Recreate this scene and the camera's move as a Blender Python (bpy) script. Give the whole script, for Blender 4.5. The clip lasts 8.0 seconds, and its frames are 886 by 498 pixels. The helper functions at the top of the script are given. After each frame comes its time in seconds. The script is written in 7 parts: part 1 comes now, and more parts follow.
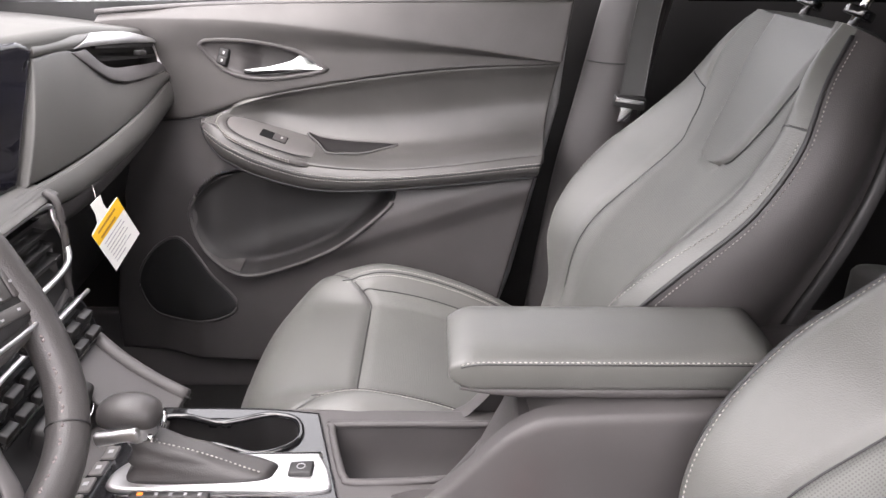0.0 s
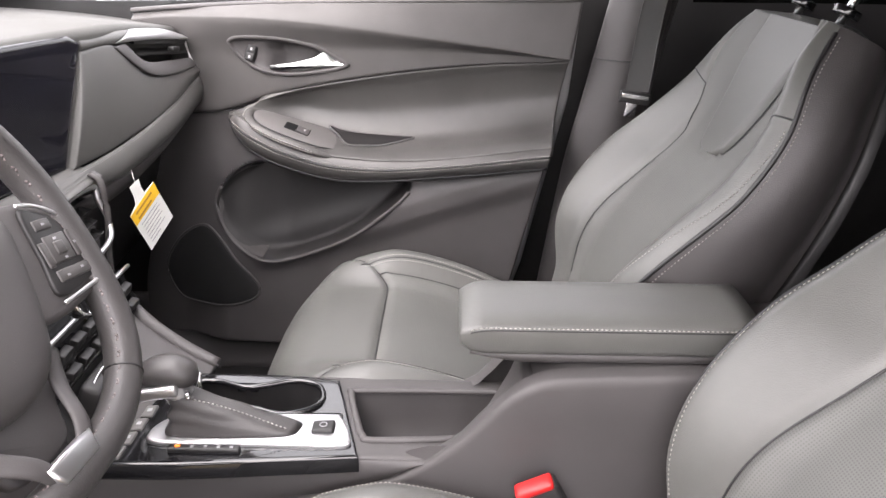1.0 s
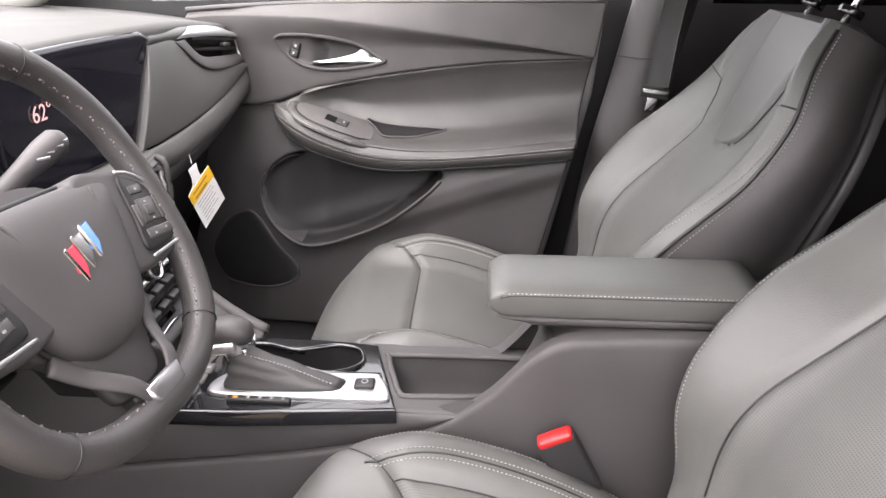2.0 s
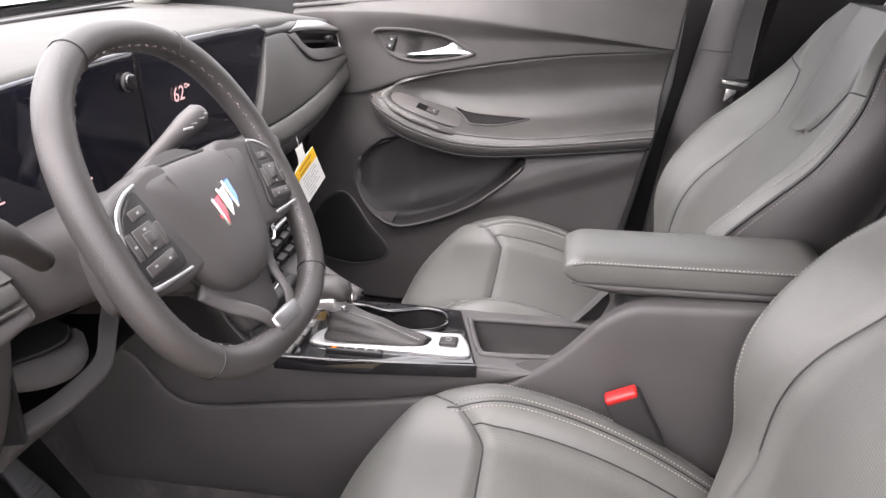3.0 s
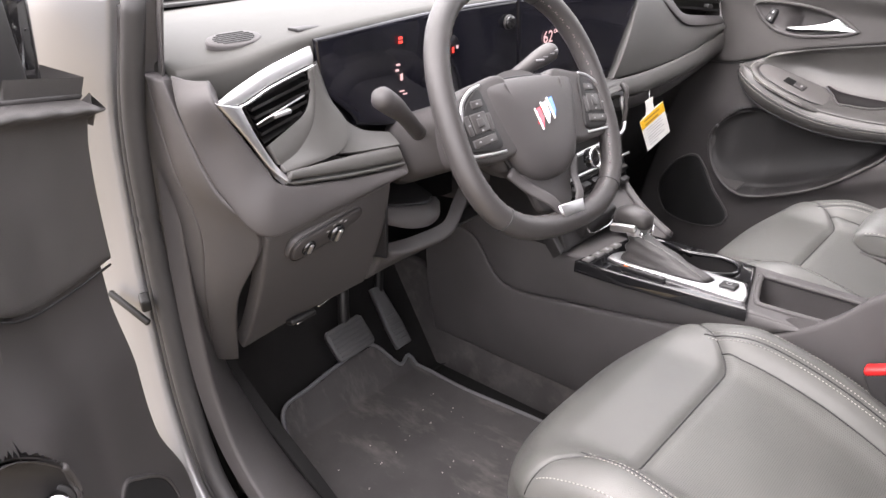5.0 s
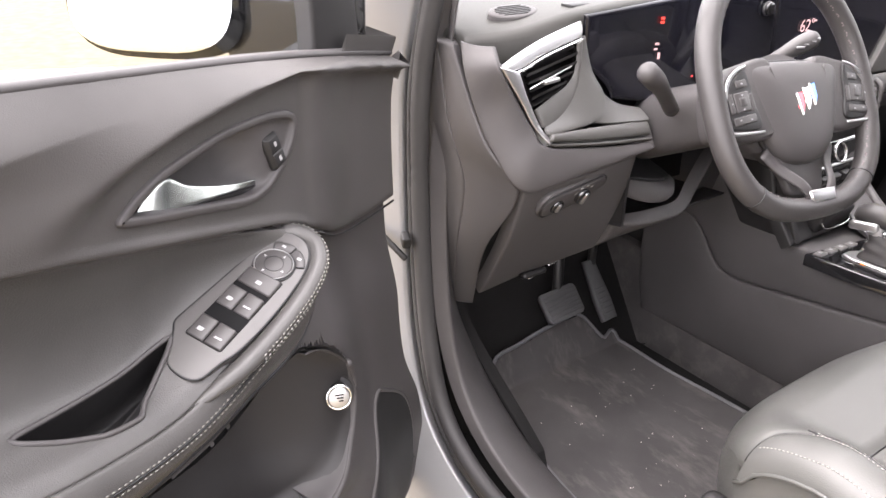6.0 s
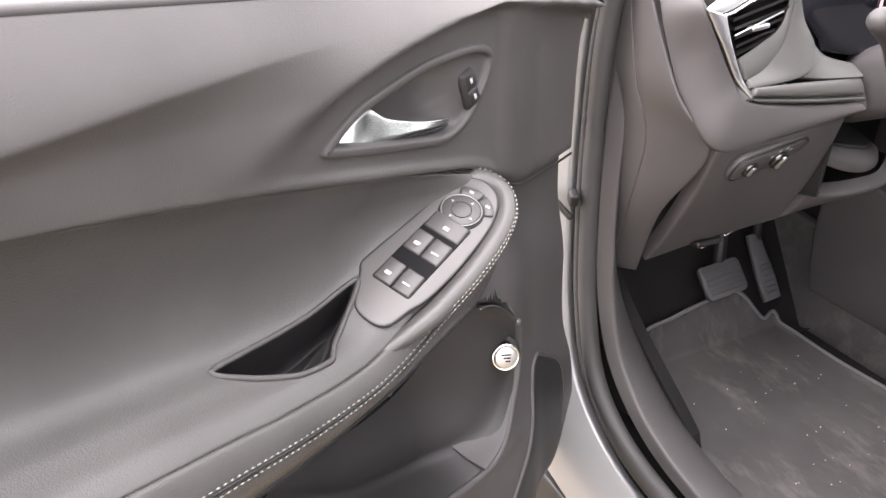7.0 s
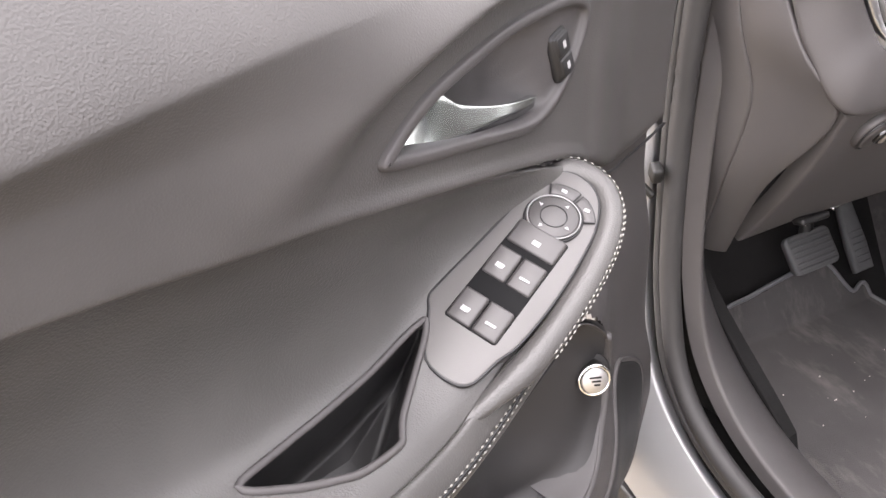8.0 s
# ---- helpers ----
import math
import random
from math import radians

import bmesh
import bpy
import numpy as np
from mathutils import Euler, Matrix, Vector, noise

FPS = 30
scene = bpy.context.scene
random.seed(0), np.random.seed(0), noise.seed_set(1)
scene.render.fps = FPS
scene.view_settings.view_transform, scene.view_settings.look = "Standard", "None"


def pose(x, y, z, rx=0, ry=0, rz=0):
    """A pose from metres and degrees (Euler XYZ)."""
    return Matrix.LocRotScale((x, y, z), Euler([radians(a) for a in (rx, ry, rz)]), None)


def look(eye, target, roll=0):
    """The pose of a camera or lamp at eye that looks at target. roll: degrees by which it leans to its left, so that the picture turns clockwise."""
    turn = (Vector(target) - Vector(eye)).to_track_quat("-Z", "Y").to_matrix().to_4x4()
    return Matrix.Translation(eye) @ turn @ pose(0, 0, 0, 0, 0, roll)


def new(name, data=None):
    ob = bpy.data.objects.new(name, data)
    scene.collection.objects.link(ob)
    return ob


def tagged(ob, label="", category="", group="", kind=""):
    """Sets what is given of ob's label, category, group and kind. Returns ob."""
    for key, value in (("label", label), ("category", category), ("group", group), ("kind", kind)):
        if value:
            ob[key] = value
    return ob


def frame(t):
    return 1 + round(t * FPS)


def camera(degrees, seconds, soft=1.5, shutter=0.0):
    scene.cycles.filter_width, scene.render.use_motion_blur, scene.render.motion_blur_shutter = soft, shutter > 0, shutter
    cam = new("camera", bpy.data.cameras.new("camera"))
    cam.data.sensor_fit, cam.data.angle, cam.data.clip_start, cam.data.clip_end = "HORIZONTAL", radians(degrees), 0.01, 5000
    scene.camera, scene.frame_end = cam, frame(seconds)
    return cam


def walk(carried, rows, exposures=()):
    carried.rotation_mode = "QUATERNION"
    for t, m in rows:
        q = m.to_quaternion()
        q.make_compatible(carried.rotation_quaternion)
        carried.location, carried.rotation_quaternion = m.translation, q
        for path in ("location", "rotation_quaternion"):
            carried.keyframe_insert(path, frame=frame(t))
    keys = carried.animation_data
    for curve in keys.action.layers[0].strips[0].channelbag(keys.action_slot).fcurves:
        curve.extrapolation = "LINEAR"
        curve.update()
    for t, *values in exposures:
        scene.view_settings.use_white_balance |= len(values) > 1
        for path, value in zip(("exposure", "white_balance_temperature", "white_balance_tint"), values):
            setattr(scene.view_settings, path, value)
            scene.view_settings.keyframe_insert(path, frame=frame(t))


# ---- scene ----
cam = camera(61.6, 8.0)
PATH = [
    (0, (0.0803, -0.7844, 1.3267), (0.0959, 1.0482, 0.5258), 0.51),
    (0.5, (0.0819, -0.8220, 1.3259), (0.0792, 1.0137, 0.5320), 0.58),
    (1, (0.0826, -0.8669, 1.3276), (0.0592, 0.9691, 0.5347), 0.61),
    (2.3, (0.0731, -1.0060, 1.3323), (-0.0604, 0.8282, 0.5461), 0.33),
    (2.5, (0.0731, -1.0283, 1.3293), (-0.1001, 0.8025, 0.5429), 0.10),
    (3, (0.0807, -1.0859, 1.3351), (-0.2205, 0.7264, 0.5446), -0.30),
    (3.5, (0.1018, -1.1419, 1.3337), (-0.4064, 0.6189, 0.5329), -0.89),
    (4, (0.1867, -1.1459, 1.3412), (-0.5553, 0.5243, 0.5289), -1.17),
    (4.2, (0.2176, -1.1600, 1.3361), (-0.6238, 0.4600, 0.5190), -1.21),
    (5.3, (0.3079, -1.3011, 1.3349), (-0.9985, -0.0425, 0.4927), -0.38),
    (5.5, (0.3123, -1.3356, 1.3382), (-1.0595, -0.1493, 0.4951), -0.47),
    (6, (0.2994, -1.3958, 1.3340), (-1.1919, -0.3819, 0.4690), -0.03),
    (6.5, (0.2649, -1.4285, 1.3108), (-1.3037, -0.5735, 0.4117), -0.22),
    (7, (0.2182, -1.4418, 1.2953), (-1.3832, -0.7072, 0.3488), -0.66),
    (7.5, (0.1534, -1.4418, 1.2824), (-1.4428, -0.7744, 0.2791), -1.83),
    (8, (0.0437, -1.4121, 1.2638), (-1.5225, -0.7649, 0.2017), -3.56),
]
walk(cam, [(t, look(eye, target, roll)) for t, eye, target, roll in PATH], [(0.0, 3.05, 6550, 19), (2.4, 2.92, 6550, 19), (4.2, 2.92, 6550, 19), (5.5, 3.11, 6550, 19), (7.0, 3.34, 6550, 19), (8.0, 3.38, 6550, 19)])

# ---- daylight: a bright overcast sky ----
SUN_EL, SUN_AZ = 60.0, 218.0
world = bpy.data.worlds.new("overcast_sky")
scene.world = world
world.use_nodes = True
wn = world.node_tree.nodes
sky = wn.new("ShaderNodeTexSky")
sky.sky_type, sky.sun_disc = "NISHITA", False
sky.sun_elevation, sky.sun_rotation = radians(SUN_EL), radians(SUN_AZ)
sky.air_density, sky.dust_density, sky.ozone_density = 1.0, 6.0, 1.0
soften = wn.new("ShaderNodeMixRGB")
soften.inputs[0].default_value = 0.85
soften.inputs[2].default_value = (7.0, 7.0, 6.9, 1)
world.node_tree.links.new(sky.outputs[0], soften.inputs[1])
world.node_tree.links.new(soften.outputs[0], wn["Background"].inputs[0])
wn["Background"].inputs[1].default_value = 0.089
sun_data = bpy.data.lights.new("sun", "SUN")
sun_data.energy, sun_data.angle, sun_data.color = 1.5, radians(100), (1.0, 0.98, 0.95)
sun = new("sun", sun_data)
sun.matrix_world = look((math.sin(radians(SUN_AZ)) * 30, math.cos(radians(SUN_AZ)) * 30, 30 * math.tan(radians(SUN_EL))), (0, 0, 0))

# ---- materials ----
def mat(name, color, rough=0.5, metal=0.0, grain=0.0, size=900.0, blotch=0.12, spec=0.5, kind="noise", coat=0.0, rvar=0.08):
    """A surface with fine relief (grain, at that many bumps a metre) and slow variation of colour and gloss."""
    m = bpy.data.materials.new(name)
    m.use_nodes = True
    nt, n = m.node_tree, m.node_tree.nodes
    p = n["Principled BSDF"]
    tc = n.new("ShaderNodeTexCoord")
    big = n.new("ShaderNodeTexNoise")
    big.inputs["Scale"].default_value, big.inputs["Detail"].default_value = 9.0, 5.0
    nt.links.new(tc.outputs["Object"], big.inputs["Vector"])
    ramp = n.new("ShaderNodeMapRange")
    ramp.inputs["From Min"].default_value, ramp.inputs["From Max"].default_value = 0.3, 0.7
    ramp.inputs["To Min"].default_value, ramp.inputs["To Max"].default_value = 1 - blotch, 1 + blotch
    nt.links.new(big.outputs["Fac"], ramp.inputs["Value"])
    tint = n.new("ShaderNodeVectorMath")
    tint.operation = "SCALE"
    tint.inputs[0].default_value = color
    nt.links.new(ramp.outputs["Result"], tint.inputs["Scale"])
    nt.links.new(tint.outputs["Vector"], p.inputs["Base Color"])
    rr = n.new("ShaderNodeMapRange")
    rr.inputs["To Min"].default_value, rr.inputs["To Max"].default_value = max(rough - rvar, 0.02), min(rough + rvar, 1)
    nt.links.new(big.outputs["Fac"], rr.inputs["Value"])
    nt.links.new(rr.outputs["Result"], p.inputs["Roughness"])
    p.inputs["Metallic"].default_value = metal
    p.inputs["Specular IOR Level"].default_value = spec
    p.inputs["Coat Weight"].default_value = coat
    if grain > 0:
        if kind == "leather":
            fine = n.new("ShaderNodeTexVoronoi")
            fine.feature = "SMOOTH_F1"
            out = fine.outputs["Distance"]
        else:
            fine = n.new("ShaderNodeTexNoise")
            fine.inputs["Detail"].default_value = 3.0
            out = fine.outputs["Fac"]
        fine.inputs["Scale"].default_value = size
        nt.links.new(tc.outputs["Object"], fine.inputs["Vector"])
        bump = n.new("ShaderNodeBump")
        bump.inputs["Strength"].default_value, bump.inputs["Distance"].default_value = grain, 0.001
        nt.links.new(out, bump.inputs["Height"])
        nt.links.new(bump.outputs["Normal"], p.inputs["Normal"])
    return m


def weave(name, color, size):
    """Perforated leatherette: rows of tiny holes."""
    m = mat(name, color, 0.55, grain=0.25, size=700)
    nt, n = m.node_tree, m.node_tree.nodes
    p = n["Principled BSDF"]
    tc = n.new("ShaderNodeTexCoord")
    dots = n.new("ShaderNodeTexVoronoi")
    dots.inputs["Randomness"].default_value = 0.0
    dots.inputs["Scale"].default_value = size
    nt.links.new(tc.outputs["UV"], dots.inputs["Vector"])
    hole = n.new("ShaderNodeMapRange")
    hole.inputs["From Min"].default_value, hole.inputs["From Max"].default_value = 0.2, 0.34
    hole.inputs["To Min"].default_value, hole.inputs["To Max"].default_value = 0.6, 1.0
    nt.links.new(dots.outputs["Distance"], hole.inputs["Value"])
    old = p.inputs["Base Color"].links[0].from_socket
    mul = n.new("ShaderNodeVectorMath")
    mul.operation = "SCALE"
    nt.links.new(old, mul.inputs[0])
    nt.links.new(hole.outputs["Result"], mul.inputs["Scale"])
    nt.links.new(mul.outputs["Vector"], p.inputs["Base Color"])
    return m


def dusty(m, tone):
    """Adds pale dust, worn in streaks and patches, to a surface."""
    nt, n = m.node_tree, m.node_tree.nodes
    p = n["Principled BSDF"]
    old = p.inputs["Base Color"].links[0].from_socket
    tc, place = n.new("ShaderNodeTexCoord"), n.new("ShaderNodeMapping")
    place.inputs["Scale"].default_value, place.inputs["Rotation"].default_value = (1.0, 2.6, 1.0), (0, 0, 0.5)
    nt.links.new(tc.outputs["Object"], place.inputs["Vector"])
    dust = n.new("ShaderNodeTexNoise")
    dust.inputs["Scale"].default_value, dust.inputs["Detail"].default_value, dust.inputs["Roughness"].default_value = 7.0, 9.0, 0.72
    nt.links.new(place.outputs["Vector"], dust.inputs["Vector"])
    amount = n.new("ShaderNodeMapRange")
    amount.inputs["From Min"].default_value, amount.inputs["From Max"].default_value = 0.50, 0.78
    amount.inputs["To Min"].default_value, amount.inputs["To Max"].default_value = 0.0, 0.5
    nt.links.new(dust.outputs["Fac"], amount.inputs["Value"])
    mix = n.new("ShaderNodeMixRGB")
    mix.inputs[2].default_value = (*tone, 1)
    nt.links.new(amount.outputs["Result"], mix.inputs[0])
    nt.links.new(old, mix.inputs[1])
    nt.links.new(mix.outputs[0], p.inputs["Base Color"])
    return m


def glow(name, color, strength):
    m = mat(name, (0.02, 0.02, 0.02), 0.3)
    p = m.node_tree.nodes["Principled BSDF"]
    p.inputs["Emission Color"].default_value = (*color, 1)
    p.inputs["Emission Strength"].default_value = strength
    return m


def clear_glass(name, tint=(0.92, 0.96, 0.95)):
    m = bpy.data.materials.new(name)
    m.use_nodes = True
    p = m.node_tree.nodes["Principled BSDF"]
    p.inputs["Base Color"].default_value = (*tint, 1)
    p.inputs["Transmission Weight"].default_value = 1.0
    p.inputs["Roughness"].default_value = 0.01
    p.inputs["IOR"].default_value = 1.02
    return m


PLASTIC = mat("grained_plastic", (0.055, 0.0515, 0.0520), 0.52, grain=0.22, size=900, spec=0.42)
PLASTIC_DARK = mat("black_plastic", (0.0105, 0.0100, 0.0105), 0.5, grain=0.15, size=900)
DASH_SKIN = mat("dash_skin", (0.040, 0.0395, 0.0365), 0.58, grain=0.16, size=800, kind="leather", spec=0.36)
# trim plastic darkened to paint the map pocket's shade; also the buckle's own dark grey
POCKET_SHADE_AND_BUCKLE = mat("pocket_shade_and_buckle", (0.020, 0.0190, 0.0195), 0.55, grain=0.2, size=900)
# seat leatherette darkened: the backrest sides' shade is painted into the colour
SIDE_SHADED = mat("seat_side_shaded", (0.040, 0.0370, 0.0372), 0.5, grain=0.2, size=850, kind="leather")
SOFT = mat("soft_touch_skin", (0.062, 0.0605, 0.0580), 0.48, grain=0.20, size=760, kind="leather")
LEATHER = mat("seat_leatherette", (0.080, 0.0805, 0.0765), 0.40, grain=0.28, size=850, kind="leather")
PERF = weave("perforated_leatherette", (0.092, 0.0930, 0.0880), 330)
DOOR_LEATHER = mat("door_leatherette", (0.056, 0.0540, 0.0525), 0.36, grain=0.26, size=850, kind="leather", blotch=0.20)
DOOR_SKIN = mat("door_skin", (0.060, 0.0570, 0.0560), 0.44, grain=0.22, size=950, kind="leather", blotch=0.14, spec=0.38)
PLATE_GREY = mat("satin_grey_plate", (0.088, 0.0840, 0.0825), 0.42, grain=0.12, size=1100)
RIM = mat("wheel_leather", (0.040, 0.0375, 0.0375), 0.42, grain=0.25, size=900, kind="leather")
THREAD = mat("pale_thread", (0.31, 0.30, 0.28), 0.8, blotch=0.2)
PIPING = mat("dark_piping", (0.010, 0.010, 0.011), 0.5)
SATIN = mat("satin_silver", (0.56, 0.56, 0.57), 0.40, metal=1.0, blotch=0.03)
CHROME = mat("chrome", (0.85, 0.85, 0.86), 0.10, metal=1.0, blotch=0.02, rvar=0.03)
PIANO = mat("piano_black", (0.008, 0.008, 0.009), 0.06, coat=0.6, blotch=0.05, rvar=0.02)
GLASS_BLACK = mat("display_glass", (0.006, 0.006, 0.009), 0.05, blotch=0.4, rvar=0.03)
# darker copy of the tunnel carpet: footwell shade painted into floor and toe board
CARPET_SHADED = mat("carpet", (0.015, 0.0145, 0.0145), 0.95, grain=1.0, size=420, blotch=0.15, spec=0.1)
SIDE_CARPET = dusty(mat("tunnel_carpet", (0.056, 0.053, 0.053), 0.95, grain=1.0, size=420, blotch=0.15, spec=0.1), (0.20, 0.18, 0.17))
THREAD_GREY = mat("grey_thread", (0.20, 0.195, 0.18), 0.8, blotch=0.2)
BLACK = mat("matt_black", (0.008, 0.008, 0.008), 0.6)
MAT_PILE = dusty(mat("mat_pile", (0.066, 0.063, 0.063), 0.95, grain=1.0, size=500, blotch=0.12, spec=0.1), (0.21, 0.195, 0.18))
EDGING = mat("mat_edging", (0.12, 0.12, 0.125), 0.7, grain=0.5, size=900)
RUBBER = mat("rubber_seal", (0.028, 0.027, 0.0275), 0.6, grain=0.2, size=600)
PAINT = mat("silver_paint", (0.28, 0.28, 0.285), 0.34, metal=0.35, grain=0.05, size=2500, blotch=0.04, coat=0.5)
WEB = mat("belt_webbing", (0.075, 0.075, 0.075), 0.7, grain=0.7, size=1100)
RED = mat("red_release", (0.46, 0.014, 0.014), 0.35, blotch=0.05)
WHITE_CARD = mat("white_card", (0.64, 0.64, 0.62), 0.6, blotch=0.03)
YELLOW_CARD = mat("yellow_card", (0.70, 0.41, 0.015), 0.6, blotch=0.03)
PRINT = mat("grey_print", (0.25, 0.25, 0.26), 0.7)
PRINT_DARK = mat("brown_print", (0.30, 0.16, 0.02), 0.7)
LEGEND_BRIGHT = mat("white_symbol", (0.34, 0.34, 0.345), 0.5)
SWITCH_GREY = mat("switch_plastic", (0.050, 0.047, 0.047), 0.36, grain=0.08, size=1200)
# black of the flat switch wells, deepened to paint the shade of a recess
RECESS_SHADE = mat("switch_recess_shade", (0.006, 0.006, 0.0065), 0.7, spec=0.12)
CONTROL_RING = mat("satin_ring", (0.22, 0.22, 0.22), 0.3, metal=0.6)
LEGEND = mat("white_legend", (0.30, 0.30, 0.31), 0.5)
LINING = mat("roof_lining", (0.34, 0.33, 0.315), 0.9, grain=0.6, size=700)
GLASS = clear_glass("window_glass")
# opaque near-black, for the unseen panes that block light from the rear
LIGHT_BLOCK = mat("light_blocking_pane", (0.010, 0.011, 0.011), 0.05, blotch=0.02, rvar=0.01)
MIRROR = mat("mirror_glass", (0.9, 0.92, 0.92), 0.02, metal=1.0, blotch=0.0, rvar=0.0)
GROUND = mat("dry_ground", (0.125, 0.097, 0.052), 0.95, grain=0.8, size=30, blotch=0.3)
WOODS = mat("far_woods", (0.05, 0.06, 0.04), 0.9, blotch=0.5)
PEDAL = mat("pedal_rubber", (0.070, 0.070, 0.072), 0.7, grain=0.4, size=700)
LED_RED = glow("red_indicator", (1.0, 0.05, 0.03), 0.22)
LED_WHITE = glow("display_digits", (1.0, 0.62, 0.60), 0.14)
LED_AMBER = glow("amber_indicator", (1.0, 0.22, 0.02), 0.35)
EMBLEM_RED = mat("emblem_red", (0.6, 0.05, 0.08), 0.2, coat=0.5)
EMBLEM_BLUE = mat("emblem_blue", (0.10, 0.25, 0.65), 0.2, coat=0.5)
EMBLEM_WHITE = mat("emblem_white", (0.8, 0.8, 0.82), 0.2, coat=0.5)

# ---- tools ----
WORLDS = {}


def thing(name, at, label, category, group="", kind="", turn=None):
    """A top-level Empty; its parts are built in its own frame when turn (a pose) is given, else in world metres."""
    ob = new(name)
    ob.empty_display_size = 0.05
    m = turn if turn is not None else Matrix.Translation(at)
    ob.matrix_world = m
    WORLDS[ob.name] = Matrix.Identity(4) if turn is not None else m.inverted()
    return tagged(ob, label, category, group, kind)


def part(name, data, material, parent=None, label="", smooth=True):
    """Links a bmesh (or a list of vertices and faces) as one mesh object under a thing or a part."""
    me = bpy.data.meshes.new(name)
    if isinstance(data, tuple):
        me.from_pydata(data[0], [], data[1])
        if len(data) > 2:
            layer = me.uv_layers.new(name="uv")
            for loop in me.loops:
                layer.data[loop.index].uv = data[2][loop.vertex_index]
    else:
        data.normal_update()
        data.to_mesh(me)
        data.free()
    me.materials.append(material)
    if smooth:
        me.shade_smooth()
    ob = new(name, me)
    if parent is not None:
        ob.parent = parent
        if parent.name in WORLDS:
            ob.matrix_parent_inverse = WORLDS[parent.name]
    if label:
        ob["label"] = label
    return ob


def smooth01(x, a=0.0, b=1.0):
    x = min(max((x - a) / (b - a), 0.0), 1.0)
    return x * x * (3 - 2 * x)


def curve(points, t):
    """A Catmull-Rom curve through the points, t from 0 to 1 (even in the points' order)."""
    n = len(points) - 1
    s = min(max(t, 0.0), 1.0) * n
    i = min(int(s), n - 1)
    f = s - i
    p1, p2 = Vector(points[i]), Vector(points[i + 1])
    p0 = Vector(points[i - 1]) if i > 0 else 2 * p1 - p2
    p3 = Vector(points[i + 2]) if i + 2 <= n else 2 * p2 - p1
    return 0.5 * (2 * p1 + (p2 - p0) * f + (2 * p0 - 5 * p1 + 4 * p2 - p3) * f * f + (3 * p1 - p0 - 3 * p2 + p3) * f**3)


def along(points, x):
    """y at x on a smooth line through (x, y) points."""
    if x <= points[0][0]:
        return points[0][1]
    for i in range(len(points) - 1):
        (x0, y0), (x1, y1) = points[i], points[i + 1]
        if x <= x1:
            f = (x - x0) / (x1 - x0)
            slope = lambda k: 0.0 if k <= 0 or k >= len(points) - 1 else (points[k + 1][1] - points[k - 1][1]) / (points[k + 1][0] - points[k - 1][0])
            m0 = slope(i) if i > 0 else (y1 - y0) / (x1 - x0)
            m1 = slope(i + 1) if i + 1 < len(points) - 1 else (y1 - y0) / (x1 - x0)
            d = x1 - x0
            return (2 * f**3 - 3 * f**2 + 1) * y0 + (f**3 - 2 * f**2 + f) * d * m0 + (3 * f**2 - 2 * f**3) * y1 + (f**3 - f**2) * d * m1
    return points[-1][1]


def steps(n, length, edge):
    """Parameters from 0 to 1 that crowd near both ends."""
    e = min(edge / max(length, 1e-6), 0.3)
    return [0, 0.12 * e, 0.35 * e, 0.65 * e] + [e + (1 - 2 * e) * k / n for k in range(n + 1)] + [1 - 0.65 * e, 1 - 0.35 * e, 1 - 0.12 * e, 1]


def panel(fn, nu, nv, edge=0.012, drop=0.006, thick=0.012, sides="lrbt", flip=False, skirt=None):
    """A padded or moulded panel: the surface fn(a, b), rolled off along the named sides, with a skirt as its thickness.
    a runs from l to r, b from b to t."""
    la = sum((fn(k / 12, 0.5) - fn((k - 1) / 12, 0.5)).length for k in range(1, 13))
    lb = sum((fn(0.5, k / 12) - fn(0.5, (k - 1) / 12)).length for k in range(1, 13))
    A, B = steps(nu, la, edge), steps(nv, lb, edge)
    na, nb, h = len(A), len(B), 1e-3
    verts, uvs, faces, norms = [], [], [], []
    for b in B:
        for a in A:
            p = fn(a, b)
            a0, a1, b0, b1 = max(a - h, 0), min(a + h, 1), max(b - h, 0), min(b + h, 1)
            nrm = (fn(a1, b) - fn(a0, b)).cross(fn(a, b1) - fn(a, b0))
            nrm = nrm.normalized() if nrm.length > 1e-12 else (norms[-1] if norms else Vector((0, 0, 1)))
            if flip:
                nrm = -nrm
            d = 1.0
            for side, dist in (("l", a * la), ("r", (1 - a) * la), ("b", b * lb), ("t", (1 - b) * lb)):
                if side in sides:
                    q = min(dist / edge, 1.0)
                    d = min(d, 1 - (1 - math.sqrt(max(1 - (1 - q) ** 2, 0.0))))
            norms.append(nrm)
            verts.append(p - nrm * drop * (1 - d))
            uvs.append((a * la, b * lb))
    for j in range(nb - 1):
        for i in range(na - 1):
            q = (j * na + i, j * na + i + 1, (j + 1) * na + i + 1, (j + 1) * na + i)
            faces.append(q[::-1] if flip else q)
    ring = list(range(na)) + [j * na + na - 1 for j in range(1, nb)] + [(nb - 1) * na + i for i in range(na - 2, -1, -1)] + [j * na for j in range(nb - 2, 0, -1)]
    if thick > 0:
        base = len(verts)
        for k in ring:
            verts.append(Vector(verts[k]) + (Vector(skirt) if skirt else -norms[k]) * thick)
            uvs.append(uvs[k])
        m = len(ring)
        for k in range(m):
            q = (ring[k], base + k, base + (k + 1) % m, ring[(k + 1) % m])
            faces.append(q[::-1] if flip else q)
    return [tuple(v) for v in verts], faces, uvs


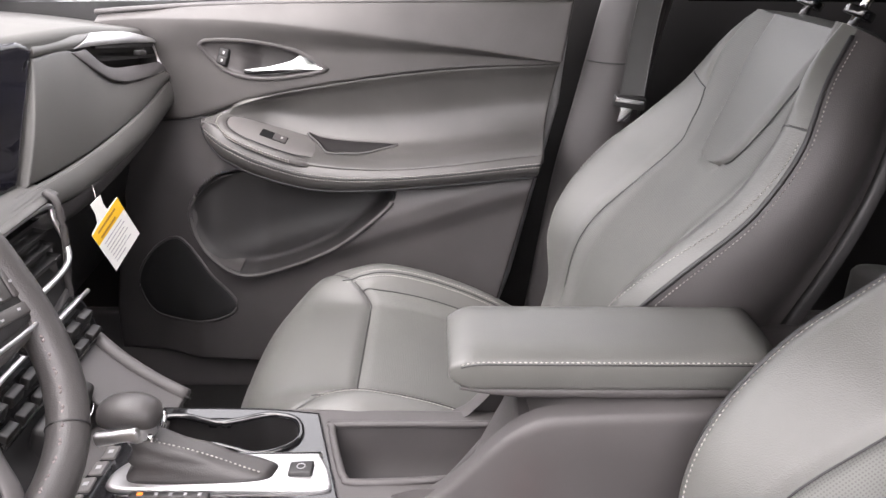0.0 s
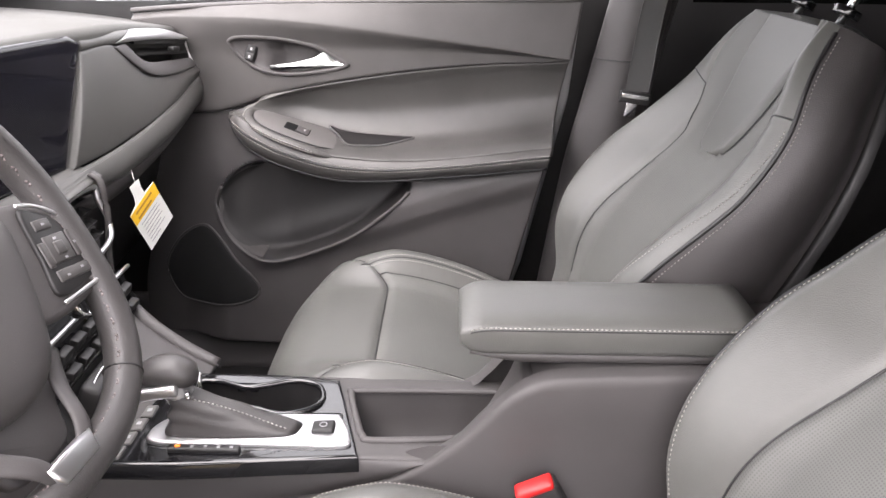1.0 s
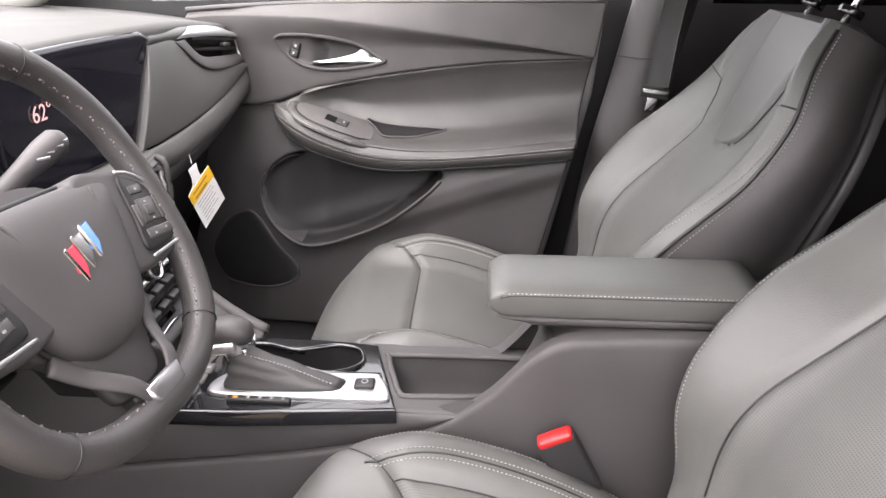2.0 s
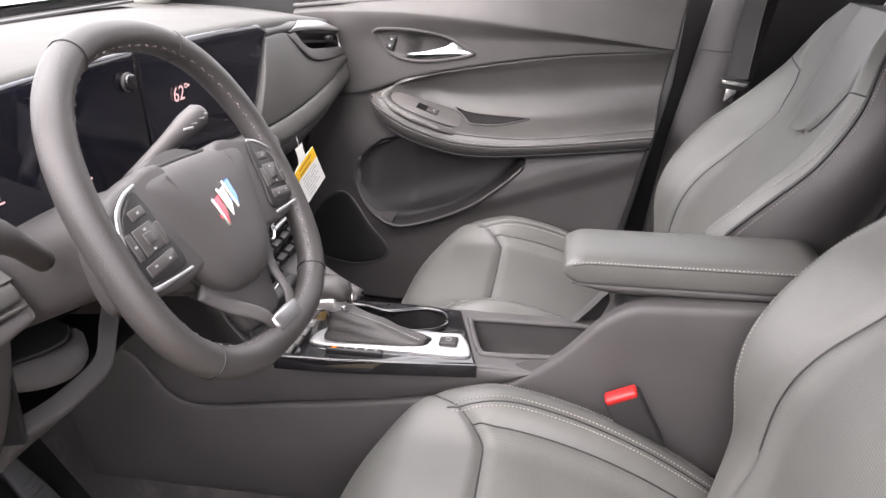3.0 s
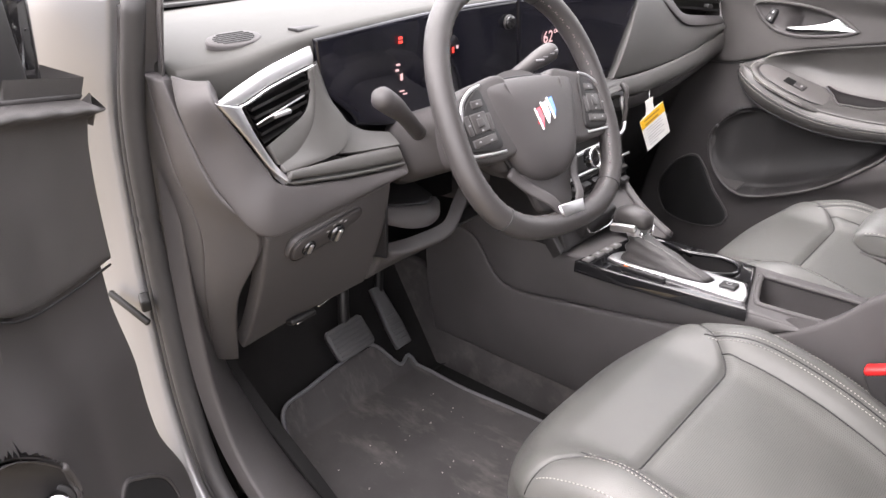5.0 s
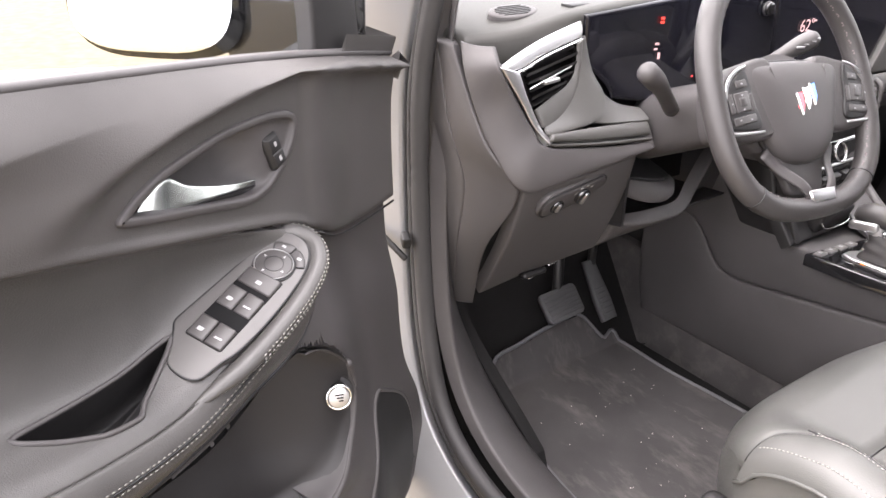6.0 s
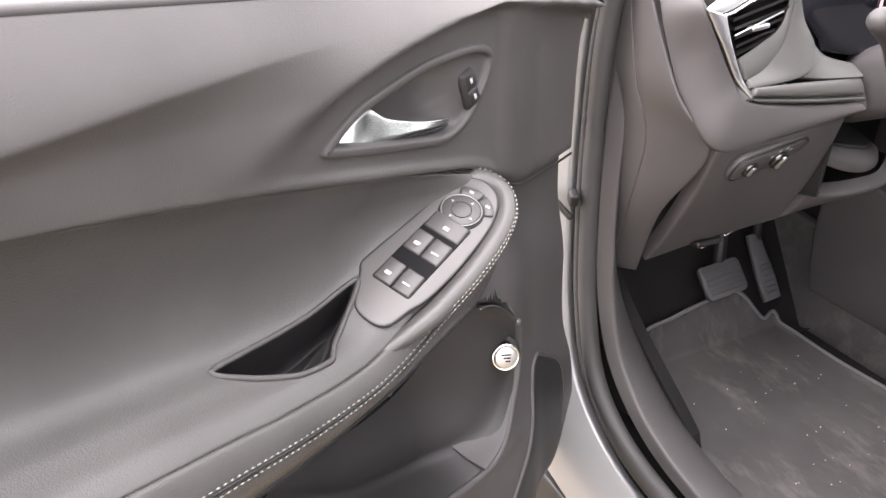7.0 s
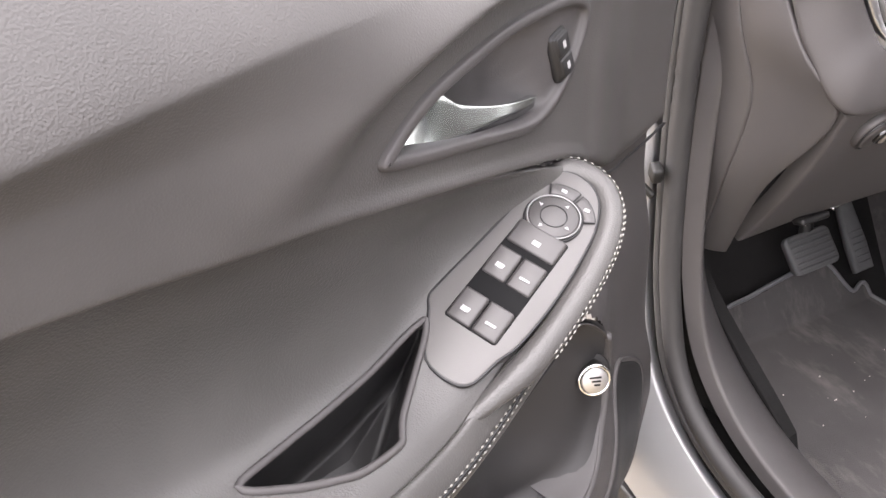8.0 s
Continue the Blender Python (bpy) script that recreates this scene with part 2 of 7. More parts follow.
def loft(rings, close=True, caps=True):
    """Skin over rings of equally many points."""
    verts, faces, n = [], [], len(rings[0])
    for ring in rings:
        verts += [tuple(p) for p in ring]
    for j in range(len(rings) - 1):
        for i in range(n if close else n - 1):
            k = (i + 1) % n
            faces.append((j * n + i, j * n + k, (j + 1) * n + k, (j + 1) * n + i))
    if caps and close:
        for j, rev in ((0, True), (len(rings) - 1, False))[1 if caps == "end" else 0:]:
            c = len(verts)
            verts.append(tuple(sum((Vector(p) for p in rings[j]), Vector()) / n))
            for i in range(n):
                q = (j * n + i, j * n + (i + 1) % n, c)
                faces.append(q[::-1] if rev else q)
    return verts, faces


def tube(points, r, n=10, closed=False, flat=1.0, up=(0, 0, 1)):
    """A round (or flattened) rod along points; r may be a function of 0..1."""
    pts, rings = [Vector(p) for p in points], []
    m = len(pts)
    for i, p in enumerate(pts):
        a, b = (pts[i - 1], pts[(i + 1) % m]) if closed else (pts[max(i - 1, 0)], pts[min(i + 1, m - 1)])
        t = (b - a).normalized()
        side = t.cross(Vector(up))
        side = side.normalized() if side.length > 1e-4 else t.orthogonal().normalized()
        top = side.cross(t)
        rad = r(i / max(m - 1, 1)) if callable(r) else r
        rings.append([p + rad * (math.cos(2 * math.pi * k / n) * side + flat * math.sin(2 * math.pi * k / n) * top) for k in range(n)])
    if closed:
        rings.append(rings[0])
    return loft(rings, True, not closed)


def stitches(points, gap=0.006, length=0.0042, r=0.0006, sides=((0, 0),)):
    """Rows of short raised thread dashes along a line of points."""
    verts, faces = [], []
    pts = [Vector(p) for p in points]
    lens = [0.0]
    for a, b in zip(pts, pts[1:]):
        lens.append(lens[-1] + (b - a).length)
    at, i = 0.0, 0
    while at + length < lens[-1]:
        ends = []
        for s in (at, at + length):
            while i + 2 < len(lens) and lens[i + 1] < s:
                i += 1
            f = (s - lens[i]) / max(lens[i + 1] - lens[i], 1e-9)
            ends.append(pts[i].lerp(pts[i + 1], f))
        t = (ends[1] - ends[0]).normalized()
        x = t.orthogonal().normalized() * r
        y = t.cross(x)
        mid = (ends[0] + ends[1]) / 2
        base = len(verts)
        verts += [tuple(ends[0])] + [tuple(mid + 1.0 * v) for v in (x, y, -x, -y)] + [tuple(ends[1])]
        for k in range(4):
            n = (k + 1) % 4
            faces += [(base, base + 1 + n, base + 1 + k), (base + 5, base + 1 + k, base + 1 + n)]
        at += gap
    return verts, faces


def box(sx, sy, sz, m, bevel=0.004, seg=3):
    """A rounded block of that size at the pose m."""
    bm = bmesh.new()
    bmesh.ops.create_cube(bm, size=1, matrix=Matrix.Diagonal((sx, sy, sz, 1)))
    if bevel:
        bmesh.ops.bevel(bm, geom=list(bm.edges), offset=min(bevel, 0.45 * min(sx, sy, sz)), segments=seg, profile=0.5, affect="EDGES")
    bm.transform(m)
    return bm


def disc(r, h, m, n=32, bevel=0.002, r2=None):
    """A short turned knob or post, its axis along z of m."""
    bm = bmesh.new()
    bmesh.ops.create_cone(bm, cap_ends=True, segments=n, radius1=r, radius2=r2 if r2 is not None else r, depth=h)
    if bevel:
        rim = [e for e in bm.edges if len(e.link_faces) == 2 and any(len(f.verts) > 4 for f in e.link_faces)]
        bmesh.ops.bevel(bm, geom=rim, offset=bevel, segments=2, profile=0.5, affect="EDGES")
    bm.transform(m)
    return bm


def slab(outline, depth, m, bevel=0.002, seg=2):
    """A plate of the outline (x, y), from z = -depth to 0 in the frame m, with rounded front edges."""
    bm = bmesh.new()
    vs = [bm.verts.new((x, y, 0)) for x, y in outline]
    f = bm.faces.new(vs)
    f.normal_update()
    if f.normal.z < 0:
        f.normal_flip()
    top = list(f.edges)
    got = bmesh.ops.extrude_face_region(bm, geom=[f])
    low = [g for g in got["geom"] if isinstance(g, bmesh.types.BMVert)]
    bmesh.ops.translate(bm, vec=(0, 0, -depth), verts=low)
    bmesh.ops.recalc_face_normals(bm, faces=list(bm.faces))
    if bevel:
        rim = [e for e in bm.edges if all(abs(v.co.z) < 1e-6 for v in e.verts) and len(e.link_faces) == 2]
        bmesh.ops.bevel(bm, geom=rim, offset=bevel, segments=seg, profile=0.5, affect="EDGES")
    bm.transform(m)
    return bm


def ring_of(outline, n):
    """n points round a closed smooth curve through the outline's points."""
    k = len(outline)
    out = []
    for j in range(n):
        s = j / n * k
        i, f = int(s) % k, s - int(s)
        p0, p1, p2, p3 = (Vector(outline[(i + d) % k]) for d in (-1, 0, 1, 2))
        out.append(0.5 * (2 * p1 + (p2 - p0) * f + (2 * p0 - 5 * p1 + 4 * p2 - p3) * f * f + (3 * p1 - p0 - 3 * p2 + p3) * f**3))
    return out


def merged(*pieces):
    verts, faces = [], []
    for v, f, *_ in pieces:
        base = len(verts)
        verts += v
        faces += [tuple(base + i for i in q) for q in f]
    return verts, faces

# ---- ground, far woods and the car's shell ----
def slab_between(fn, n, m, thick, **k):
    return panel(fn, n, m, 0.01, 0.003, thick, **k)


def quad(p, q, r, s):
    """A flat patch with corners p (left bottom), q (right bottom), r (right top), s (left top)."""
    p, q, r, s = (Vector(v) for v in (p, q, r, s))
    return lambda a, b: p.lerp(q, a).lerp(s.lerp(r, a), b)


def build_ground():
    n, verts, faces = 48, [], []
    for j in range(n + 1):
        for i in range(n + 1):
            x, y = ((2 * i / n - 1) ** 3) * 900, ((2 * j / n - 1) ** 3) * 900
            far = max(abs(x), abs(y))
            verts.append((x, y, 0.06 * noise.noise((x * 0.3, y * 0.3, 0)) * smooth01(far, 3, 12) - 0.02))
    for j in range(n):
        for i in range(n):
            k = j * (n + 1) + i
            faces.append((k, k + 1, k + n + 2, k + n + 1))
    tagged(part("ground", (verts, faces), GROUND), "dry straw-coloured ground reaching to the horizon", "ground", kind="structure")


def build_woods():
    random.seed(4)
    verts, faces = [], []
    for k in range(420):
        a = radians(random.uniform(20, 112))
        d = random.uniform(34, 46)
        c = Vector((d * math.cos(a), d * math.sin(a), random.uniform(0.5, 6.5)))
        base, r = len(verts), random.uniform(0.5, 1.3)
        for i in range(24):
            v = Vector((random.gauss(0, 1), random.gauss(0, 1), random.gauss(0, 0.8))) * r
            t = Vector((random.gauss(0, 1), random.gauss(0, 1), random.gauss(0, 1))).normalized() * 0.35
            u = t.orthogonal().normalized() * 0.3
            b = len(verts)
            verts += [tuple(c + v - t), tuple(c + v + u), tuple(c + v + t)]
            faces.append((b, b + 1, b + 2))
    tagged(part("far_woods", (verts, faces), WOODS), "dark leafless woods along the far side of the lot", "trees", kind="stuff")


def build_shell():
    shell = thing("car_body", (0.4, 0, 0.3), "silver car body shell with dark trimmed cabin, driver's door open", "car body", kind="structure")
    # floor pan and footwells
    part("floor_pan", panel(quad((-1.05, -0.80, 0.335), (1.9, -0.80, 0.335), (1.9, 0.80, 0.335), (-1.05, 0.80, 0.335)), 20, 14, 0.02, 0.002, 0.04), CARPET_SHADED, shell, "carpeted floor, darkened for footwell shade")
    part("toe_board", panel(quad((-0.715, -0.79, 0.33), (-0.715, 0.79, 0.33), (-0.99, 0.79, 0.80), (-0.99, -0.79, 0.80)), 16, 10, 0.02, 0.002, 0.03, flip=True), CARPET_SHADED, shell)
    part("bulkhead", panel(quad((-1.02, -0.79, 0.79), (-1.02, 0.79, 0.79), (-1.06, 0.79, 1.20), (-1.06, -0.79, 1.20)), 8, 6, 0.02, 0.002, 0.03, flip=True), PLASTIC_DARK, shell)
    part("tail_panel", panel(quad((1.9, -0.80, 0.33), (1.9, 0.80, 0.33), (1.9, 0.70, 1.58), (1.9, -0.70, 1.58)), 8, 8, 0.02, 0.002, 0.04), LINING, shell)
    # far side wall: sill, pillar and body behind the front door
    part("far_sill", panel(quad((-0.75, 0.68, 0.33), (1.9, 0.68, 0.33), (1.9, 0.74, 0.50), (-0.75, 0.74, 0.50)), 8, 6, 0.02, 0.01, 0.05), PLASTIC, shell)
    part("far_side", panel(quad((-1.05, 0.80, 0.33), (1.9, 0.80, 0.33), (1.9, 0.80, 1.20), (-1.05, 0.80, 1.20)), 8, 8, 0.02, 0.002, 0.04), PLASTIC_DARK, shell)
    part("near_side", panel(quad((0.42, -0.80, 0.33), (1.9, -0.80, 0.33), (1.9, -0.80, 1.20), (0.42, -0.80, 1.20)), 8, 8, 0.02, 0.002, 0.04, flip=True), PLASTIC_DARK, shell)
    # roof and its lining
    def roof(a, b):
        x, y = -0.15 + 2.05 * a, -0.60 + 1.2 * b
        return Vector((x, y, 1.60 - 0.06 * (2 * b - 1) ** 2 - 0.10 * (2 * a - 0.9) ** 2))
    part("roof_lining", panel(roof, 16, 12, 0.03, 0.005, 0.02, flip=True), LINING, shell)
    part("roof_skin", panel(lambda a, b: roof(a, b) + Vector((0, 0, 0.045)), 16, 12, 0.05, 0.02, 0.02), PAINT, shell)
    for side in (-1, 1):
        pillar = [(-1.0, side * 0.74, 1.17), (-0.6, side * 0.69, 1.38), (-0.15, side * 0.61, 1.54)]
        part("front_pillar", tube([curve(pillar, k / 12) for k in range(13)], 0.04, 12), LINING, shell, "pale pillar trim")
        mid = [(0.47, side * 0.76, 0.45), (0.46, side * 0.75, 0.9), (0.50, side * 0.70, 1.25), (0.55, side * 0.61, 1.55)]
        part("centre_pillar", tube([curve(mid, k / 14) for k in range(15)], 0.055, 14, flat=0.6, up=(1, 0, 0)), PLASTIC, shell)
        rear = [(1.9, side * 0.74, 1.17), (1.75, side * 0.66, 1.45), (1.6, side * 0.58, 1.54)]
        part("rear_pillar", tube([curve(rear, k / 8) for k in range(9)], 0.09, 12), PLASTIC, shell)
    screen = part("windscreen", panel(quad((-1.04, 0.70, 1.19), (-1.04, -0.70, 1.19), (-0.16, -0.56, 1.56), (-0.16, 0.56, 1.56)), 8, 8, 0.01, 0.0, 0.004, flip=True), GLASS, shell, "clear windscreen glass")
    screen.visible_shadow = False
    pane = part("side_window", panel(quad((-0.75, 0.755, 1.18), (0.45, 0.755, 1.20), (0.45, 0.63, 1.52), (-0.30, 0.64, 1.48)), 6, 6, 0.01, 0.0, 0.004), GLASS, shell, "clear raised side window glass")
    pane.visible_shadow = False
    # opaque panes added over the rear window openings to keep light out of the cabin
    for side in (-1, 1):
        corners = ((0.58, side * 0.775, 1.19), (1.86, side * 0.775, 1.19), (1.62, side * 0.62, 1.53), (0.62, side * 0.63, 1.54))
        part("rear_side_light_block", panel(quad(*corners), 6, 4, 0.01, 0.0, 0.004, flip=side < 0), LIGHT_BLOCK, shell, "opaque dark pane added to block light")
    part("rear_light_block", panel(quad((1.90, -0.66, 1.18), (1.90, 0.66, 1.18), (1.66, 0.56, 1.54), (1.66, -0.56, 1.54)), 6, 4, 0.01, 0.0, 0.004), LIGHT_BLOCK, shell, "opaque dark pane added to block light")
    # B-pillar trim beside the passenger's seat
    def trim(a, b):
        z = 0.45 + 0.80 * b
        x0 = along([(0.45, 0.26), (0.62, 0.28), (0.86, 0.31), (1.04, 0.345), (1.25, 0.385)], z)
        wide = along([(0.45, 0.30), (0.86, 0.22), (0.95, 0.16), (1.25, 0.14)], z)
        return Vector((x0 + wide * a, 0.70 - 0.05 * math.sin(math.pi * a) - 0.03 * b, z))
    part("pillar_trim", panel(trim, 10, 16, 0.03, 0.02, 0.04), PLASTIC, shell)
    part("pillar_seam", tube([trim(0.06 + 0.88 * k / 16, 0.80) + Vector((0, -0.001, 0)) for k in range(17)], 0.0016, 6), PIPING, shell)


build_ground()
build_woods()
build_shell()

# ---- front seats ----
HALF, INS = 0.252, 0.162
LEAN_BACK = radians(25)
BACK0, BUP, BOUT = Vector((0.345, 0, 0.72)), Vector((math.sin(LEAN_BACK), 0, math.cos(LEAN_BACK))), Vector((-math.cos(LEAN_BACK), 0, math.sin(LEAN_BACK)))
DOWN = (0, 0, -1)


def seam_x(q):
    """Where the front piece ends, at q off the cushion's middle: straight across, then forward to the corner."""
    return -0.062 * smooth01(q, INS - 0.03, INS + 0.055) - 0.035 * smooth01(q, INS + 0.02, HALF)


def nose_x(q):
    """The cushion's front outline."""
    return -0.200 + 0.112 * (q / HALF) ** 3.2


def cushion_z(x, y):
    """Height of the cushion: bolsters, a drop to the back, rolled outer edges and seam channels."""
    q, r = abs(y), max(x, 0)
    z = 0.704 - 0.10 * r - 0.95 * r * r + 0.044 * smooth01(q, 0.125, 0.205) * smooth01(x, -0.17, 0.03)
    z -= 12.0 * max(q - 0.205, 0) ** 2
    z -= 2.0 * max(-0.095 - x, 0) ** 1.6
    d = min(x - nose_x(q), 0.060) / 0.060
    z -= (0.060 - 0.030 * smooth01(q, 0.15, HALF)) * (1 - math.sqrt(max(1 - (1 - d) ** 2, 0)))
    d = min(HALF - q, 0.016) / 0.016
    z -= 0.012 * (1 - math.sqrt(max(1 - (1 - d) ** 2, 0)))
    z -= 0.0075 * math.exp(-((x - seam_x(q)) / 0.007) ** 2) * (1 - 0.65 * smooth01(q, INS - 0.01, INS + 0.02))
    if x > seam_x(q):
        z -= 0.0055 * math.exp(-((q - INS) / 0.006) ** 2) * smooth01(x - seam_x(q), 0.0, 0.03)
    return z


def back_half(v):
    return along([(-0.12, 0.150), (0, 0.195), (0.07, 0.22), (0.20, 0.248), (0.33, 0.258), (0.42, 0.248), (0.49, 0.222), (0.56, 0.188), (0.60, 0.155)], v)


def back_w(y, v):
    """How far the backrest stands out of its plane: lumbar swell, side bolsters, rounded rim."""
    q = abs(y) / back_half(v)
    rise = along([(-0.1, 0.015), (0, 0.03), (0.08, 0.056), (0.22, 0.062), (0.34, 0.044), (0.43, 0.020), (0.6, 0.008)], v)
    mid = along([(0, 0.0), (0.12, 0.018), (0.25, -0.006), (0.34, -0.032), (0.42, -0.038), (0.50, -0.038), (0.60, -0.052)], v)
    seam = 0.006 * math.exp(-((abs(y) - insert_half(v)) / 0.006) ** 2) * smooth01(abs(v - 0.39), 0.02, 0.06)
    tongue = 0.0
    if v > 0.33:
        edge = bib_half((v - 0.335) / 0.241) - abs(y) if v > 0.335 else -0.02
        tongue = 0.0055 * smooth01(edge, -0.004, 0.012) - 0.003 * math.exp(-(edge / 0.0045) ** 2)
    return mid + rise * smooth01(q, 0.38, 0.95) - 0.024 * smooth01(q, 0.84, 1.04) ** 1.5 - seam + tongue + (0.050 * smooth01(v, 0.24, 0.52) * smooth01(q, 0.45, 0.97) if y < 0 else 0.0)


def back_point(y, v, lift=0.0):
    return BACK0 + Vector((0, y, 0)) + BUP * v + BOUT * (back_w(y, v) + lift)


def insert_half(v):
    return along([(-0.12, 0.110), (0, 0.125), (0.15, 0.138), (0.30, 0.128), (0.39, 0.140), (0.45, 0.175), (0.50, 0.180), (0.58, 0.165)], v)


def bib_half(t):
    """Half width of the raised tongue below the headrest; t from its tip to its top."""
    return along([(0, 0.0), (0.015, 0.026), (0.05, 0.044), (0.12, 0.055), (0.25, 0.066), (0.6, 0.088), (1, 0.108)], t)


def build_seat(yc, dx, label):
    seat = thing("front_seat", None, label, "car seat", "front seats", turn=Matrix.Translation((dx, yc, 0)))
    top_at = lambda x, y: Vector((x, y, cushion_z(x, y)))

    def front(a, b):
        y = -HALF + 2 * HALF * a
        x0 = nose_x(abs(y))
        return top_at(x0 + (seam_x(abs(y)) - x0) * b**1.6, y)
    part("cushion_front", panel(front, 64, 44, 0.004, 0, 0), LEATHER, seat)
    part("cushion_centre", panel(lambda a, b: top_at(seam_x(abs(INS * (2 * a - 1))) * (1 - b) + 0.40 * b, INS * (2 * a - 1)), 40, 44, 0.004, 0, 0), PERF, seat)
    row = [top_at(seam_x(abs(y)), y) + Vector((0, 0, 0.0002)) for y in [-INS + 2 * INS * k / 40 for k in range(41)]]
    part("seam_groove", tube(row, 0.0013, 6), PIPING, seat)
    for s in (-1, 1):
        line = [top_at(seam_x(INS + (HALF - INS) * k / 20), s * (INS + (HALF - INS) * k / 20)) for k in range(19)]
        part("seam_groove", tube(line, 0.0010, 6), PIPING, seat)
        line = [top_at(seam_x(INS) + 0.41 * k / 40, s * INS) for k in range(41)]
        part("seam_groove", tube(line, 0.0012, 6), PIPING, seat)

        def bolster(a, b, s=s):
            q = INS + (HALF - INS) * a
            return top_at(seam_x(q) + (0.40 - seam_x(q)) * b, s * q)
        part("cushion_bolster", panel(bolster, 24, 50, 0.004, 0, 0, flip=s < 0), LEATHER, seat)
        crest = lambda x: 0.190 - 0.008 * (1 - smooth01(x, -0.06, 0.06))
        for off in (-0.0062, 0.0062):
            row = [top_at(x, s * (crest(x) + off)) + Vector((0, 0, 0.0006)) for x in [-0.048 + 0.43 * k / 70 for k in range(71)]]
            part("seam_stitching", stitches(row, 0.0055, 0.0042, 0.0009), THREAD, seat, "pale double stitching")
        row = [top_at(x, s * crest(x)) for x in [-0.056 + 0.44 * k / 60 for k in range(61)]]
        part("seam_groove", tube(row, 0.0014, 6), PIPING, seat)
        rim = [top_at(x, s * (HALF - 0.0165)) + Vector((0, 0, 0.0006)) for x in [-0.085 + 0.47 * k / 60 for k in range(61)]]
        part("seam_stitching", stitches(rim, 0.0055, 0.0042, 0.0011), THREAD, seat)
        edge = [top_at(x, s * HALF) for x in [-0.100 + 0.49 * k / 40 for k in range(41)]]
        part("edge_piping", tube(edge, 0.0030, 6), LEATHER, seat)
        part("side_shield", box(0.52, 0.035, 0.16, pose(0.12, s * 0.245, 0.52), 0.014, 4), PLASTIC_DARK, seat, "black plastic seat shield")
        part("seat_rail", box(0.52, 0.035, 0.09, pose(0.10, s * 0.19, 0.385), 0.006), PLASTIC_DARK, seat)
    # side panel round the outer edge
    loop = [(0.40, -HALF), (0.30, -HALF), (0.20, -HALF), (0.10, -HALF), (0.0, -HALF), (-0.06, -HALF)] + [(nose_x(abs(y)), y) for y in [-HALF + 2 * HALF * k / 40 for k in range(41)]] + [(-0.06, HALF), (0.0, HALF), (0.10, HALF), (0.20, HALF), (0.30, HALF), (0.40, HALF)]
    wall = []
    for k, (inset, down) in enumerate(((0.0, 0.0), (-0.0025, 0.010), (-0.003, 0.030), (0.0, 0.070), (0.010, 0.110), (0.020, 0.150), (0.034, 0.215))):
        wall.append([top_at(x, y) + Vector((inset * (1 if x < 0 else 0), -math.copysign(inset, y) * smooth01(abs(y), 0.15, HALF), -down)) for x, y in loop])
    part("cushion_side", loft(wall, False, False), LEATHER, seat)
    part("seat_base", box(0.44, 0.46, 0.14, pose(0.10, 0, 0.50), 0.03), PLASTIC_DARK, seat)
    # backrest
    top = 0.558

    def insert(a, b):
        v = -0.10 + (top + 0.10) * b
        w = insert_half(v)
        return back_point(-w + 2 * w * a, v)
    part("back_centre", panel(insert, 64, 70, 0.004, 0, 0), PERF, seat)

    def bib(a, b):
        v = 0.337 + (top - 0.337) * b
        w = bib_half((v - 0.335) / 0.241) - 0.001
        return back_point(-w + 2 * w * a, v, 0.0020)
    part("back_tongue", panel(bib, 40, 50, 0.004, 0, 0), LEATHER, seat, "smooth raised tongue panel")
    for s in (-1, 1):
        def bolster(a, b, s=s):
            v = -0.10 + (top + 0.10) * b
            w = insert_half(v)
            y = s * (w + (back_half(v) - w) * a)
            return back_point(y, v)
        part("back_bolster", panel(bolster, 32, 60, 0.004, 0, 0, flip=s < 0), LEATHER, seat)

        def side(a, b, s=s):
            v = -0.10 + (top + 0.10) * b
            h = back_half(v)
            f = back_point(s * h, v)
            r = BACK0 + Vector((0, s * (h - 0.03), 0)) + BUP * v - BOUT * (0.15 - 0.045 * b)
            out = Vector((0, s * 0.026 * math.sin(math.pi * min(a * 1.1, 1)), 0))
            return f.lerp(r, a) + out
        part("back_side", panel(side, 14, 40, 0.004, 0, 0, flip=s < 0), SIDE_SHADED, seat)
        line = [0.02 + (top - 0.03) * k / 90 for k in range(91)]
        seam = [back_point(s * insert_half(v), v, 0.0002) for v in line if v < 0.415]
        w0, w1 = insert_half(0.42), back_half(0.44)
        seam += [back_point(s * (w0 + (w1 - w0) * k / 8), 0.42 + 0.02 * k / 8, 0.0002) for k in range(9)]
        part("seam_groove", tube(seam, 0.0013, 6), PIPING, seat)
        part("edge_piping", tube([back_point(s * back_half(v), v, 0.0014) for v in line], 0.0030, 8), PIPING, seat)
        inset = lambda v: 0.006 + 0.026 * smooth01(0.43 - v, 0.0, 0.36)
        part("seam_stitching", stitches([back_point(s * (back_half(v) - inset(v)), v, 0.0008) for v in line if v < 0.43], 0.0055, 0.0042, 0.0009), THREAD, seat, "pale stitching along the bolster")
        part("seam_stitching", stitches([side(0.045, (v + 0.10) / (top + 0.10)) + Vector((0, s * 0.0008, 0)) for v in line], 0.0055, 0.0042, 0.0009), THREAD, seat, "pale stitching beside the piping")
        tongue = [0.340 + (top - 0.345) * k / 40 for k in range(41)]
        part("seam_groove", tube([back_point(s * bib_half((v - 0.335) / 0.241), v, 0.0022) for v in tongue], 0.0010, 6), PIPING, seat)

    def rear(a, b):
        v = -0.02 + (top + 0.01) * b
        h = back_half(v) - 0.03
        return BACK0 + Vector((0, -h + 2 * h * a, 0)) + BUP * v - BOUT * (0.15 - 0.045 * b + 0.02 * math.sin(math.pi * a))
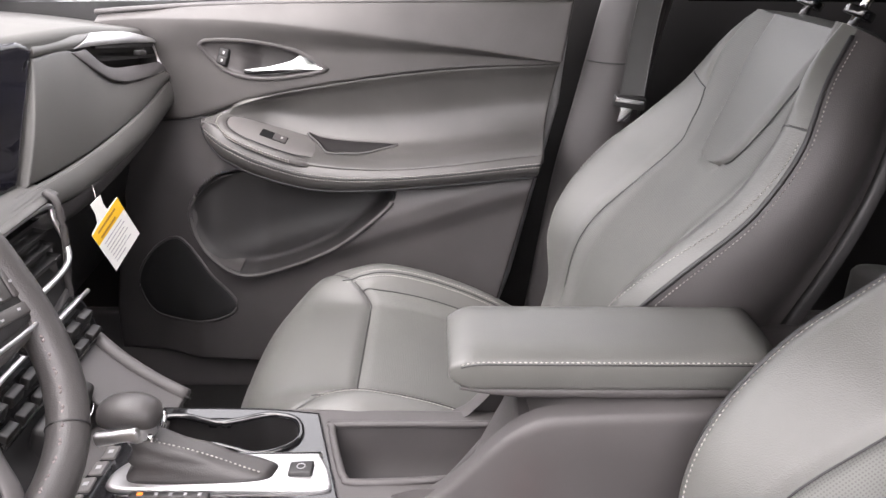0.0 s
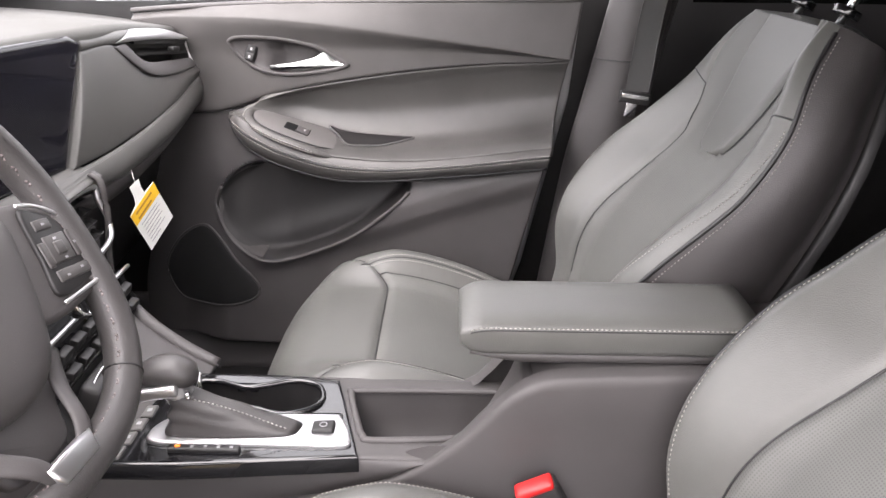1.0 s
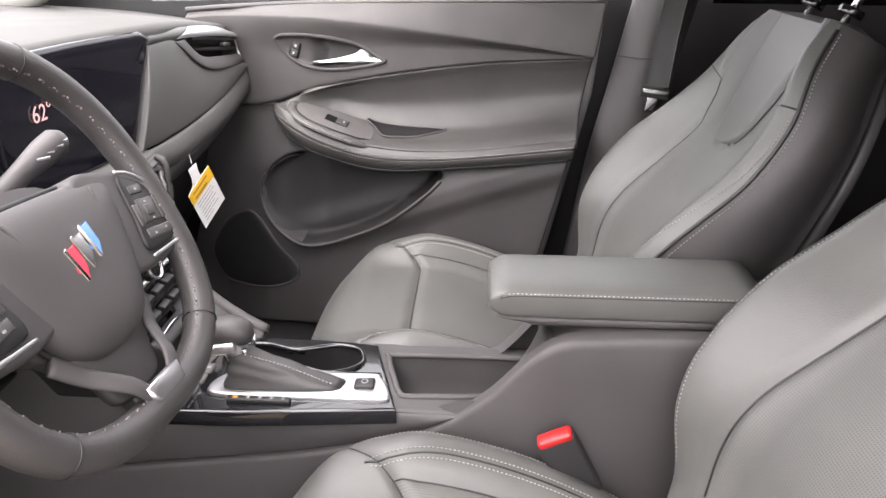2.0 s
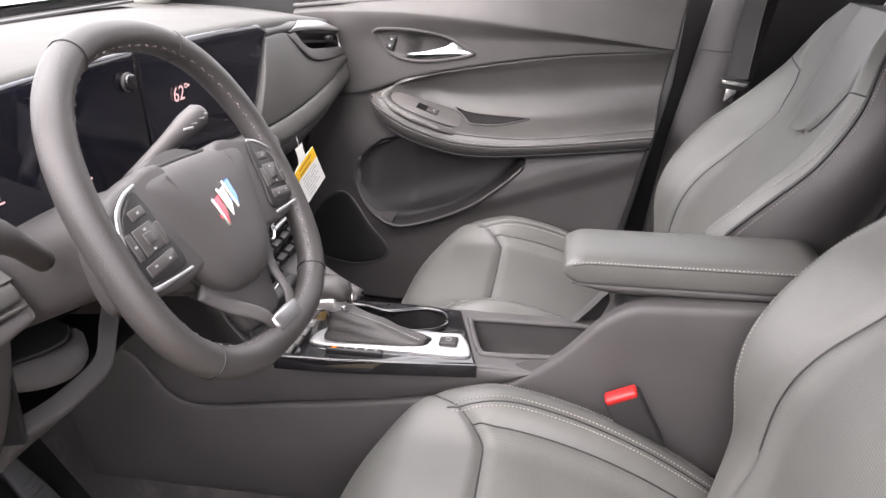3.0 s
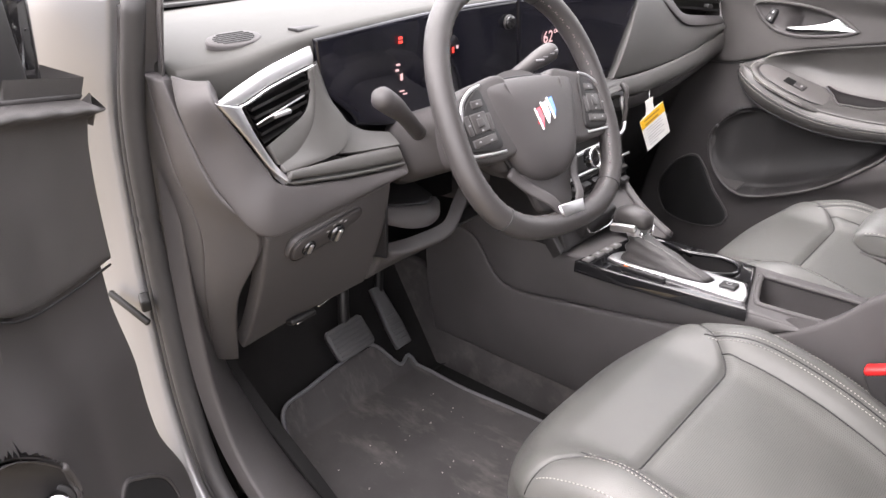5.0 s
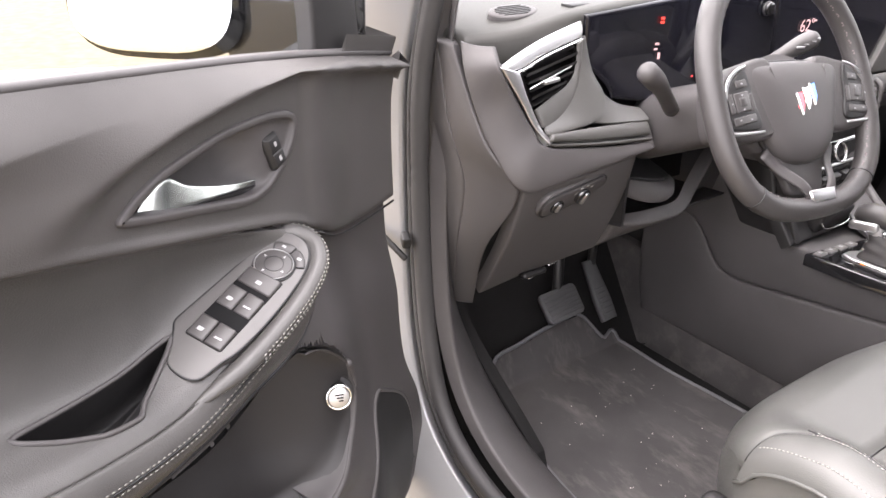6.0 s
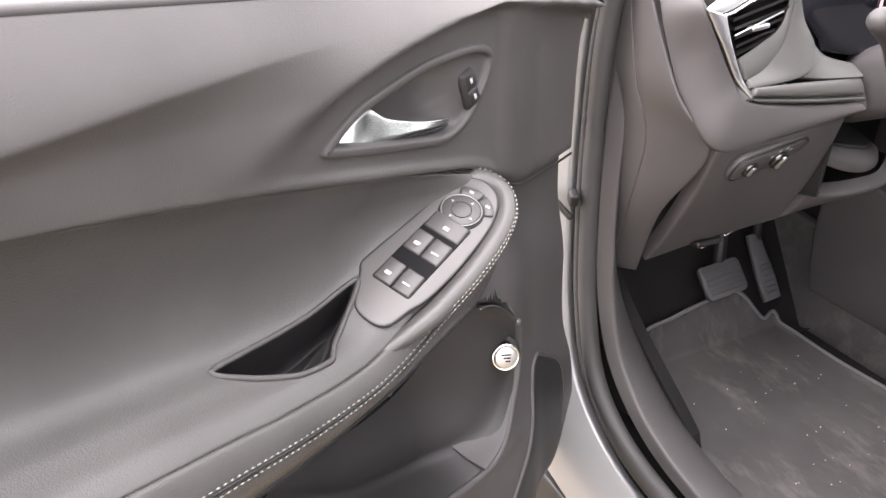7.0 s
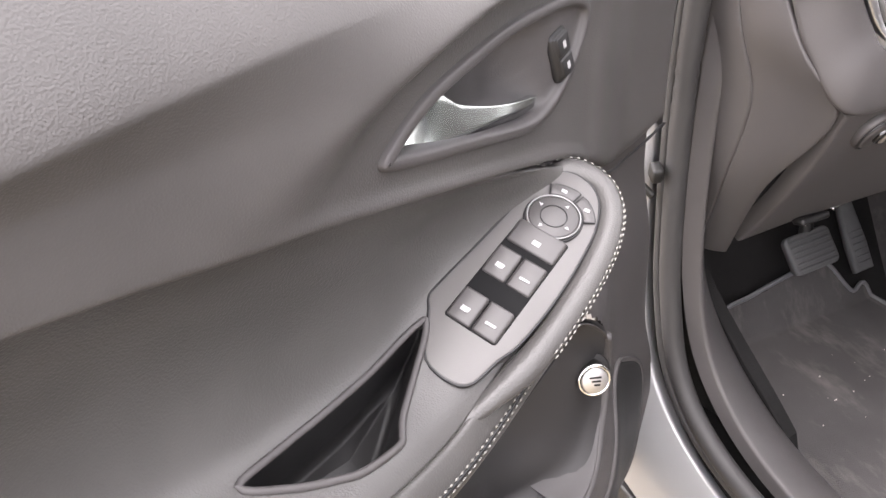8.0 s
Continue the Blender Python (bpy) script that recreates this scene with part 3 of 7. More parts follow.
    part("back_shell", panel(rear, 12, 16, 0.02, 0.008, 0.01, flip=True), PLASTIC_DARK, seat)

    def crown(a, b):
        h = back_half(top)
        y = -h + 2 * h * a
        f, r = back_point(y, top), BACK0 + Vector((0, y * 0.87, 0)) + BUP * top - BOUT * 0.105
        return f.lerp(r, b) + BUP * 0.016 * math.sin(math.pi * b) * (1 - (2 * a - 1) ** 4)
    part("back_top", panel(crown, 40, 12, 0.004, 0, 0), LEATHER, seat)
    # headrest on two chrome posts
    for s in (-1, 1):
        foot = BACK0 + BUP * (top + 0.026) - BOUT * 0.062 + Vector((0, s * 0.068, 0))
        part("headrest_post", tube([foot - BUP * 0.02, foot + BUP * 0.09], 0.006, 12), CHROME, seat, "chrome post")
        part("post_guide", disc(0.019, 0.012, Matrix.Translation(foot + BUP * 0.005) @ pose(0, 0, 0, 0, 25, 0), 20), PIANO, seat, "glossy black post guide")
    head = BACK0 + BUP * (top + 0.06) - BOUT * 0.062

    def shape(j):
        t = j / 12
        wide = 0.13 * (1 - 0.35 * (2 * t - 1) ** 4) * (1 if 0 < j < 12 else 0.75)
        deep = 0.055 * math.sqrt(max(1 - (2 * t - 1) ** 2, 0.0)) + 0.014
        c = head + BUP * (0.012 + 0.17 * t) + BOUT * (0.02 - 0.03 * t)
        return [c + Vector((0, wide * math.copysign(abs(math.cos(q)) ** 0.6, math.cos(q)), 0)) + BOUT * deep * math.copysign(abs(math.sin(q)) ** 0.8, math.sin(q)) for q in [2 * math.pi * k / 28 for k in range(28)]]
    part("headrest", loft([shape(j) for j in range(13)]), LEATHER, seat)
    return seat


build_seat(-0.418, 0.0, "charcoal leatherette driver's seat with pale double stitching")
build_seat(0.262, -0.037, "charcoal leatherette passenger seat with pale double stitching")

# ---- dashboard ----
def plane(o, ex, ey):
    """A frame at o with x along ex, y near ey, z towards the viewer."""
    ex = Vector(ex).normalized()
    ez = ex.cross(Vector(ey)).normalized()
    ey = ez.cross(ex)
    return Matrix(((ex.x, ey.x, ez.x, o[0]), (ex.y, ey.y, ez.y, o[1]), (ex.z, ey.z, ez.z, o[2]), (0, 0, 0, 1)))


def rounded(x0, y0, x1, y1, r, n=5):
    out = []
    for cx, cy, a0 in ((x1 - r, y1 - r, 0), (x0 + r, y1 - r, 90), (x0 + r, y0 + r, 180), (x1 - r, y0 + r, 270)):
        out += [(cx + r * math.cos(radians(a0 + 90 * k / n)), cy + r * math.sin(radians(a0 + 90 * k / n))) for k in range(n + 1)]
    return out


def ruled(lo, hi, bulge=0.0, out=(1, 0, 0)):
    """A surface between two lines of points, swelling by bulge along out."""
    o = Vector(out)
    return lambda a, b: curve(lo, a).lerp(curve(hi, a), b) + o * (bulge * 4 * b * (1 - b))


def build_dash():
    dash = thing("dashboard", (-0.6, 0, 0.9), "dark grey soft-touch dashboard with a long glass display", "dashboard")
    # top pad, running forward to the windscreen
    lip = [(-0.56, -0.775, 1.150), (-0.525, -0.70, 1.160), (-0.512, -0.60, 1.180), (-0.497, -0.36, 1.196), (-0.485, -0.05, 1.196), (-0.462, 0.235, 1.188), (-0.475, 0.45, 1.172), (-0.478, 0.66, 1.142), (-0.52, 0.775, 1.128)]
    far = [(-1.06, y, 1.178) for y in (-0.775, -0.55, -0.3, 0.0, 0.3, 0.55, 0.775)]
    def pad(a, b):
        p, q = curve(lip, a), curve(far, a)
        return p.lerp(q, b) + Vector((0, 0, 0.010 * math.sin(math.pi * min(1.3 * b, 1)) * (1 - 0.4 * b)))
    part("top_pad", panel(pad, 48, 18, 0.016, 0.012, 0.03), DASH_SKIN, dash, "soft dashboard top")
    # defroster slot and the small speaker grille in its driver's corner
    slot = part("defroster_grille", panel(quad((-0.97, -0.6, 1.1835), (-0.97, 0.6, 1.1835), (-0.93, 0.6, 1.187), (-0.93, -0.6, 1.187)), 20, 2, 0.004, 0.002, 0.004, flip=True), PLASTIC_DARK, dash)
    tw = plane((-0.588, -0.668, 1.1735), (0.3, 0.95, 0.06), (-0.9, 0.4, 0.22))
    part("tweeter_grille", slab([(0.038 * math.cos(q), 0.026 * math.sin(q)) for q in [2 * math.pi * k / 28 for k in range(28)]], 0.03, tw @ pose(0, 0, 0.004), 0.003), PLASTIC, dash)
    for k in range(6):
        h = 0.028 * math.sqrt(max(1 - ((k - 2.5) / 3.4) ** 2, 0))
        part("grille_slot", slab(rounded(-h, -0.0014, h, 0.0014, 0.0013, 2), 0.004, tw @ pose(0, (k - 2.5) * 0.0062, 0.0052), 0), PLASTIC_DARK, dash)
    # long display: two black glass panes in one housing
    def glass(left):
        def fn(a, b):
            if left:
                y0 = -0.540 - 0.056 * smooth01(b, 0.0, 0.55)
                y = y0 + (-0.168 - y0) * a
                z0 = 1.024 + 0.022 * (1 - a) ** 4
            else:
                y1 = 0.128 + 0.102 * b
                y = -0.166 + (y1 + 0.166) * a
                z0 = 1.022 - 0.012 * a
            x = along([(-0.60, -0.506), (-0.40, -0.489), (-0.07, -0.478), (0.23, -0.459)], y) + 0.006 * (1 - b)
            z1 = along([(-0.60, 1.174), (-0.36, 1.190), (0.0, 1.190), (0.23, 1.182)], y)
            if not left:
                z1 -= 0.016 * (max(a - 0.92, 0) / 0.08) ** 2.5
            return Vector((x, y, z0 + (z1 - z0) * b))
        return fn
    pane = part("display_pane", panel(glass(True), 20, 10, 0.008, 0.004, 0.014), GLASS_BLACK, dash, "black glass instrument display")
    pane2 = part("display_pane", panel(glass(False), 20, 10, 0.008, 0.004, 0.014), GLASS_BLACK, dash, "black glass centre display")
    def back(a, b):
        return Vector((-0.535 + 0.03 * a, -0.60 + 0.84 * a, 1.0 + 0.185 * b))
    part("display_housing", panel(back, 12, 6, 0.01, 0.004, 0.02), PLASTIC_DARK, dash)
    # lit signs on the panes
    face = lambda y, z: plane((along([(-0.60, -0.506), (-0.40, -0.489), (-0.07, -0.478), (0.23, -0.459)], y) + 0.0055, y, z), (0.05, 1, 0), (0, 0, 1))
    text = bpy.data.curves.new("temperature_reading", "FONT")
    text.body, text.size, text.extrude = "62\u00b0", 0.030, 0.0002
    text.materials.append(LED_WHITE)
    reading = new("temperature_reading", text)
    reading.parent, reading.matrix_parent_inverse = pane2, Matrix.Identity(4)
    reading.matrix_basis = face(-0.098, 1.108)
    for y, z, w, h, m in ((-0.452, 1.160, 0.008, 0.004, LED_RED), (-0.452, 1.154, 0.008, 0.004, LED_RED), (-0.458, 1.122, 0.008, 0.003, LED_WHITE), (-0.460, 1.114, 0.007, 0.003, LED_WHITE), (-0.452, 1.103, 0.005, 0.010, LED_WHITE),
                          (-0.452, 1.082, 0.010, 0.002, LED_WHITE), (-0.446, 1.077, 0.008, 0.002, LED_WHITE), (-0.34, 1.128, 0.004, 0.009, LED_RED), (-0.33, 1.132, 0.004, 0.005, LED_WHITE), (-0.31, 1.06, 0.012, 0.003, LED_WHITE),
                          (-0.37, 1.062, 0.003, 0.003, LED_RED), (-0.055, 1.125, 0.007, 0.003, LED_WHITE)):
        part("indicator", slab([(-w / 2, -h / 2), (w / 2, -h / 2), (w / 2, h / 2), (-w / 2, h / 2)], 0.001, face(y, z), 0), m, pane if y < -0.17 else pane2, smooth=False)
    knob = disc(0.011, 0.014, face(-0.200, 1.156), 28, 0.002)
    part("volume_knob", knob, PIANO, dash, "glossy round volume knob")
    part("knob_ring", disc(0.0125, 0.004, face(-0.200, 1.156), 28, 0.001), PLASTIC, dash)

    # --- driver's end: vent, silver surround, padded strip ---
    mouth = [(-0.478, -0.735, 1.114), (-0.492, -0.626, 1.134), (-0.490, -0.628, 1.108), (-0.487, -0.640, 1.086), (-0.480, -0.676, 1.072), (-0.472, -0.718, 1.064), (-0.474, -0.728, 1.090)]
    deep = [Vector(p) * 1.0 + Vector((-0.050, 0.018, 0.006)) for p in mouth]
    part("vent_well", loft([[Vector(p) + Vector((-0.002, 0, 0)) for p in mouth], deep], True, "end"), PLASTIC_DARK, dash, smooth=False)
    blade_lo = [(-0.474, -0.778, 1.120), (-0.478, -0.742, 1.117), (-0.488, -0.689, 1.130), (-0.503, -0.604, 1.144)]
    blade_hi = [(-0.480, -0.772, 1.128), (-0.488, -0.740, 1.138), (-0.498, -0.684, 1.153), (-0.514, -0.598, 1.168)]
    part("silver_trim", panel(ruled(blade_lo, blade_hi, 0.003), 24, 6, 0.004, 0.003, 0.012), SATIN, dash, "satin silver vent surround")
    part("silver_edge", tube([curve(blade_lo, 0.3 + 0.7 * k / 20) + Vector((0.003, 0, -0.001)) for k in range(21)], 0.0022, 8), CHROME, dash)
    side_o = [(-0.470, -0.781, 1.127), (-0.466, -0.749, 1.079), (-0.460, -0.727, 1.040), (-0.448, -0.708, 1.015)]
    side_i = [(-0.472, -0.745, 1.117), (-0.468, -0.732, 1.080), (-0.462, -0.712, 1.038), (-0.450, -0.698, 1.016)]
    part("silver_trim", panel(ruled(side_o, side_i, 0.002), 20, 5, 0.003, 0.002, 0.012), SATIN, dash)
    for k in range(4):
        f = (k + 0.6) / 4.3
        p = Vector((-0.476, -0.716 - 0.016 * f, 1.066 + 0.048 * f))
        q = Vector((-0.490, -0.650 + 0.026 * min(2 * f, 1), 1.076 + 0.056 * f))
        part("vent_slat", panel(ruled([p + Vector((-0.03, 0, 0.004)), q + Vector((-0.03, 0, 0.004))], [p, q], 0.0), 10, 2, 0.002, 0.001, 0.004), PLASTIC_DARK, dash)
    part("vent_tab", box(0.014, 0.026, 0.006, pose(-0.478, -0.685, 1.096, 8, 0, -8), 0.002), SATIN, dash, "silver vent tab")
    part("slat_line", tube([(-0.474, -0.726, 1.090), (-0.484, -0.640, 1.110)], 0.0012, 6), SATIN, dash)
    inner = [(-0.493, -0.624, 1.138), (-0.490, -0.627, 1.108), (-0.487, -0.640, 1.086), (-0.480, -0.676, 1.072), (-0.470, -0.714, 1.062)]
    fold = [(-0.494, -0.612, 1.142), (-0.488, -0.618, 1.102), (-0.480, -0.634, 1.068), (-0.470, -0.668, 1.044), (-0.460, -0.706, 1.036)]
    outer = [(-0.505, -0.598, 1.146), (-0.494, -0.588, 1.096), (-0.480, -0.572, 1.058), (-0.462, -0.600, 1.030), (-0.450, -0.702, 1.026)]
    part("vent_cheek", panel(ruled(fold, inner, 0.002), 30, 6, 0.003, 0.0, 0.008, flip=True), SOFT, dash)
    part("vent_cheek", panel(ruled(outer, fold, 0.003), 30, 8, 0.003, 0.0, 0.008, flip=True), SOFT, dash)
    corner = [(-0.484, -0.572, 1.062), (-0.488, -0.535, 1.040), (-0.486, -0.484, 1.026)]
    part("vent_cheek", panel(ruled([(-0.462, -0.605, 1.026), (-0.460, -0.560, 1.020), (-0.458, -0.490, 1.014)], corner, 0.002), 16, 6, 0.003, 0.0, 0.008), SOFT, dash)
    strip_lo, strip_hi = [(-0.448, -0.706, 1.016), (-0.446, -0.61, 1.003), (-0.448, -0.492, 0.990)], [(-0.450, -0.702, 1.030), (-0.455, -0.606, 1.024), (-0.462, -0.490, 1.014)]
    part("padded_strip", panel(ruled(strip_lo, strip_hi, 0.004), 24, 6, 0.006, 0.005, 0.015), SOFT, dash)
    under_lo = [(-0.450, -0.700, 1.008), (-0.447, -0.60, 0.994), (-0.448, -0.490, 0.982)]
    part("padded_strip", panel(ruled(under_lo, strip_lo, 0.003), 24, 4, 0.004, 0.004, 0.015), SOFT, dash)
    part("seam_stitching", stitches([curve(strip_lo, k / 60) + Vector((-0.004, 0, 0.005)) for k in range(61)], 0.005, 0.0038, 0.0008), THREAD, dash)
    # wrap-round shell below the vent
    shell_in = [(-0.50, -0.768, 1.150), (-0.472, -0.782, 1.128), (-0.467, -0.751, 1.079), (-0.460, -0.728, 1.040), (-0.447, -0.708, 1.012), (-0.447, -0.60, 0.994), (-0.448, -0.490, 0.982)]
    shell_out = [(-0.56, -0.785, 1.150), (-0.530, -0.799, 1.112), (-0.505, -0.796, 1.060), (-0.480, -0.785, 1.008), (-0.448, -0.748, 0.950), (-0.440, -0.64, 0.958), (-0.440, -0.490, 0.972)]
    part("wrap_shell", panel(ruled(shell_out, shell_in, 0.007, (0.8, -0.5, -0.2)), 40, 10, 0.006, 0.005, 0.02), PLASTIC, dash)
    # knee panel, its switch plate and the end cap
    knee_hi = [(-0.452, -0.746, 0.948), (-0.443, -0.64, 0.956), (-0.443, -0.525, 0.968)]
    knee_lo = [(-0.585, -0.720, 0.715), (-0.560, -0.63, 0.742), (-0.520, -0.520, 0.775)]
    part("knee_panel", panel(ruled(knee_lo, knee_hi, 0.010), 24, 18, 0.006, 0.004, 0.02), PLASTIC, dash, "dark grey knee panel")
    slot = [(-0.480, -0.524, 0.838), (-0.470, -0.470, 0.826), (-0.468, -0.420, 0.820), (-0.472, -0.350, 0.820), (-0.495, -0.290, 0.843), (-0.53, -0.20, 0.885), (-0.55, -0.14, 0.905)]
    part("lower_panel", panel(ruled([(-0.520, -0.520, 0.776), (-0.528, -0.44, 0.782), (-0.535, -0.36, 0.786), (-0.55, -0.28, 0.790), (-0.56, -0.14, 0.79)], slot, 0.008), 28, 8, 0.008, 0.006, 0.02), PLASTIC, dash)
    cap_a = [(-0.60, -0.722, 0.690), (-0.53, -0.752, 0.83), (-0.458, -0.752, 0.944), (-0.488, -0.790, 1.02), (-0.565, -0.792, 1.145)]
    cap_b = [(-0.63, -0.745, 0.690), (-0.575, -0.775, 0.83), (-0.545, -0.785, 0.944), (-0.57, -0.795, 1.03), (-0.60, -0.795, 1.145)]
    cap_c = [(-0.74, -0.765, 0.680), (-0.74, -0.785, 0.83), (-0.74, -0.785, 0.95), (-0.74, -0.79, 1.05), (-0.74, -0.79, 1.145)]
    part("end_cap", panel(ruled(cap_a, cap_b, 0.004, (0.5, -0.8, 0)), 24, 6, 0.005, 0.004, 0.02, flip=False), PLASTIC, dash)
    part("end_cap", panel(ruled(cap_b, cap_c, 0.0), 24, 6, 0.005, 0.003, 0.02), PLASTIC, dash)
    sw = plane((-0.455, -0.640, 0.922), (0, 1, 0.14), (0.50, 0, 0.87))
    part("switch_plate", slab(rounded(-0.068, -0.023, 0.060, 0.021, 0.019), 0.012, sw @ pose(0, 0, 0.003), 0.003), PLASTIC, dash)
    part("switch_plate_rim", slab(rounded(-0.0715, -0.0265, 0.0635, 0.0245, 0.022), 0.012, sw @ pose(0, 0, -0.001), 0.003), PLASTIC, dash)
    part("plate_seam", tube([sw @ Vector((x, y, 0.0008)) for x, y in rounded(-0.0695, -0.0245, 0.0615, 0.0225, 0.020)], 0.0010, 6, closed=True), PIPING, dash)
    part("dimmer_wheel", disc(0.0120, 0.010, sw @ pose(-0.040, -0.003, 0.002), 24, 0.002), PIANO, dash)
    lamp = part("headlamp_knob", disc(0.0140, 0.012, sw @ pose(0.010, -0.003, 0.004), 28, 0.003), PIANO, dash, "round headlamp knob")
    part("knob_mark", box(0.0075, 0.022, 0.005, sw @ pose(0.010, -0.003, 0.0105, 0, 0, -12), 0.002), SATIN, lamp)
    part("dimmer_mark", box(0.0065, 0.016, 0.004, sw @ pose(-0.040, -0.003, 0.0075, 0, 0, -12), 0.0015), SATIN, dash)
    for k in range(4):
        q = radians(40 + 35 * k)
        part("switch_legend", box(0.0045, 0.0030, 0.0006, sw @ pose(0.010 + 0.0205 * math.cos(q), -0.003 + 0.0205 * math.sin(q), 0.0034), 0), LEGEND_BRIGHT, dash, smooth=False)
    part("release_handle", box(0.020, 0.05, 0.010, pose(-0.553, -0.63, 0.744, 0, -20, 0), 0.004), PLASTIC_DARK, dash)
    part("footwell_lamp", box(0.012, 0.018, 0.006, pose(-0.556, -0.632, 0.737, 10, -20, 0), 0.002), CHROME, dash, "bright footwell lamp")
    part("footwell_lamp", box(0.006, 0.026, 0.004, pose(-0.551, -0.585, 0.752, 10, -20, 0), 0.0015), CHROME, dash)
    # open cubby beside the column
    part("cubby", merged(panel(quad((-0.64, -0.53, 0.80), (-0.64, -0.13, 0.80), (-0.64, -0.13, 0.99), (-0.64, -0.53, 0.99)), 4, 4, 0.004, 0, 0.004),
                         panel(quad((-0.49, -0.52, 0.815), (-0.50, -0.20, 0.815), (-0.64, -0.20, 0.805), (-0.64, -0.52, 0.805)), 4, 4, 0.004, 0, 0.004),
                         panel(quad((-0.66, -0.524, 0.80), (-0.458, -0.524, 0.84), (-0.452, -0.524, 0.985), (-0.66, -0.524, 0.985)), 4, 4, 0.004, 0, 0.006, flip=True)), PLASTIC_DARK, dash)
    tab_lo = [(-0.500, -0.514, 0.884), (-0.476, -0.470, 0.864), (-0.466, -0.427, 0.855), (-0.474, -0.388, 0.858), (-0.505, -0.352, 0.868)]
    tab_hi = [(-0.512, -0.514, 0.908), (-0.494, -0.470, 0.902), (-0.488, -0.427, 0.892), (-0.494, -0.388, 0.884), (-0.518, -0.352, 0.880)]
    part("cubby_tab", panel(ruled(tab_lo, tab_hi, 0.009), 22, 8, 0.006, 0.005, 0.012), PLASTIC, dash, "rounded pull tab in the cubby")
    part("cubby_shelf", panel(ruled(tab_hi, [(p[0] - 0.10, p[1], p[2] + 0.022) for p in tab_hi], 0.004, (0, 0, 1)), 16, 6, 0.004, 0.003, 0.008), PLASTIC_DARK, dash)
    # column shroud and stalks
    rings = []
    for k in range(9):
        t = k / 8
        c = Vector((-0.50, -0.402, 0.985)).lerp(Vector((-0.325, -0.402, 1.052)), t)
        hy, hz = 0.080 - 0.018 * t, 0.056 - 0.010 * t
        rings.append([c + Vector((-0.12 * hz * math.sin(q), hy * math.copysign(abs(math.cos(q)) ** 0.5, math.cos(q)), hz * math.copysign(abs(math.sin(q)) ** 0.55, math.sin(q)))) for q in [2 * math.pi * i / 32 for i in range(32)]])
    part("column_shroud", loft(rings), PLASTIC, dash)
    for s, tip, mid, root in ((-1, (-0.374, -0.612, 1.121), (-0.388, -0.560, 1.088), (-0.414, -0.496, 1.040)), (1, (-0.370, -0.220, 1.126), (-0.385, -0.265, 1.106), (-0.410, -0.335, 1.066))):
        pts = [curve([root, mid, tip], k / 12) for k in range(13)]
        stalk = part("stalk", tube(pts, lambda t: 0.0115 + 0.0038 * smooth01(t, 0.35, 0.75) - 0.006 * smooth01(t, 0.93, 1.0), 16), PLASTIC, dash, "dark grey control stalk")
        if s > 0:
            for k in range(4):
                p = Vector(mid).lerp(Vector(tip), 0.15 + 0.2 * k)
                part("stalk_legend", box(0.002, 0.009 if k % 2 else 0.014, 0.003, Matrix.Translation(p + Vector((0.0135, -0.002, 0.005))) @ pose(0, 0, 0, 0, 20, -30), 0.0005), LEGEND, stalk, smooth=False)
    # --- passenger's side ---
    brow_hi = [(-0.466, 0.232, 1.176), (-0.472, 0.42, 1.166), (-0.474, 0.58, 1.148), (-0.478, 0.715, 1.118)]
    brow_lo = [(-0.462, 0.232, 1.158), (-0.464, 0.34, 1.152), (-0.464, 0.50, 1.138), (-0.466, 0.70, 1.112)]
    part("brow_strip", panel(lambda a, b: ruled(brow_lo, brow_hi, 0.004)(a * 0.36, b), 10, 4, 0.003, 0.002, 0.01), SOFT, dash)
    part("silver_trim", panel(lambda a, b: ruled(brow_lo, brow_hi, 0.004)(0.36 + a * 0.64, b), 16, 4, 0.003, 0.002, 0.01), SATIN, dash, "satin silver strip over the vent")
    part("silver_trim", panel(ruled([(-0.458, 0.704, 1.056), (-0.462, 0.708, 1.085), (-0.466, 0.700, 1.112)], [(-0.470, 0.724, 1.054), (-0.474, 0.726, 1.085), (-0.478, 0.716, 1.116)], 0.001), 8, 3, 0.002, 0.001, 0.01, flip=True), SATIN, dash)
    seam = [(-0.452, 0.10, 1.008), (-0.446, 0.24, 1.006), (-0.444, 0.38, 1.010), (-0.446, 0.54, 1.022), (-0.455, 0.712, 1.042)]
    roll = [(-0.452, 0.10, 0.972), (-0.440, 0.24, 0.962), (-0.440, 0.42, 0.966), (-0.446, 0.58, 0.976), (-0.462, 0.77, 0.990)]
    def face_pad(a, b):
        hi = [(-0.462, 0.160 + 0.07, 1.158), (-0.464, 0.34, 1.152), (-0.468, 0.47, 1.098), (-0.462, 0.60, 1.078), (-0.458, 0.706, 1.056)]
        lo = [(-0.452, 0.135, 1.008), (-0.446, 0.25, 1.006), (-0.444, 0.39, 1.010), (-0.446, 0.55, 1.022), (-0.455, 0.712, 1.042)]
        return ruled(lo, hi, 0.006)(a, b)
    part("passenger_pad", panel(face_pad, 30, 14, 0.004, 0.003, 0.02), SOFT, dash, "padded passenger side fascia with a stitched seam")
    part("padded_roll", panel(ruled(roll, seam, 0.010, (0.8, 0, -0.3)), 36, 8, 0.005, 0.004, 0.02), SOFT, dash)
    part("seam_stitching", stitches([curve(seam, k / 90) + Vector((0.003, 0, -0.005)) for k in range(91)], 0.005, 0.0036, 0.0005), THREAD, dash)
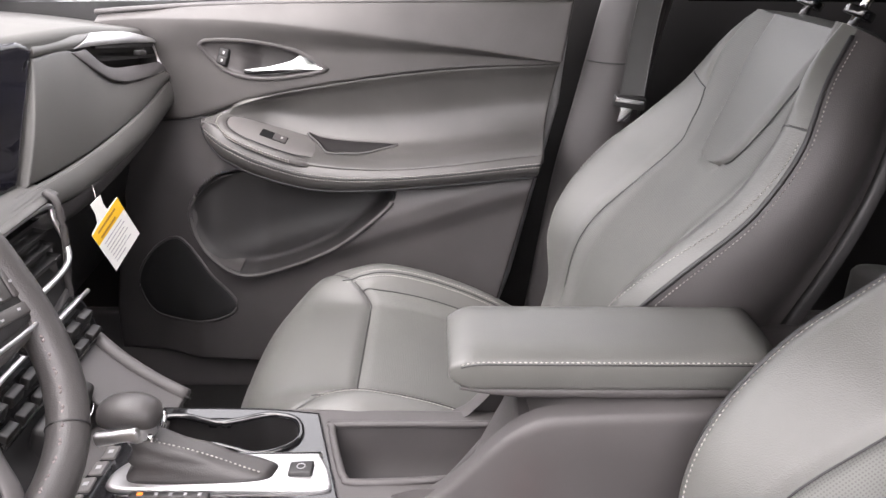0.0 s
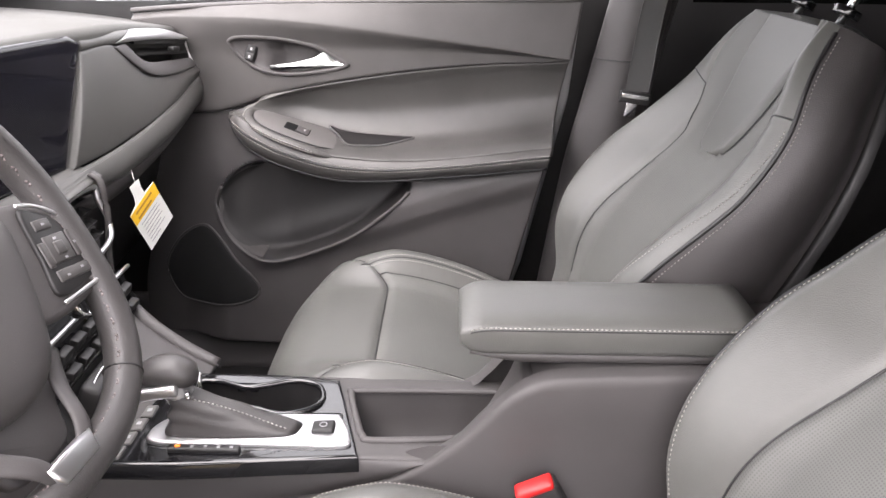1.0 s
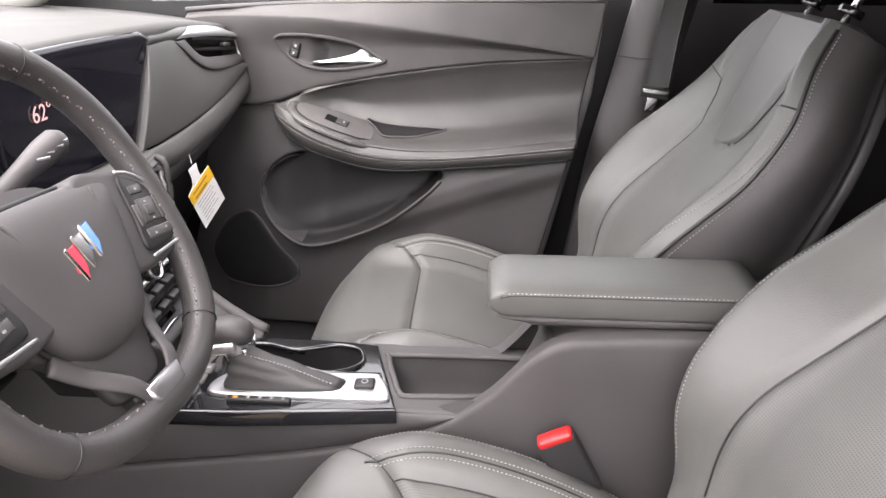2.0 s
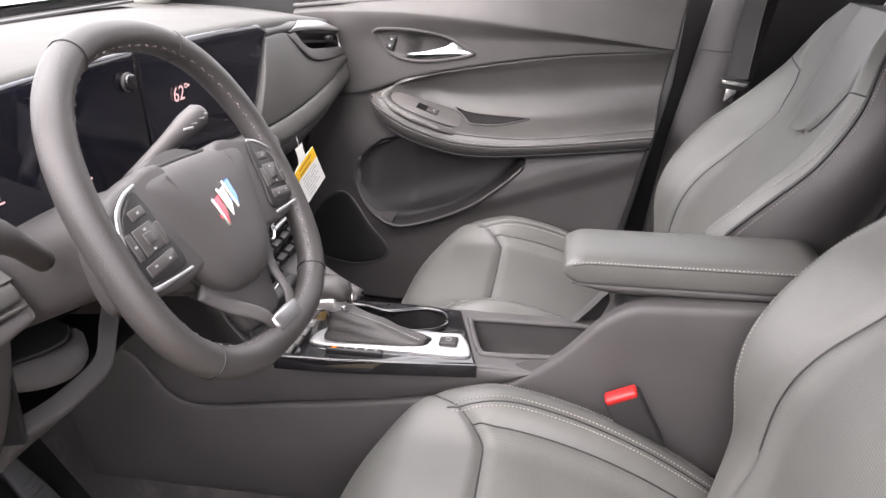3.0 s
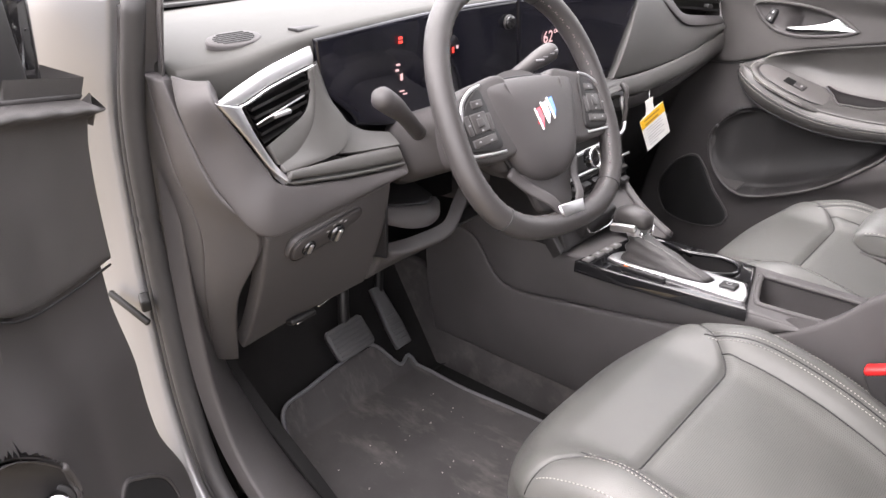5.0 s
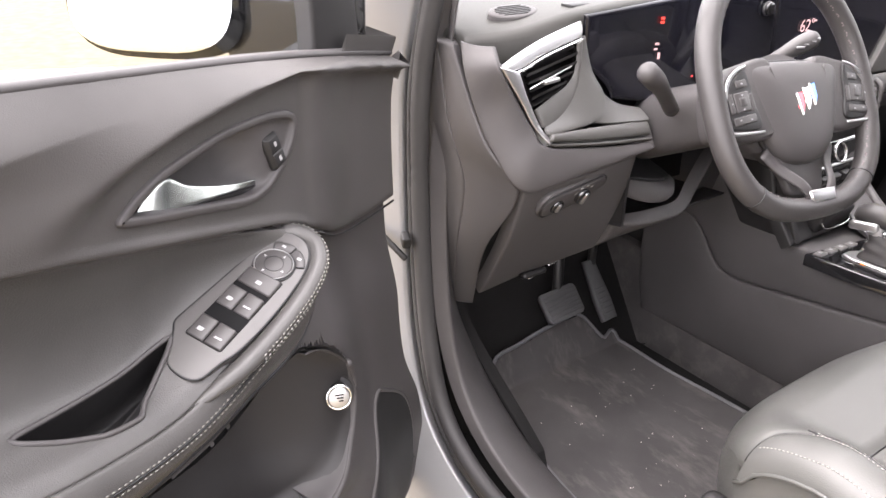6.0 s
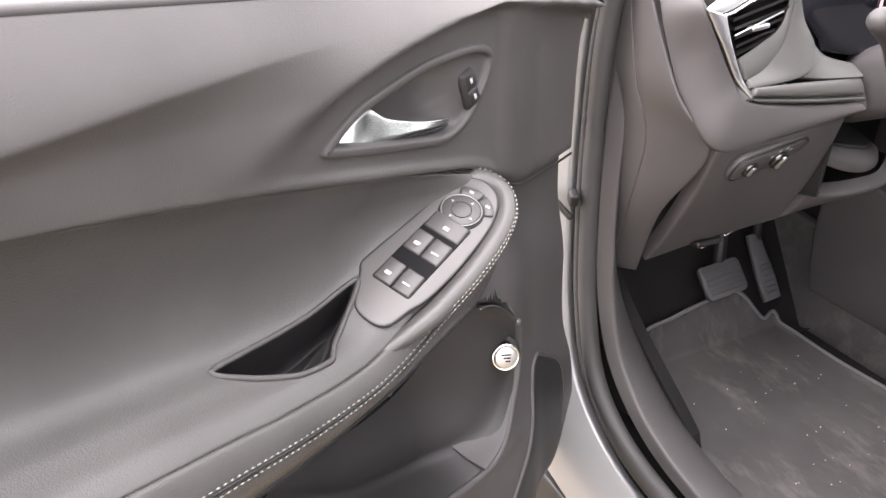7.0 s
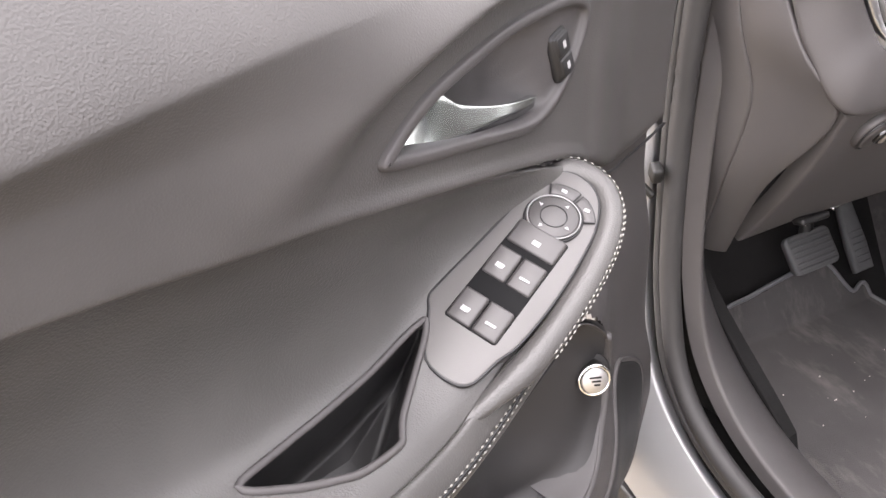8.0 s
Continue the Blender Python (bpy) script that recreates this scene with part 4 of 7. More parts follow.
    part("lower_roll", panel(ruled([(-0.47, 0.10, 0.940), (-0.46, 0.24, 0.925), (-0.47, 0.42, 0.925), (-0.485, 0.6, 0.94), (-0.52, 0.78, 0.95)], [(p[0] - 0.004, p[1], p[2] - 0.002) for p in roll], 0.006, (0.8, 0, -0.3)), 30, 6, 0.006, 0.004, 0.02), PLASTIC, dash)
    part("vent_well", panel(quad((-0.505, 0.45, 1.10), (-0.50, 0.68, 1.07), (-0.50, 0.70, 1.12), (-0.505, 0.40, 1.155)), 6, 4, 0.004, 0, 0.004), PLASTIC_DARK, dash)
    for k in range(2):
        z = 0.010 + 0.020 * k
        part("vent_slat", panel(ruled([(-0.488, 0.44, 1.112 + z), (-0.485, 0.67, 1.080 + z)], [(-0.466, 0.43, 1.110 + z), (-0.464, 0.675, 1.078 + z)]), 10, 2, 0.002, 0.001, 0.005), PLASTIC_DARK, dash)
    part("vent_tab", box(0.012, 0.034, 0.010, pose(-0.462, 0.60, 1.108, -8, 0, 0), 0.003), PLASTIC_DARK, dash)
    part("vent_frame", panel(ruled([(-0.462, 0.34, 1.148), (-0.455, 0.46, 1.084), (-0.450, 0.58, 1.066), (-0.456, 0.704, 1.058)], [(-0.468, 0.40, 1.146), (-0.466, 0.47, 1.106), (-0.464, 0.58, 1.090), (-0.464, 0.690, 1.078)], 0.002), 16, 4, 0.003, 0.002, 0.012), PLASTIC, dash)
    part("glove_box", panel(ruled([(-0.66, 0.16, 0.62), (-0.66, 0.45, 0.62), (-0.66, 0.74, 0.64)], [(-0.53, 0.16, 0.93), (-0.53, 0.45, 0.93), (-0.55, 0.77, 0.95)], 0.02), 16, 12, 0.01, 0.006, 0.03), PLASTIC_DARK, dash, "black glove box lid")
    # --- centre stack ---
    shelf_hi = [(-0.478, -0.28, 1.022), (-0.472, -0.05, 1.020), (-0.468, 0.08, 1.014), (-0.466, 0.150, 1.012)]
    shelf_lo = [(-0.440, -0.28, 1.000), (-0.440, -0.05, 0.996), (-0.440, 0.09, 0.996), (-0.444, 0.168, 0.998)]
    part("display_shelf", panel(ruled(shelf_lo, shelf_hi, 0.004), 24, 6, 0.006, 0.005, 0.02), SOFT, dash)
    part("stack_brow", panel(ruled([(-0.434, -0.30, 0.984), (-0.430, -0.05, 0.985), (-0.432, 0.170, 0.986)], shelf_lo[:1] + [(-0.440, -0.05, 0.996), (-0.444, 0.168, 0.998)], 0.006), 24, 6, 0.005, 0.004, 0.02), SOFT, dash)
    stack = lambda z: along([(0.74, -0.330), (0.80, -0.375), (0.88, -0.405), (0.97, -0.436)], z)
    part("stack_face", panel(lambda a, b: Vector((stack(0.745 + 0.240 * b) - 0.03, -0.165 + 0.300 * a, 0.745 + 0.240 * b)), 16, 16, 0.006, 0.004, 0.02), PLASTIC_DARK, dash)
    for y0, y1 in ((-0.155, -0.020), (-0.005, 0.128)):
        for k in range(4):
            z = 0.915 + 0.017 * k
            part("vent_slat", panel(ruled([(stack(z) - 0.022, y0 + 0.008, z + 0.004), (stack(z) - 0.022, y1 - 0.008, z + 0.004)], [(stack(z) - 0.004, y0 + 0.008, z), (stack(z) - 0.004, y1 - 0.008, z)]), 8, 2, 0.002, 0.001, 0.005), PLASTIC_DARK, dash)
    rim = [(stack(z) + 0.002, y, z) for y, z in ((-0.155, 0.984), (-0.02, 0.985), (0.130, 0.984), (0.141, 0.960), (0.138, 0.925), (0.105, 0.905), (-0.02, 0.902), (-0.150, 0.902), (-0.160, 0.945))]
    loop = ring_of([Vector(p) for p in rim], 72)
    part("vent_surround", tube(loop, 0.0040, 10, closed=True), SATIN, dash, "satin silver surround of the centre vents")
    part("climate_panel", panel(lambda a, b: Vector((stack(0.80 + 0.06 * b) - 0.008, -0.14 + 0.265 * a, 0.80 + 0.06 * b)), 10, 5, 0.006, 0.004, 0.02), PIANO, dash, "glossy black climate control panel")
    for k in range(7):
        y = -0.12 + 0.036 * k
        part("climate_button", box(0.012, 0.026, 0.016, pose(stack(0.835) - 0.004, y, 0.838, 0, 20, 0), 0.002), PLASTIC_DARK, dash)
        part("climate_button", box(0.012, 0.026, 0.012, pose(stack(0.815) - 0.004, y, 0.815, 0, 20, 0), 0.002), PLASTIC_DARK, dash)
        part("button_legend", box(0.0008, 0.006, 0.003, pose(stack(0.838) + 0.0026, y, 0.841, 0, 20, 0), 0), LEGEND, dash, smooth=False)
    part("trim_bar", tube([(stack(0.865) + 0.004, -0.15 + 0.275 * k / 10, 0.865) for k in range(11)], 0.003, 8), SATIN, dash, "thin silver bar")
    dial = plane((-0.368, -0.076, 0.908), (0, 1, 0), (-0.35, 0, 0.94))
    part("start_button", disc(0.019, 0.016, dial, 32, 0.003), PIANO, dash)
    part("button_ring", tube([dial @ Vector((0.0175 * math.cos(q), 0.0175 * math.sin(q), 0.008)) for q in [2 * math.pi * k / 36 for k in range(36)]], 0.0022, 8, closed=True), CHROME, dash, "chrome ring")
    part("stack_tray", box(0.03, 0.11, 0.045, pose(-0.372, -0.04, 0.775, 0, 20, 0), 0.008), PLASTIC_DARK, dash)
    part("tray_trim", tube(ring_of([Vector((-0.354, -0.08, 0.762)), Vector((-0.354, 0.0, 0.762)), Vector((-0.366, 0.0, 0.796)), Vector((-0.366, -0.08, 0.796))], 40), 0.0016, 6, closed=True), CHROME, dash)
    # cheeks that carry the stack down to the console
    part("stack_cheek", panel(ruled([(-0.66, 0.16, 0.52), (-0.45, 0.125, 0.60), (-0.27, 0.070, 0.700)], [(-0.44, 0.142, 0.93), (-0.41, 0.125, 0.812), (-0.27, 0.074, 0.728)], 0.012, (0, 1, 0)), 20, 10, 0.008, 0.006, 0.02, flip=True), PLASTIC, dash)
    edge = [(-0.436, 0.142, 1.000), (-0.420, 0.138, 0.985), (-0.420, 0.138, 0.925), (-0.428, 0.137, 0.865), (-0.418, 0.126, 0.820), (-0.366, 0.100, 0.782), (-0.312, 0.083, 0.752), (-0.262, 0.070, 0.731)]
    line = [curve(edge, k / 40) for k in range(41)]
    part("stack_edge", tube(line, lambda t: 0.005 + 0.0055 * smooth01(t, 0.45, 0.62), 12), PLASTIC, dash)
    part("edge_groove", tube([p + Vector((0.008, -0.008, 0.001)) for p in line[20:]], 0.0016, 6), PIPING, dash)
    part("stack_bolster", panel(ruled([(-0.405, 0.030, 0.845), (-0.388, 0.020, 0.800), (-0.345, 0.0, 0.764), (-0.300, -0.010, 0.747), (-0.262, -0.010, 0.737)], edge[3:], 0.003, (0, -0.3, 0.9)), 24, 8, 0.004, 0.003, 0.006), PLASTIC, dash)
    part("stack_flank", panel(ruled([(-0.62, -0.150, 0.745), (-0.48, -0.152, 0.745), (-0.362, -0.152, 0.745)], [(-0.62, -0.162, 0.97), (-0.54, -0.162, 0.98), (-0.468, -0.162, 0.982)], 0.0), 12, 10, 0.004, 0.003, 0.01), PLASTIC_DARK, dash)
    part("tunnel_housing", box(0.30, 0.20, 0.80, pose(-0.875, 0.0, 0.74), 0.02), PLASTIC_DARK, dash)
    return dash


build_dash()

# ---- front doors: built once each in their own frame: x along the door from its hinge edge, y into the cabin, z up ----
SILL = [(0.0, 1.160), (0.16, 1.176), (0.35, 1.188), (0.95, 1.204)]
CREASE = [(0.0, 1.146), (0.12, 1.158), (0.335, 1.158), (0.70, 1.121), (0.93, 1.090)]
INSERT = [(0.0, 0.956), (0.17, 0.960), (0.235, 0.972), (0.316, 1.001), (0.462, 1.034), (0.70, 1.070), (0.93, 1.086)]
LIP = [(0.235, 0.968), (0.25, 0.970), (0.27, 0.966), (0.31, 0.944), (0.36, 0.921), (0.465, 0.894), (0.645, 0.890), (0.93, 0.926)]
INSERT_D = [(0.0, 0.970), (0.14, 0.963), (0.20, 0.974), (0.235, 0.990), (0.270, 1.006), (0.305, 1.016), (0.482, 1.050), (0.604, 1.072), (0.727, 1.090), (0.93, 1.110)]
LIP_D = [(0.235, 0.988), (0.27, 0.987), (0.298, 0.983), (0.327, 0.971), (0.395, 0.945), (0.454, 0.923), (0.511, 0.910), (0.60, 0.916), (0.66, 0.926), (0.93, 0.965)]
UNDER_D = [(0.20, 0.962), (0.27, 0.930), (0.341, 0.893), (0.419, 0.878), (0.478, 0.868), (0.605, 0.864), (0.93, 0.890)]
UNDER = [(0.20, 0.940), (0.27, 0.905), (0.344, 0.868), (0.488, 0.838), (0.704, 0.852), (0.93, 0.878)]
CREASE_D = [(0.0, 1.176), (0.08, 1.176), (0.17, 1.174), (0.26, 1.170), (0.335, 1.167), (0.43, 1.162), (0.53, 1.156), (0.64, 1.146), (0.735, 1.135), (0.93, 1.118)]
FRONT_D = [(0.36, -0.090), (0.454, -0.112), (0.585, -0.086), (0.697, -0.027), (0.854, 0.001), (1.054, 0.025), (1.20, 0.023)]
BEZEL_D = [(0.505, 1.079), (0.491, 1.093), (0.462, 1.108), (0.420, 1.120), (0.373, 1.130), (0.310, 1.1355), (0.272, 1.132), (0.259, 1.119), (0.268, 1.095), (0.292, 1.069), (0.318, 1.055), (0.349, 1.052), (0.416, 1.062), (0.474, 1.071)]
SPEAKER_D = [(0.072, 0.668), (0.036, 0.662), (-0.028, 0.612), (-0.060, 0.520), (-0.048, 0.420), (0.060, 0.405), (0.195, 0.445), (0.163, 0.505), (0.113, 0.590)]
REAR = [(0.42, 0.79), (0.624, 0.839), (0.863, 0.893), (1.041, 0.927), (1.21, 0.953)]
FRONT = [(0.40, -0.03), (0.55, -0.02), (0.743, 0.030), (0.944, 0.046), (1.20, 0.040)]
POCKET = [(0.612, 0.812), (0.560, 0.762), (0.483, 0.705), (0.385, 0.660), (0.309, 0.640), (0.250, 0.655), (0.200, 0.700), (0.180, 0.760), (0.205, 0.812), (0.262, 0.858), (0.340, 0.862), (0.450, 0.838), (0.560, 0.842), (0.610, 0.838)]
SPEAKER = [(0.133, 0.704), (0.172, 0.690), (0.222, 0.630), (0.266, 0.566), (0.224, 0.526), (0.102, 0.512), (0.058, 0.532), (0.040, 0.601), (0.080, 0.670)]
BEZEL = [(0.487, 1.066), (0.477, 1.077), (0.455, 1.092), (0.415, 1.109), (0.343, 1.122), (0.265, 1.124), (0.240, 1.114), (0.243, 1.100), (0.262, 1.076), (0.300, 1.051), (0.362, 1.043), (0.445, 1.053)]
CUP_D = [(0.618, -0.009), (0.583, -0.013), (0.556, -0.0145), (0.522, -0.016), (0.479, -0.0165), (0.456, -0.0145), (0.453, -0.012), (0.464, -0.006), (0.490, 0.004), (0.514, 0.014), (0.524, 0.021), (0.531, 0.024), (0.559, 0.022), (0.574, 0.017), (0.598, 0.006)]
ARCH_D = [(0.20, 1.180), (0.279, 1.173), (0.354, 1.162), (0.433, 1.146), (0.487, 1.131), (0.534, 1.115), (0.582, 1.097), (0.64, 1.080)]
CUP = [(0.619, -0.013), (0.604, -0.016), (0.560, -0.018), (0.500, -0.019), (0.465, -0.021), (0.442, -0.025), (0.439, -0.022), (0.457, -0.010), (0.470, 0.006), (0.478, 0.015), (0.485, 0.018), (0.510, 0.016), (0.550, 0.011), (0.594, -0.004)]


def inside(p, q, outline):
    hit = False
    for k in range(len(outline)):
        (x0, y0), (x1, y1) = outline[k - 1], outline[k]
        if (y0 > q) != (y1 > q) and p < (x1 - x0) * (q - y0) / (y1 - y0) + x0:
            hit = not hit
    return hit


def punch(data, i, j, outline, keep=lambda c: True):
    """Cuts out the faces whose middle lies in the outline, seen along the axis that is neither i nor j."""
    faces = []
    for f in data[1]:
        c = sum((Vector(data[0][k]) for k in f), Vector()) / len(f)
        if not (inside(c[i], c[j], outline) and keep(c)):
            faces.append(f)
    return (data[0], faces, *data[2:])


def dish(outline, n, fn, rings=12):
    """A bowl in an outline: fn(u, z, k) gives its depth point, k from 1 at the rim to 0 at the middle."""
    pts = ring_of([Vector((*p, 0)) for p in outline], n)
    c = sum(pts, Vector()) / n
    ks = [1, 0.995, 0.985, 0.96, 0.93] + [0.90 * (1 - j / rings) for j in range(rings)]
    loops = [[fn(*(c + (p - c) * k).xy, k) for p in pts] for k in ks]
    return loft(loops, True, "end")


def build_door(turn, driver, label):
    door = thing("car_door", None, label, "car door", "front doors", turn=turn)
    rear, front = (lambda z: along(REAR, z)), (lambda z: along(FRONT_D if driver else FRONT, z))
    crease = lambda u: along(CREASE_D if driver else CREASE, u)
    bezel, speaker = (BEZEL_D, SPEAKER_D) if driver else (BEZEL, SPEAKER)
    lip = lambda u: along(LIP_D if driver else LIP, u)
    under = lambda u: along(UNDER_D if driver else UNDER, u)
    insert_z = lambda u: along(INSERT_D if driver else INSERT, u)
    place = lambda a, z: front(z) + (rear(z) - front(z)) * a
    start, turn_in, wide = (0.256, 0.075, (0.024, 0.028)) if driver else (0.232, 0.058, (0.030, 0.034))
    cup = CUP_D if driver else CUP

    def trim_w(u, z):
        """How far the upper trim stands out: a ridge along the crease, a level field round the handle."""
        zi, zs = insert_z(u), along(SILL, u)
        zc = max(crease(u), zi + 0.006)
        if z > zc:
            w = 0.013 - 0.026 * min((z - zc) / (zs - zc), 1.0) ** 1.3
        else:
            low = 0.003 if driver else -0.010
            rise = max((z - zi) / (zc - zi), 0)
            w = low + (0.013 - low) * (max(rise - 0.66, 0) / 0.34 if driver else smooth01(rise, 0.5, 1.0)) ** 1.4
        if driver:
            arch = min(along(ARCH_D, u), zs - 0.010)
            over = 1 - smooth01(u, 0.44, 0.66)
            soft = 0.010 + 0.040 * smooth01(u, 0.42, 0.60)
            if z > arch:
                crest = 0.019 - 0.032 * ((z - arch) / (zs - arch)) ** 1.2
                w += (crest - w) * over
            else:
                w += (0.019 - w) * over * (1 - smooth01(arch - z, 0.0, soft))
                near = over * smooth01(u, 0.225, 0.250)
                w += (-0.002 - w) * near * smooth01(arch - z, 0.001, soft) * smooth01(z - zi, 0.002, 0.014)
                return w - 0.012 * (1 - smooth01(u, 0.13, 0.22)) * smooth01(arch - z, 0.0, 0.012)
            return w
        return w - 0.012 * (1 - smooth01(u, 0.13, 0.22))

    def upper(a, b):
        u = front(1.05) + (rear(1.05) - front(1.05)) * a
        zi, zc, zs = insert_z(u), crease(u), along(SILL, u)
        zc = max(zc, zi + 0.006)
        z = zc + (zs - zc) * (b - 0.55) / 0.45 if b > 0.55 else zi + (zc - zi) * b / 0.55
        w = trim_w(u, z)
        return Vector((place(a, z), w, z))
    data = panel(upper, 190, 64, 0.006, 0.005, 0.02, flip=True)
    part("upper_trim", punch(data, 0, 2, [(p.x, p.y) for p in ring_of([Vector((*q, 0)) for q in [(0.38 + (u - 0.38) * 0.97, 1.09 + (z - 1.09) * 0.92) for u, z in bezel]], 60)]), DOOR_SKIN, door, "grained soft upper door trim")
    # sill rail along the window
    rail = [Vector((place(k / 40, 1.19), -0.018, along(SILL, 0.085 + 0.85 * k / 40) - 0.002)) for k in range(41)]
    part("sill_rail", tube(rail, 0.007, 12, flat=0.75), PLASTIC, door)
    part("window_seal", tube([p + Vector((0, -0.014, -0.002)) for p in rail], 0.006, 8), RUBBER, door)

    # leather insert that runs down into the armrest's top
    def insert(a, b):
        u = start + 0.008 + (0.682 - (start - 0.240)) * a
        zi, zl = insert_z(u) - 0.003, lip(u)
        d = max(zi - zl, 0.004)
        k = smooth01(d, 0.0, 0.11)
        pts = [(zl, 0.040 if driver else 0.056), (zl + 0.010 * k, 0.028 if driver else 0.034), (zl + 0.020 * k, 0.006), (zl + 0.022 * k + 0.10 * d, -0.022), (zl + 0.022 * k + 0.38 * d, -0.034 if driver else -0.040), (zl + 0.012 * k + 0.75 * d, -0.024 if driver else -0.030), (zi, -0.011 if driver else -0.014)]
        p = curve([(0, w, z) for z, w in pts], b)
        w = p.y * k + 0.034 * (1 - k) * (1 - b) + 0.004 * (1 - k)
        return Vector((u * (1 + (rear(p.z) - 0.93) / 0.93 * a), w, p.z))
    data = panel(insert, 150, 90, 0.005, 0.004, 0.02, flip=True)
    hole = [(x, y) for x, y, _ in ring_of([Vector((*p, 0)) for p in cup], 40)]
    part("insert_trim", punch(data, 0, 1, hole, lambda c: c.z < lip(c.x) + 0.06), DOOR_LEATHER, door, "smooth leatherette door insert")
    def on_insert(u, w):
        """Height of the insert's lower half where it stands out by w."""
        a, lo, hi = (u - start - 0.008) / (0.682 - (start - 0.240)), 0.02, 0.55
        for _ in range(18):
            mid = (lo + hi) / 2
            lo, hi = (mid, hi) if insert(a, mid).y > w else (lo, mid)
        return insert(a, lo).z
    rim = [(p.x, p.y, on_insert(p.x, p.y)) for p in ring_of([Vector((*q, 0)) for q in cup], 70)]
    mid = sum((Vector(p) for p in rim), Vector()) / len(rim)
    loops = []
    for k in (1.0, 0.985, 0.95, 0.90, 0.80, 0.6, 0.4, 0.2, 0.05):
        loops.append([mid + (Vector(p) - mid) * k + Vector((0, -0.018, -0.050)) * smooth01(1 - k, 0.0, 0.16) for p in rim])
    # driver's cup is near-black: the shade inside it is put into its colour
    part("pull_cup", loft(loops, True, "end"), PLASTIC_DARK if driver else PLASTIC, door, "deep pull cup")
    part("pull_cup_rim", tube([Vector(p) + Vector((0, 0.001, 0.001)) for p in rim], 0.0024, 10, closed=True), PLASTIC, door)

    # stitched band round the armrest's outer edge
    arc = lambda u: math.sqrt(max(1 - (1 - min(max(u - start, 0) / turn_in, 1)) ** 2, 0))
    low_edge = lambda u: lip(u) - (lip(u) - under(u)) * arc(u)

    def band(a, b):
        u = start + (0.932 - start) * a**1.3
        z1, z0 = lip(u) + 0.001, low_edge(u)
        k = arc(u)
        z = z0 + (z1 - z0) * b
        w = (wide[0] + wide[1] * math.sin(math.pi * (0.18 + 0.62 * b))) * k + 0.002 * (1 - k)
        return Vector((u * (1 + (rear(z) - 0.93) / 0.93 * a), w, z))
    part("armrest_band", panel(band, 90, 14, 0.004, 0.003, 0.03, flip=True), DOOR_LEATHER, door, "stitched armrest edge")
    for b in ((0.56, 0.67) if driver else (0.52, 0.66)):
        row = [band(k / 140, b) + Vector((0, 0.0010, 0)) for k in range(8, 141)]
        part("seam_stitching", stitches(row, 0.0058, 0.0050, 0.0009 if driver else 0.0013), THREAD_GREY if driver else THREAD, door, "pale double stitching")
    part("seam_groove", tube([band(k / 80, 0.61 if driver else 0.59) + Vector((0, 0.0002, 0)) for k in range(2, 81)], 0.0013 if driver else 0.0020, 6), PIPING, door)
    part("lip_piping", tube([band(k / 80, 0.02) for k in range(2, 81)], 0.003, 6), PIPING, door)

    # lower trim with the map pocket
    def face(u, z):
        w = -0.012 - 0.014 * (1 - smooth01(u, 0.13, 0.24)) * smooth01(z, 0.80, 0.92) + 0.034 * smooth01(u, 0.10, 0.24) * (1 - 0.9 * smooth01(z, 0.82, 0.95))
        return w + 0.016 * math.exp(-((max(abs(z - 0.66 - 0.35 * max(u - 0.33, 0)) - 0.01, 0)) / 0.035) ** 2) * smooth01(u, 0.2, 0.32)

    def on_face(x, z):
        return face(0.93 * (x - front(z)) / (rear(z) - front(z)), z)

    def low(a, b):
        u = 0.93 * a
        x = front(0.93) + (rear(0.93) - front(0.93)) * a
        top = (low_edge(x) if x > start + 0.004 else insert_z(x)) - 0.002
        z = 0.42 + (top - 0.42) * b
        return Vector((place(a, z), face(u, z), z))
    data = panel(low, 170, 110, 0.006, 0.005, 0.04, flip=True)
    hole = [(p.x, p.y) for p in ring_of([Vector((0.38 + (u - 0.38) * 1.012, 0.75 + (z - 0.75) * 1.02, 0)) for u, z in POCKET], 60)]
    part("lower_trim", punch(data, 0, 2, hole), PLASTIC, door, "hard plastic lower door trim with a map pocket")
    def pocket(u, z, k):
        return Vector((u, on_face(u, z) + 0.002 - (0.010 + 0.060 * smooth01(u, 0.20, 0.34)) * smooth01(1 - k, 0.0, 0.10), z))
    # bowl coloured darker than the trim to stand in for the pocket's deep shade
    part("map_pocket", dish(POCKET, 80, pocket), POCKET_SHADE_AND_BUCKLE, door, "map pocket with its shade painted in")
    brim = [(0.184, 0.768), (0.205, 0.808), (0.262, 0.852), (0.340, 0.856)]
    sole = [(0.184, 0.752), (0.200, 0.706), (0.250, 0.662), (0.309, 0.646), (0.340, 0.650)]

    def cheek(a, b):
        """The front wall of the pocket, sloping in behind the armrest."""
        u = 0.186 + 0.100 * a
        lo, hi = along(sole, u), along(brim, u)
        z = lo + (hi - lo) * b
        tuck = smooth01(min(b, 1 - b) * (hi - lo), 0.0, 0.007) * smooth01(u, 0.184, 0.202)
        return Vector((u, on_face(u, z) + 0.0035 - (0.014 + 0.052 * smooth01(u, 0.190, 0.320)) * tuck, z))
    part("pocket_cheek", panel(cheek, 24, 24, 0.003, 0.001, 0.002, flip=True), PLASTIC, door, "grained front wall of the map pocket")
    part("pocket_lip", tube([pocket(p.x, p.y, 1) for p in ring_of([Vector((*q, 0)) for q in POCKET], 98)[:56]], 0.0046, 10), PLASTIC, door)
    # loudspeaker grille
    ring = ring_of([Vector((*q, 0)) for q in speaker], 60)
    mid = sum(ring, Vector()) / 60
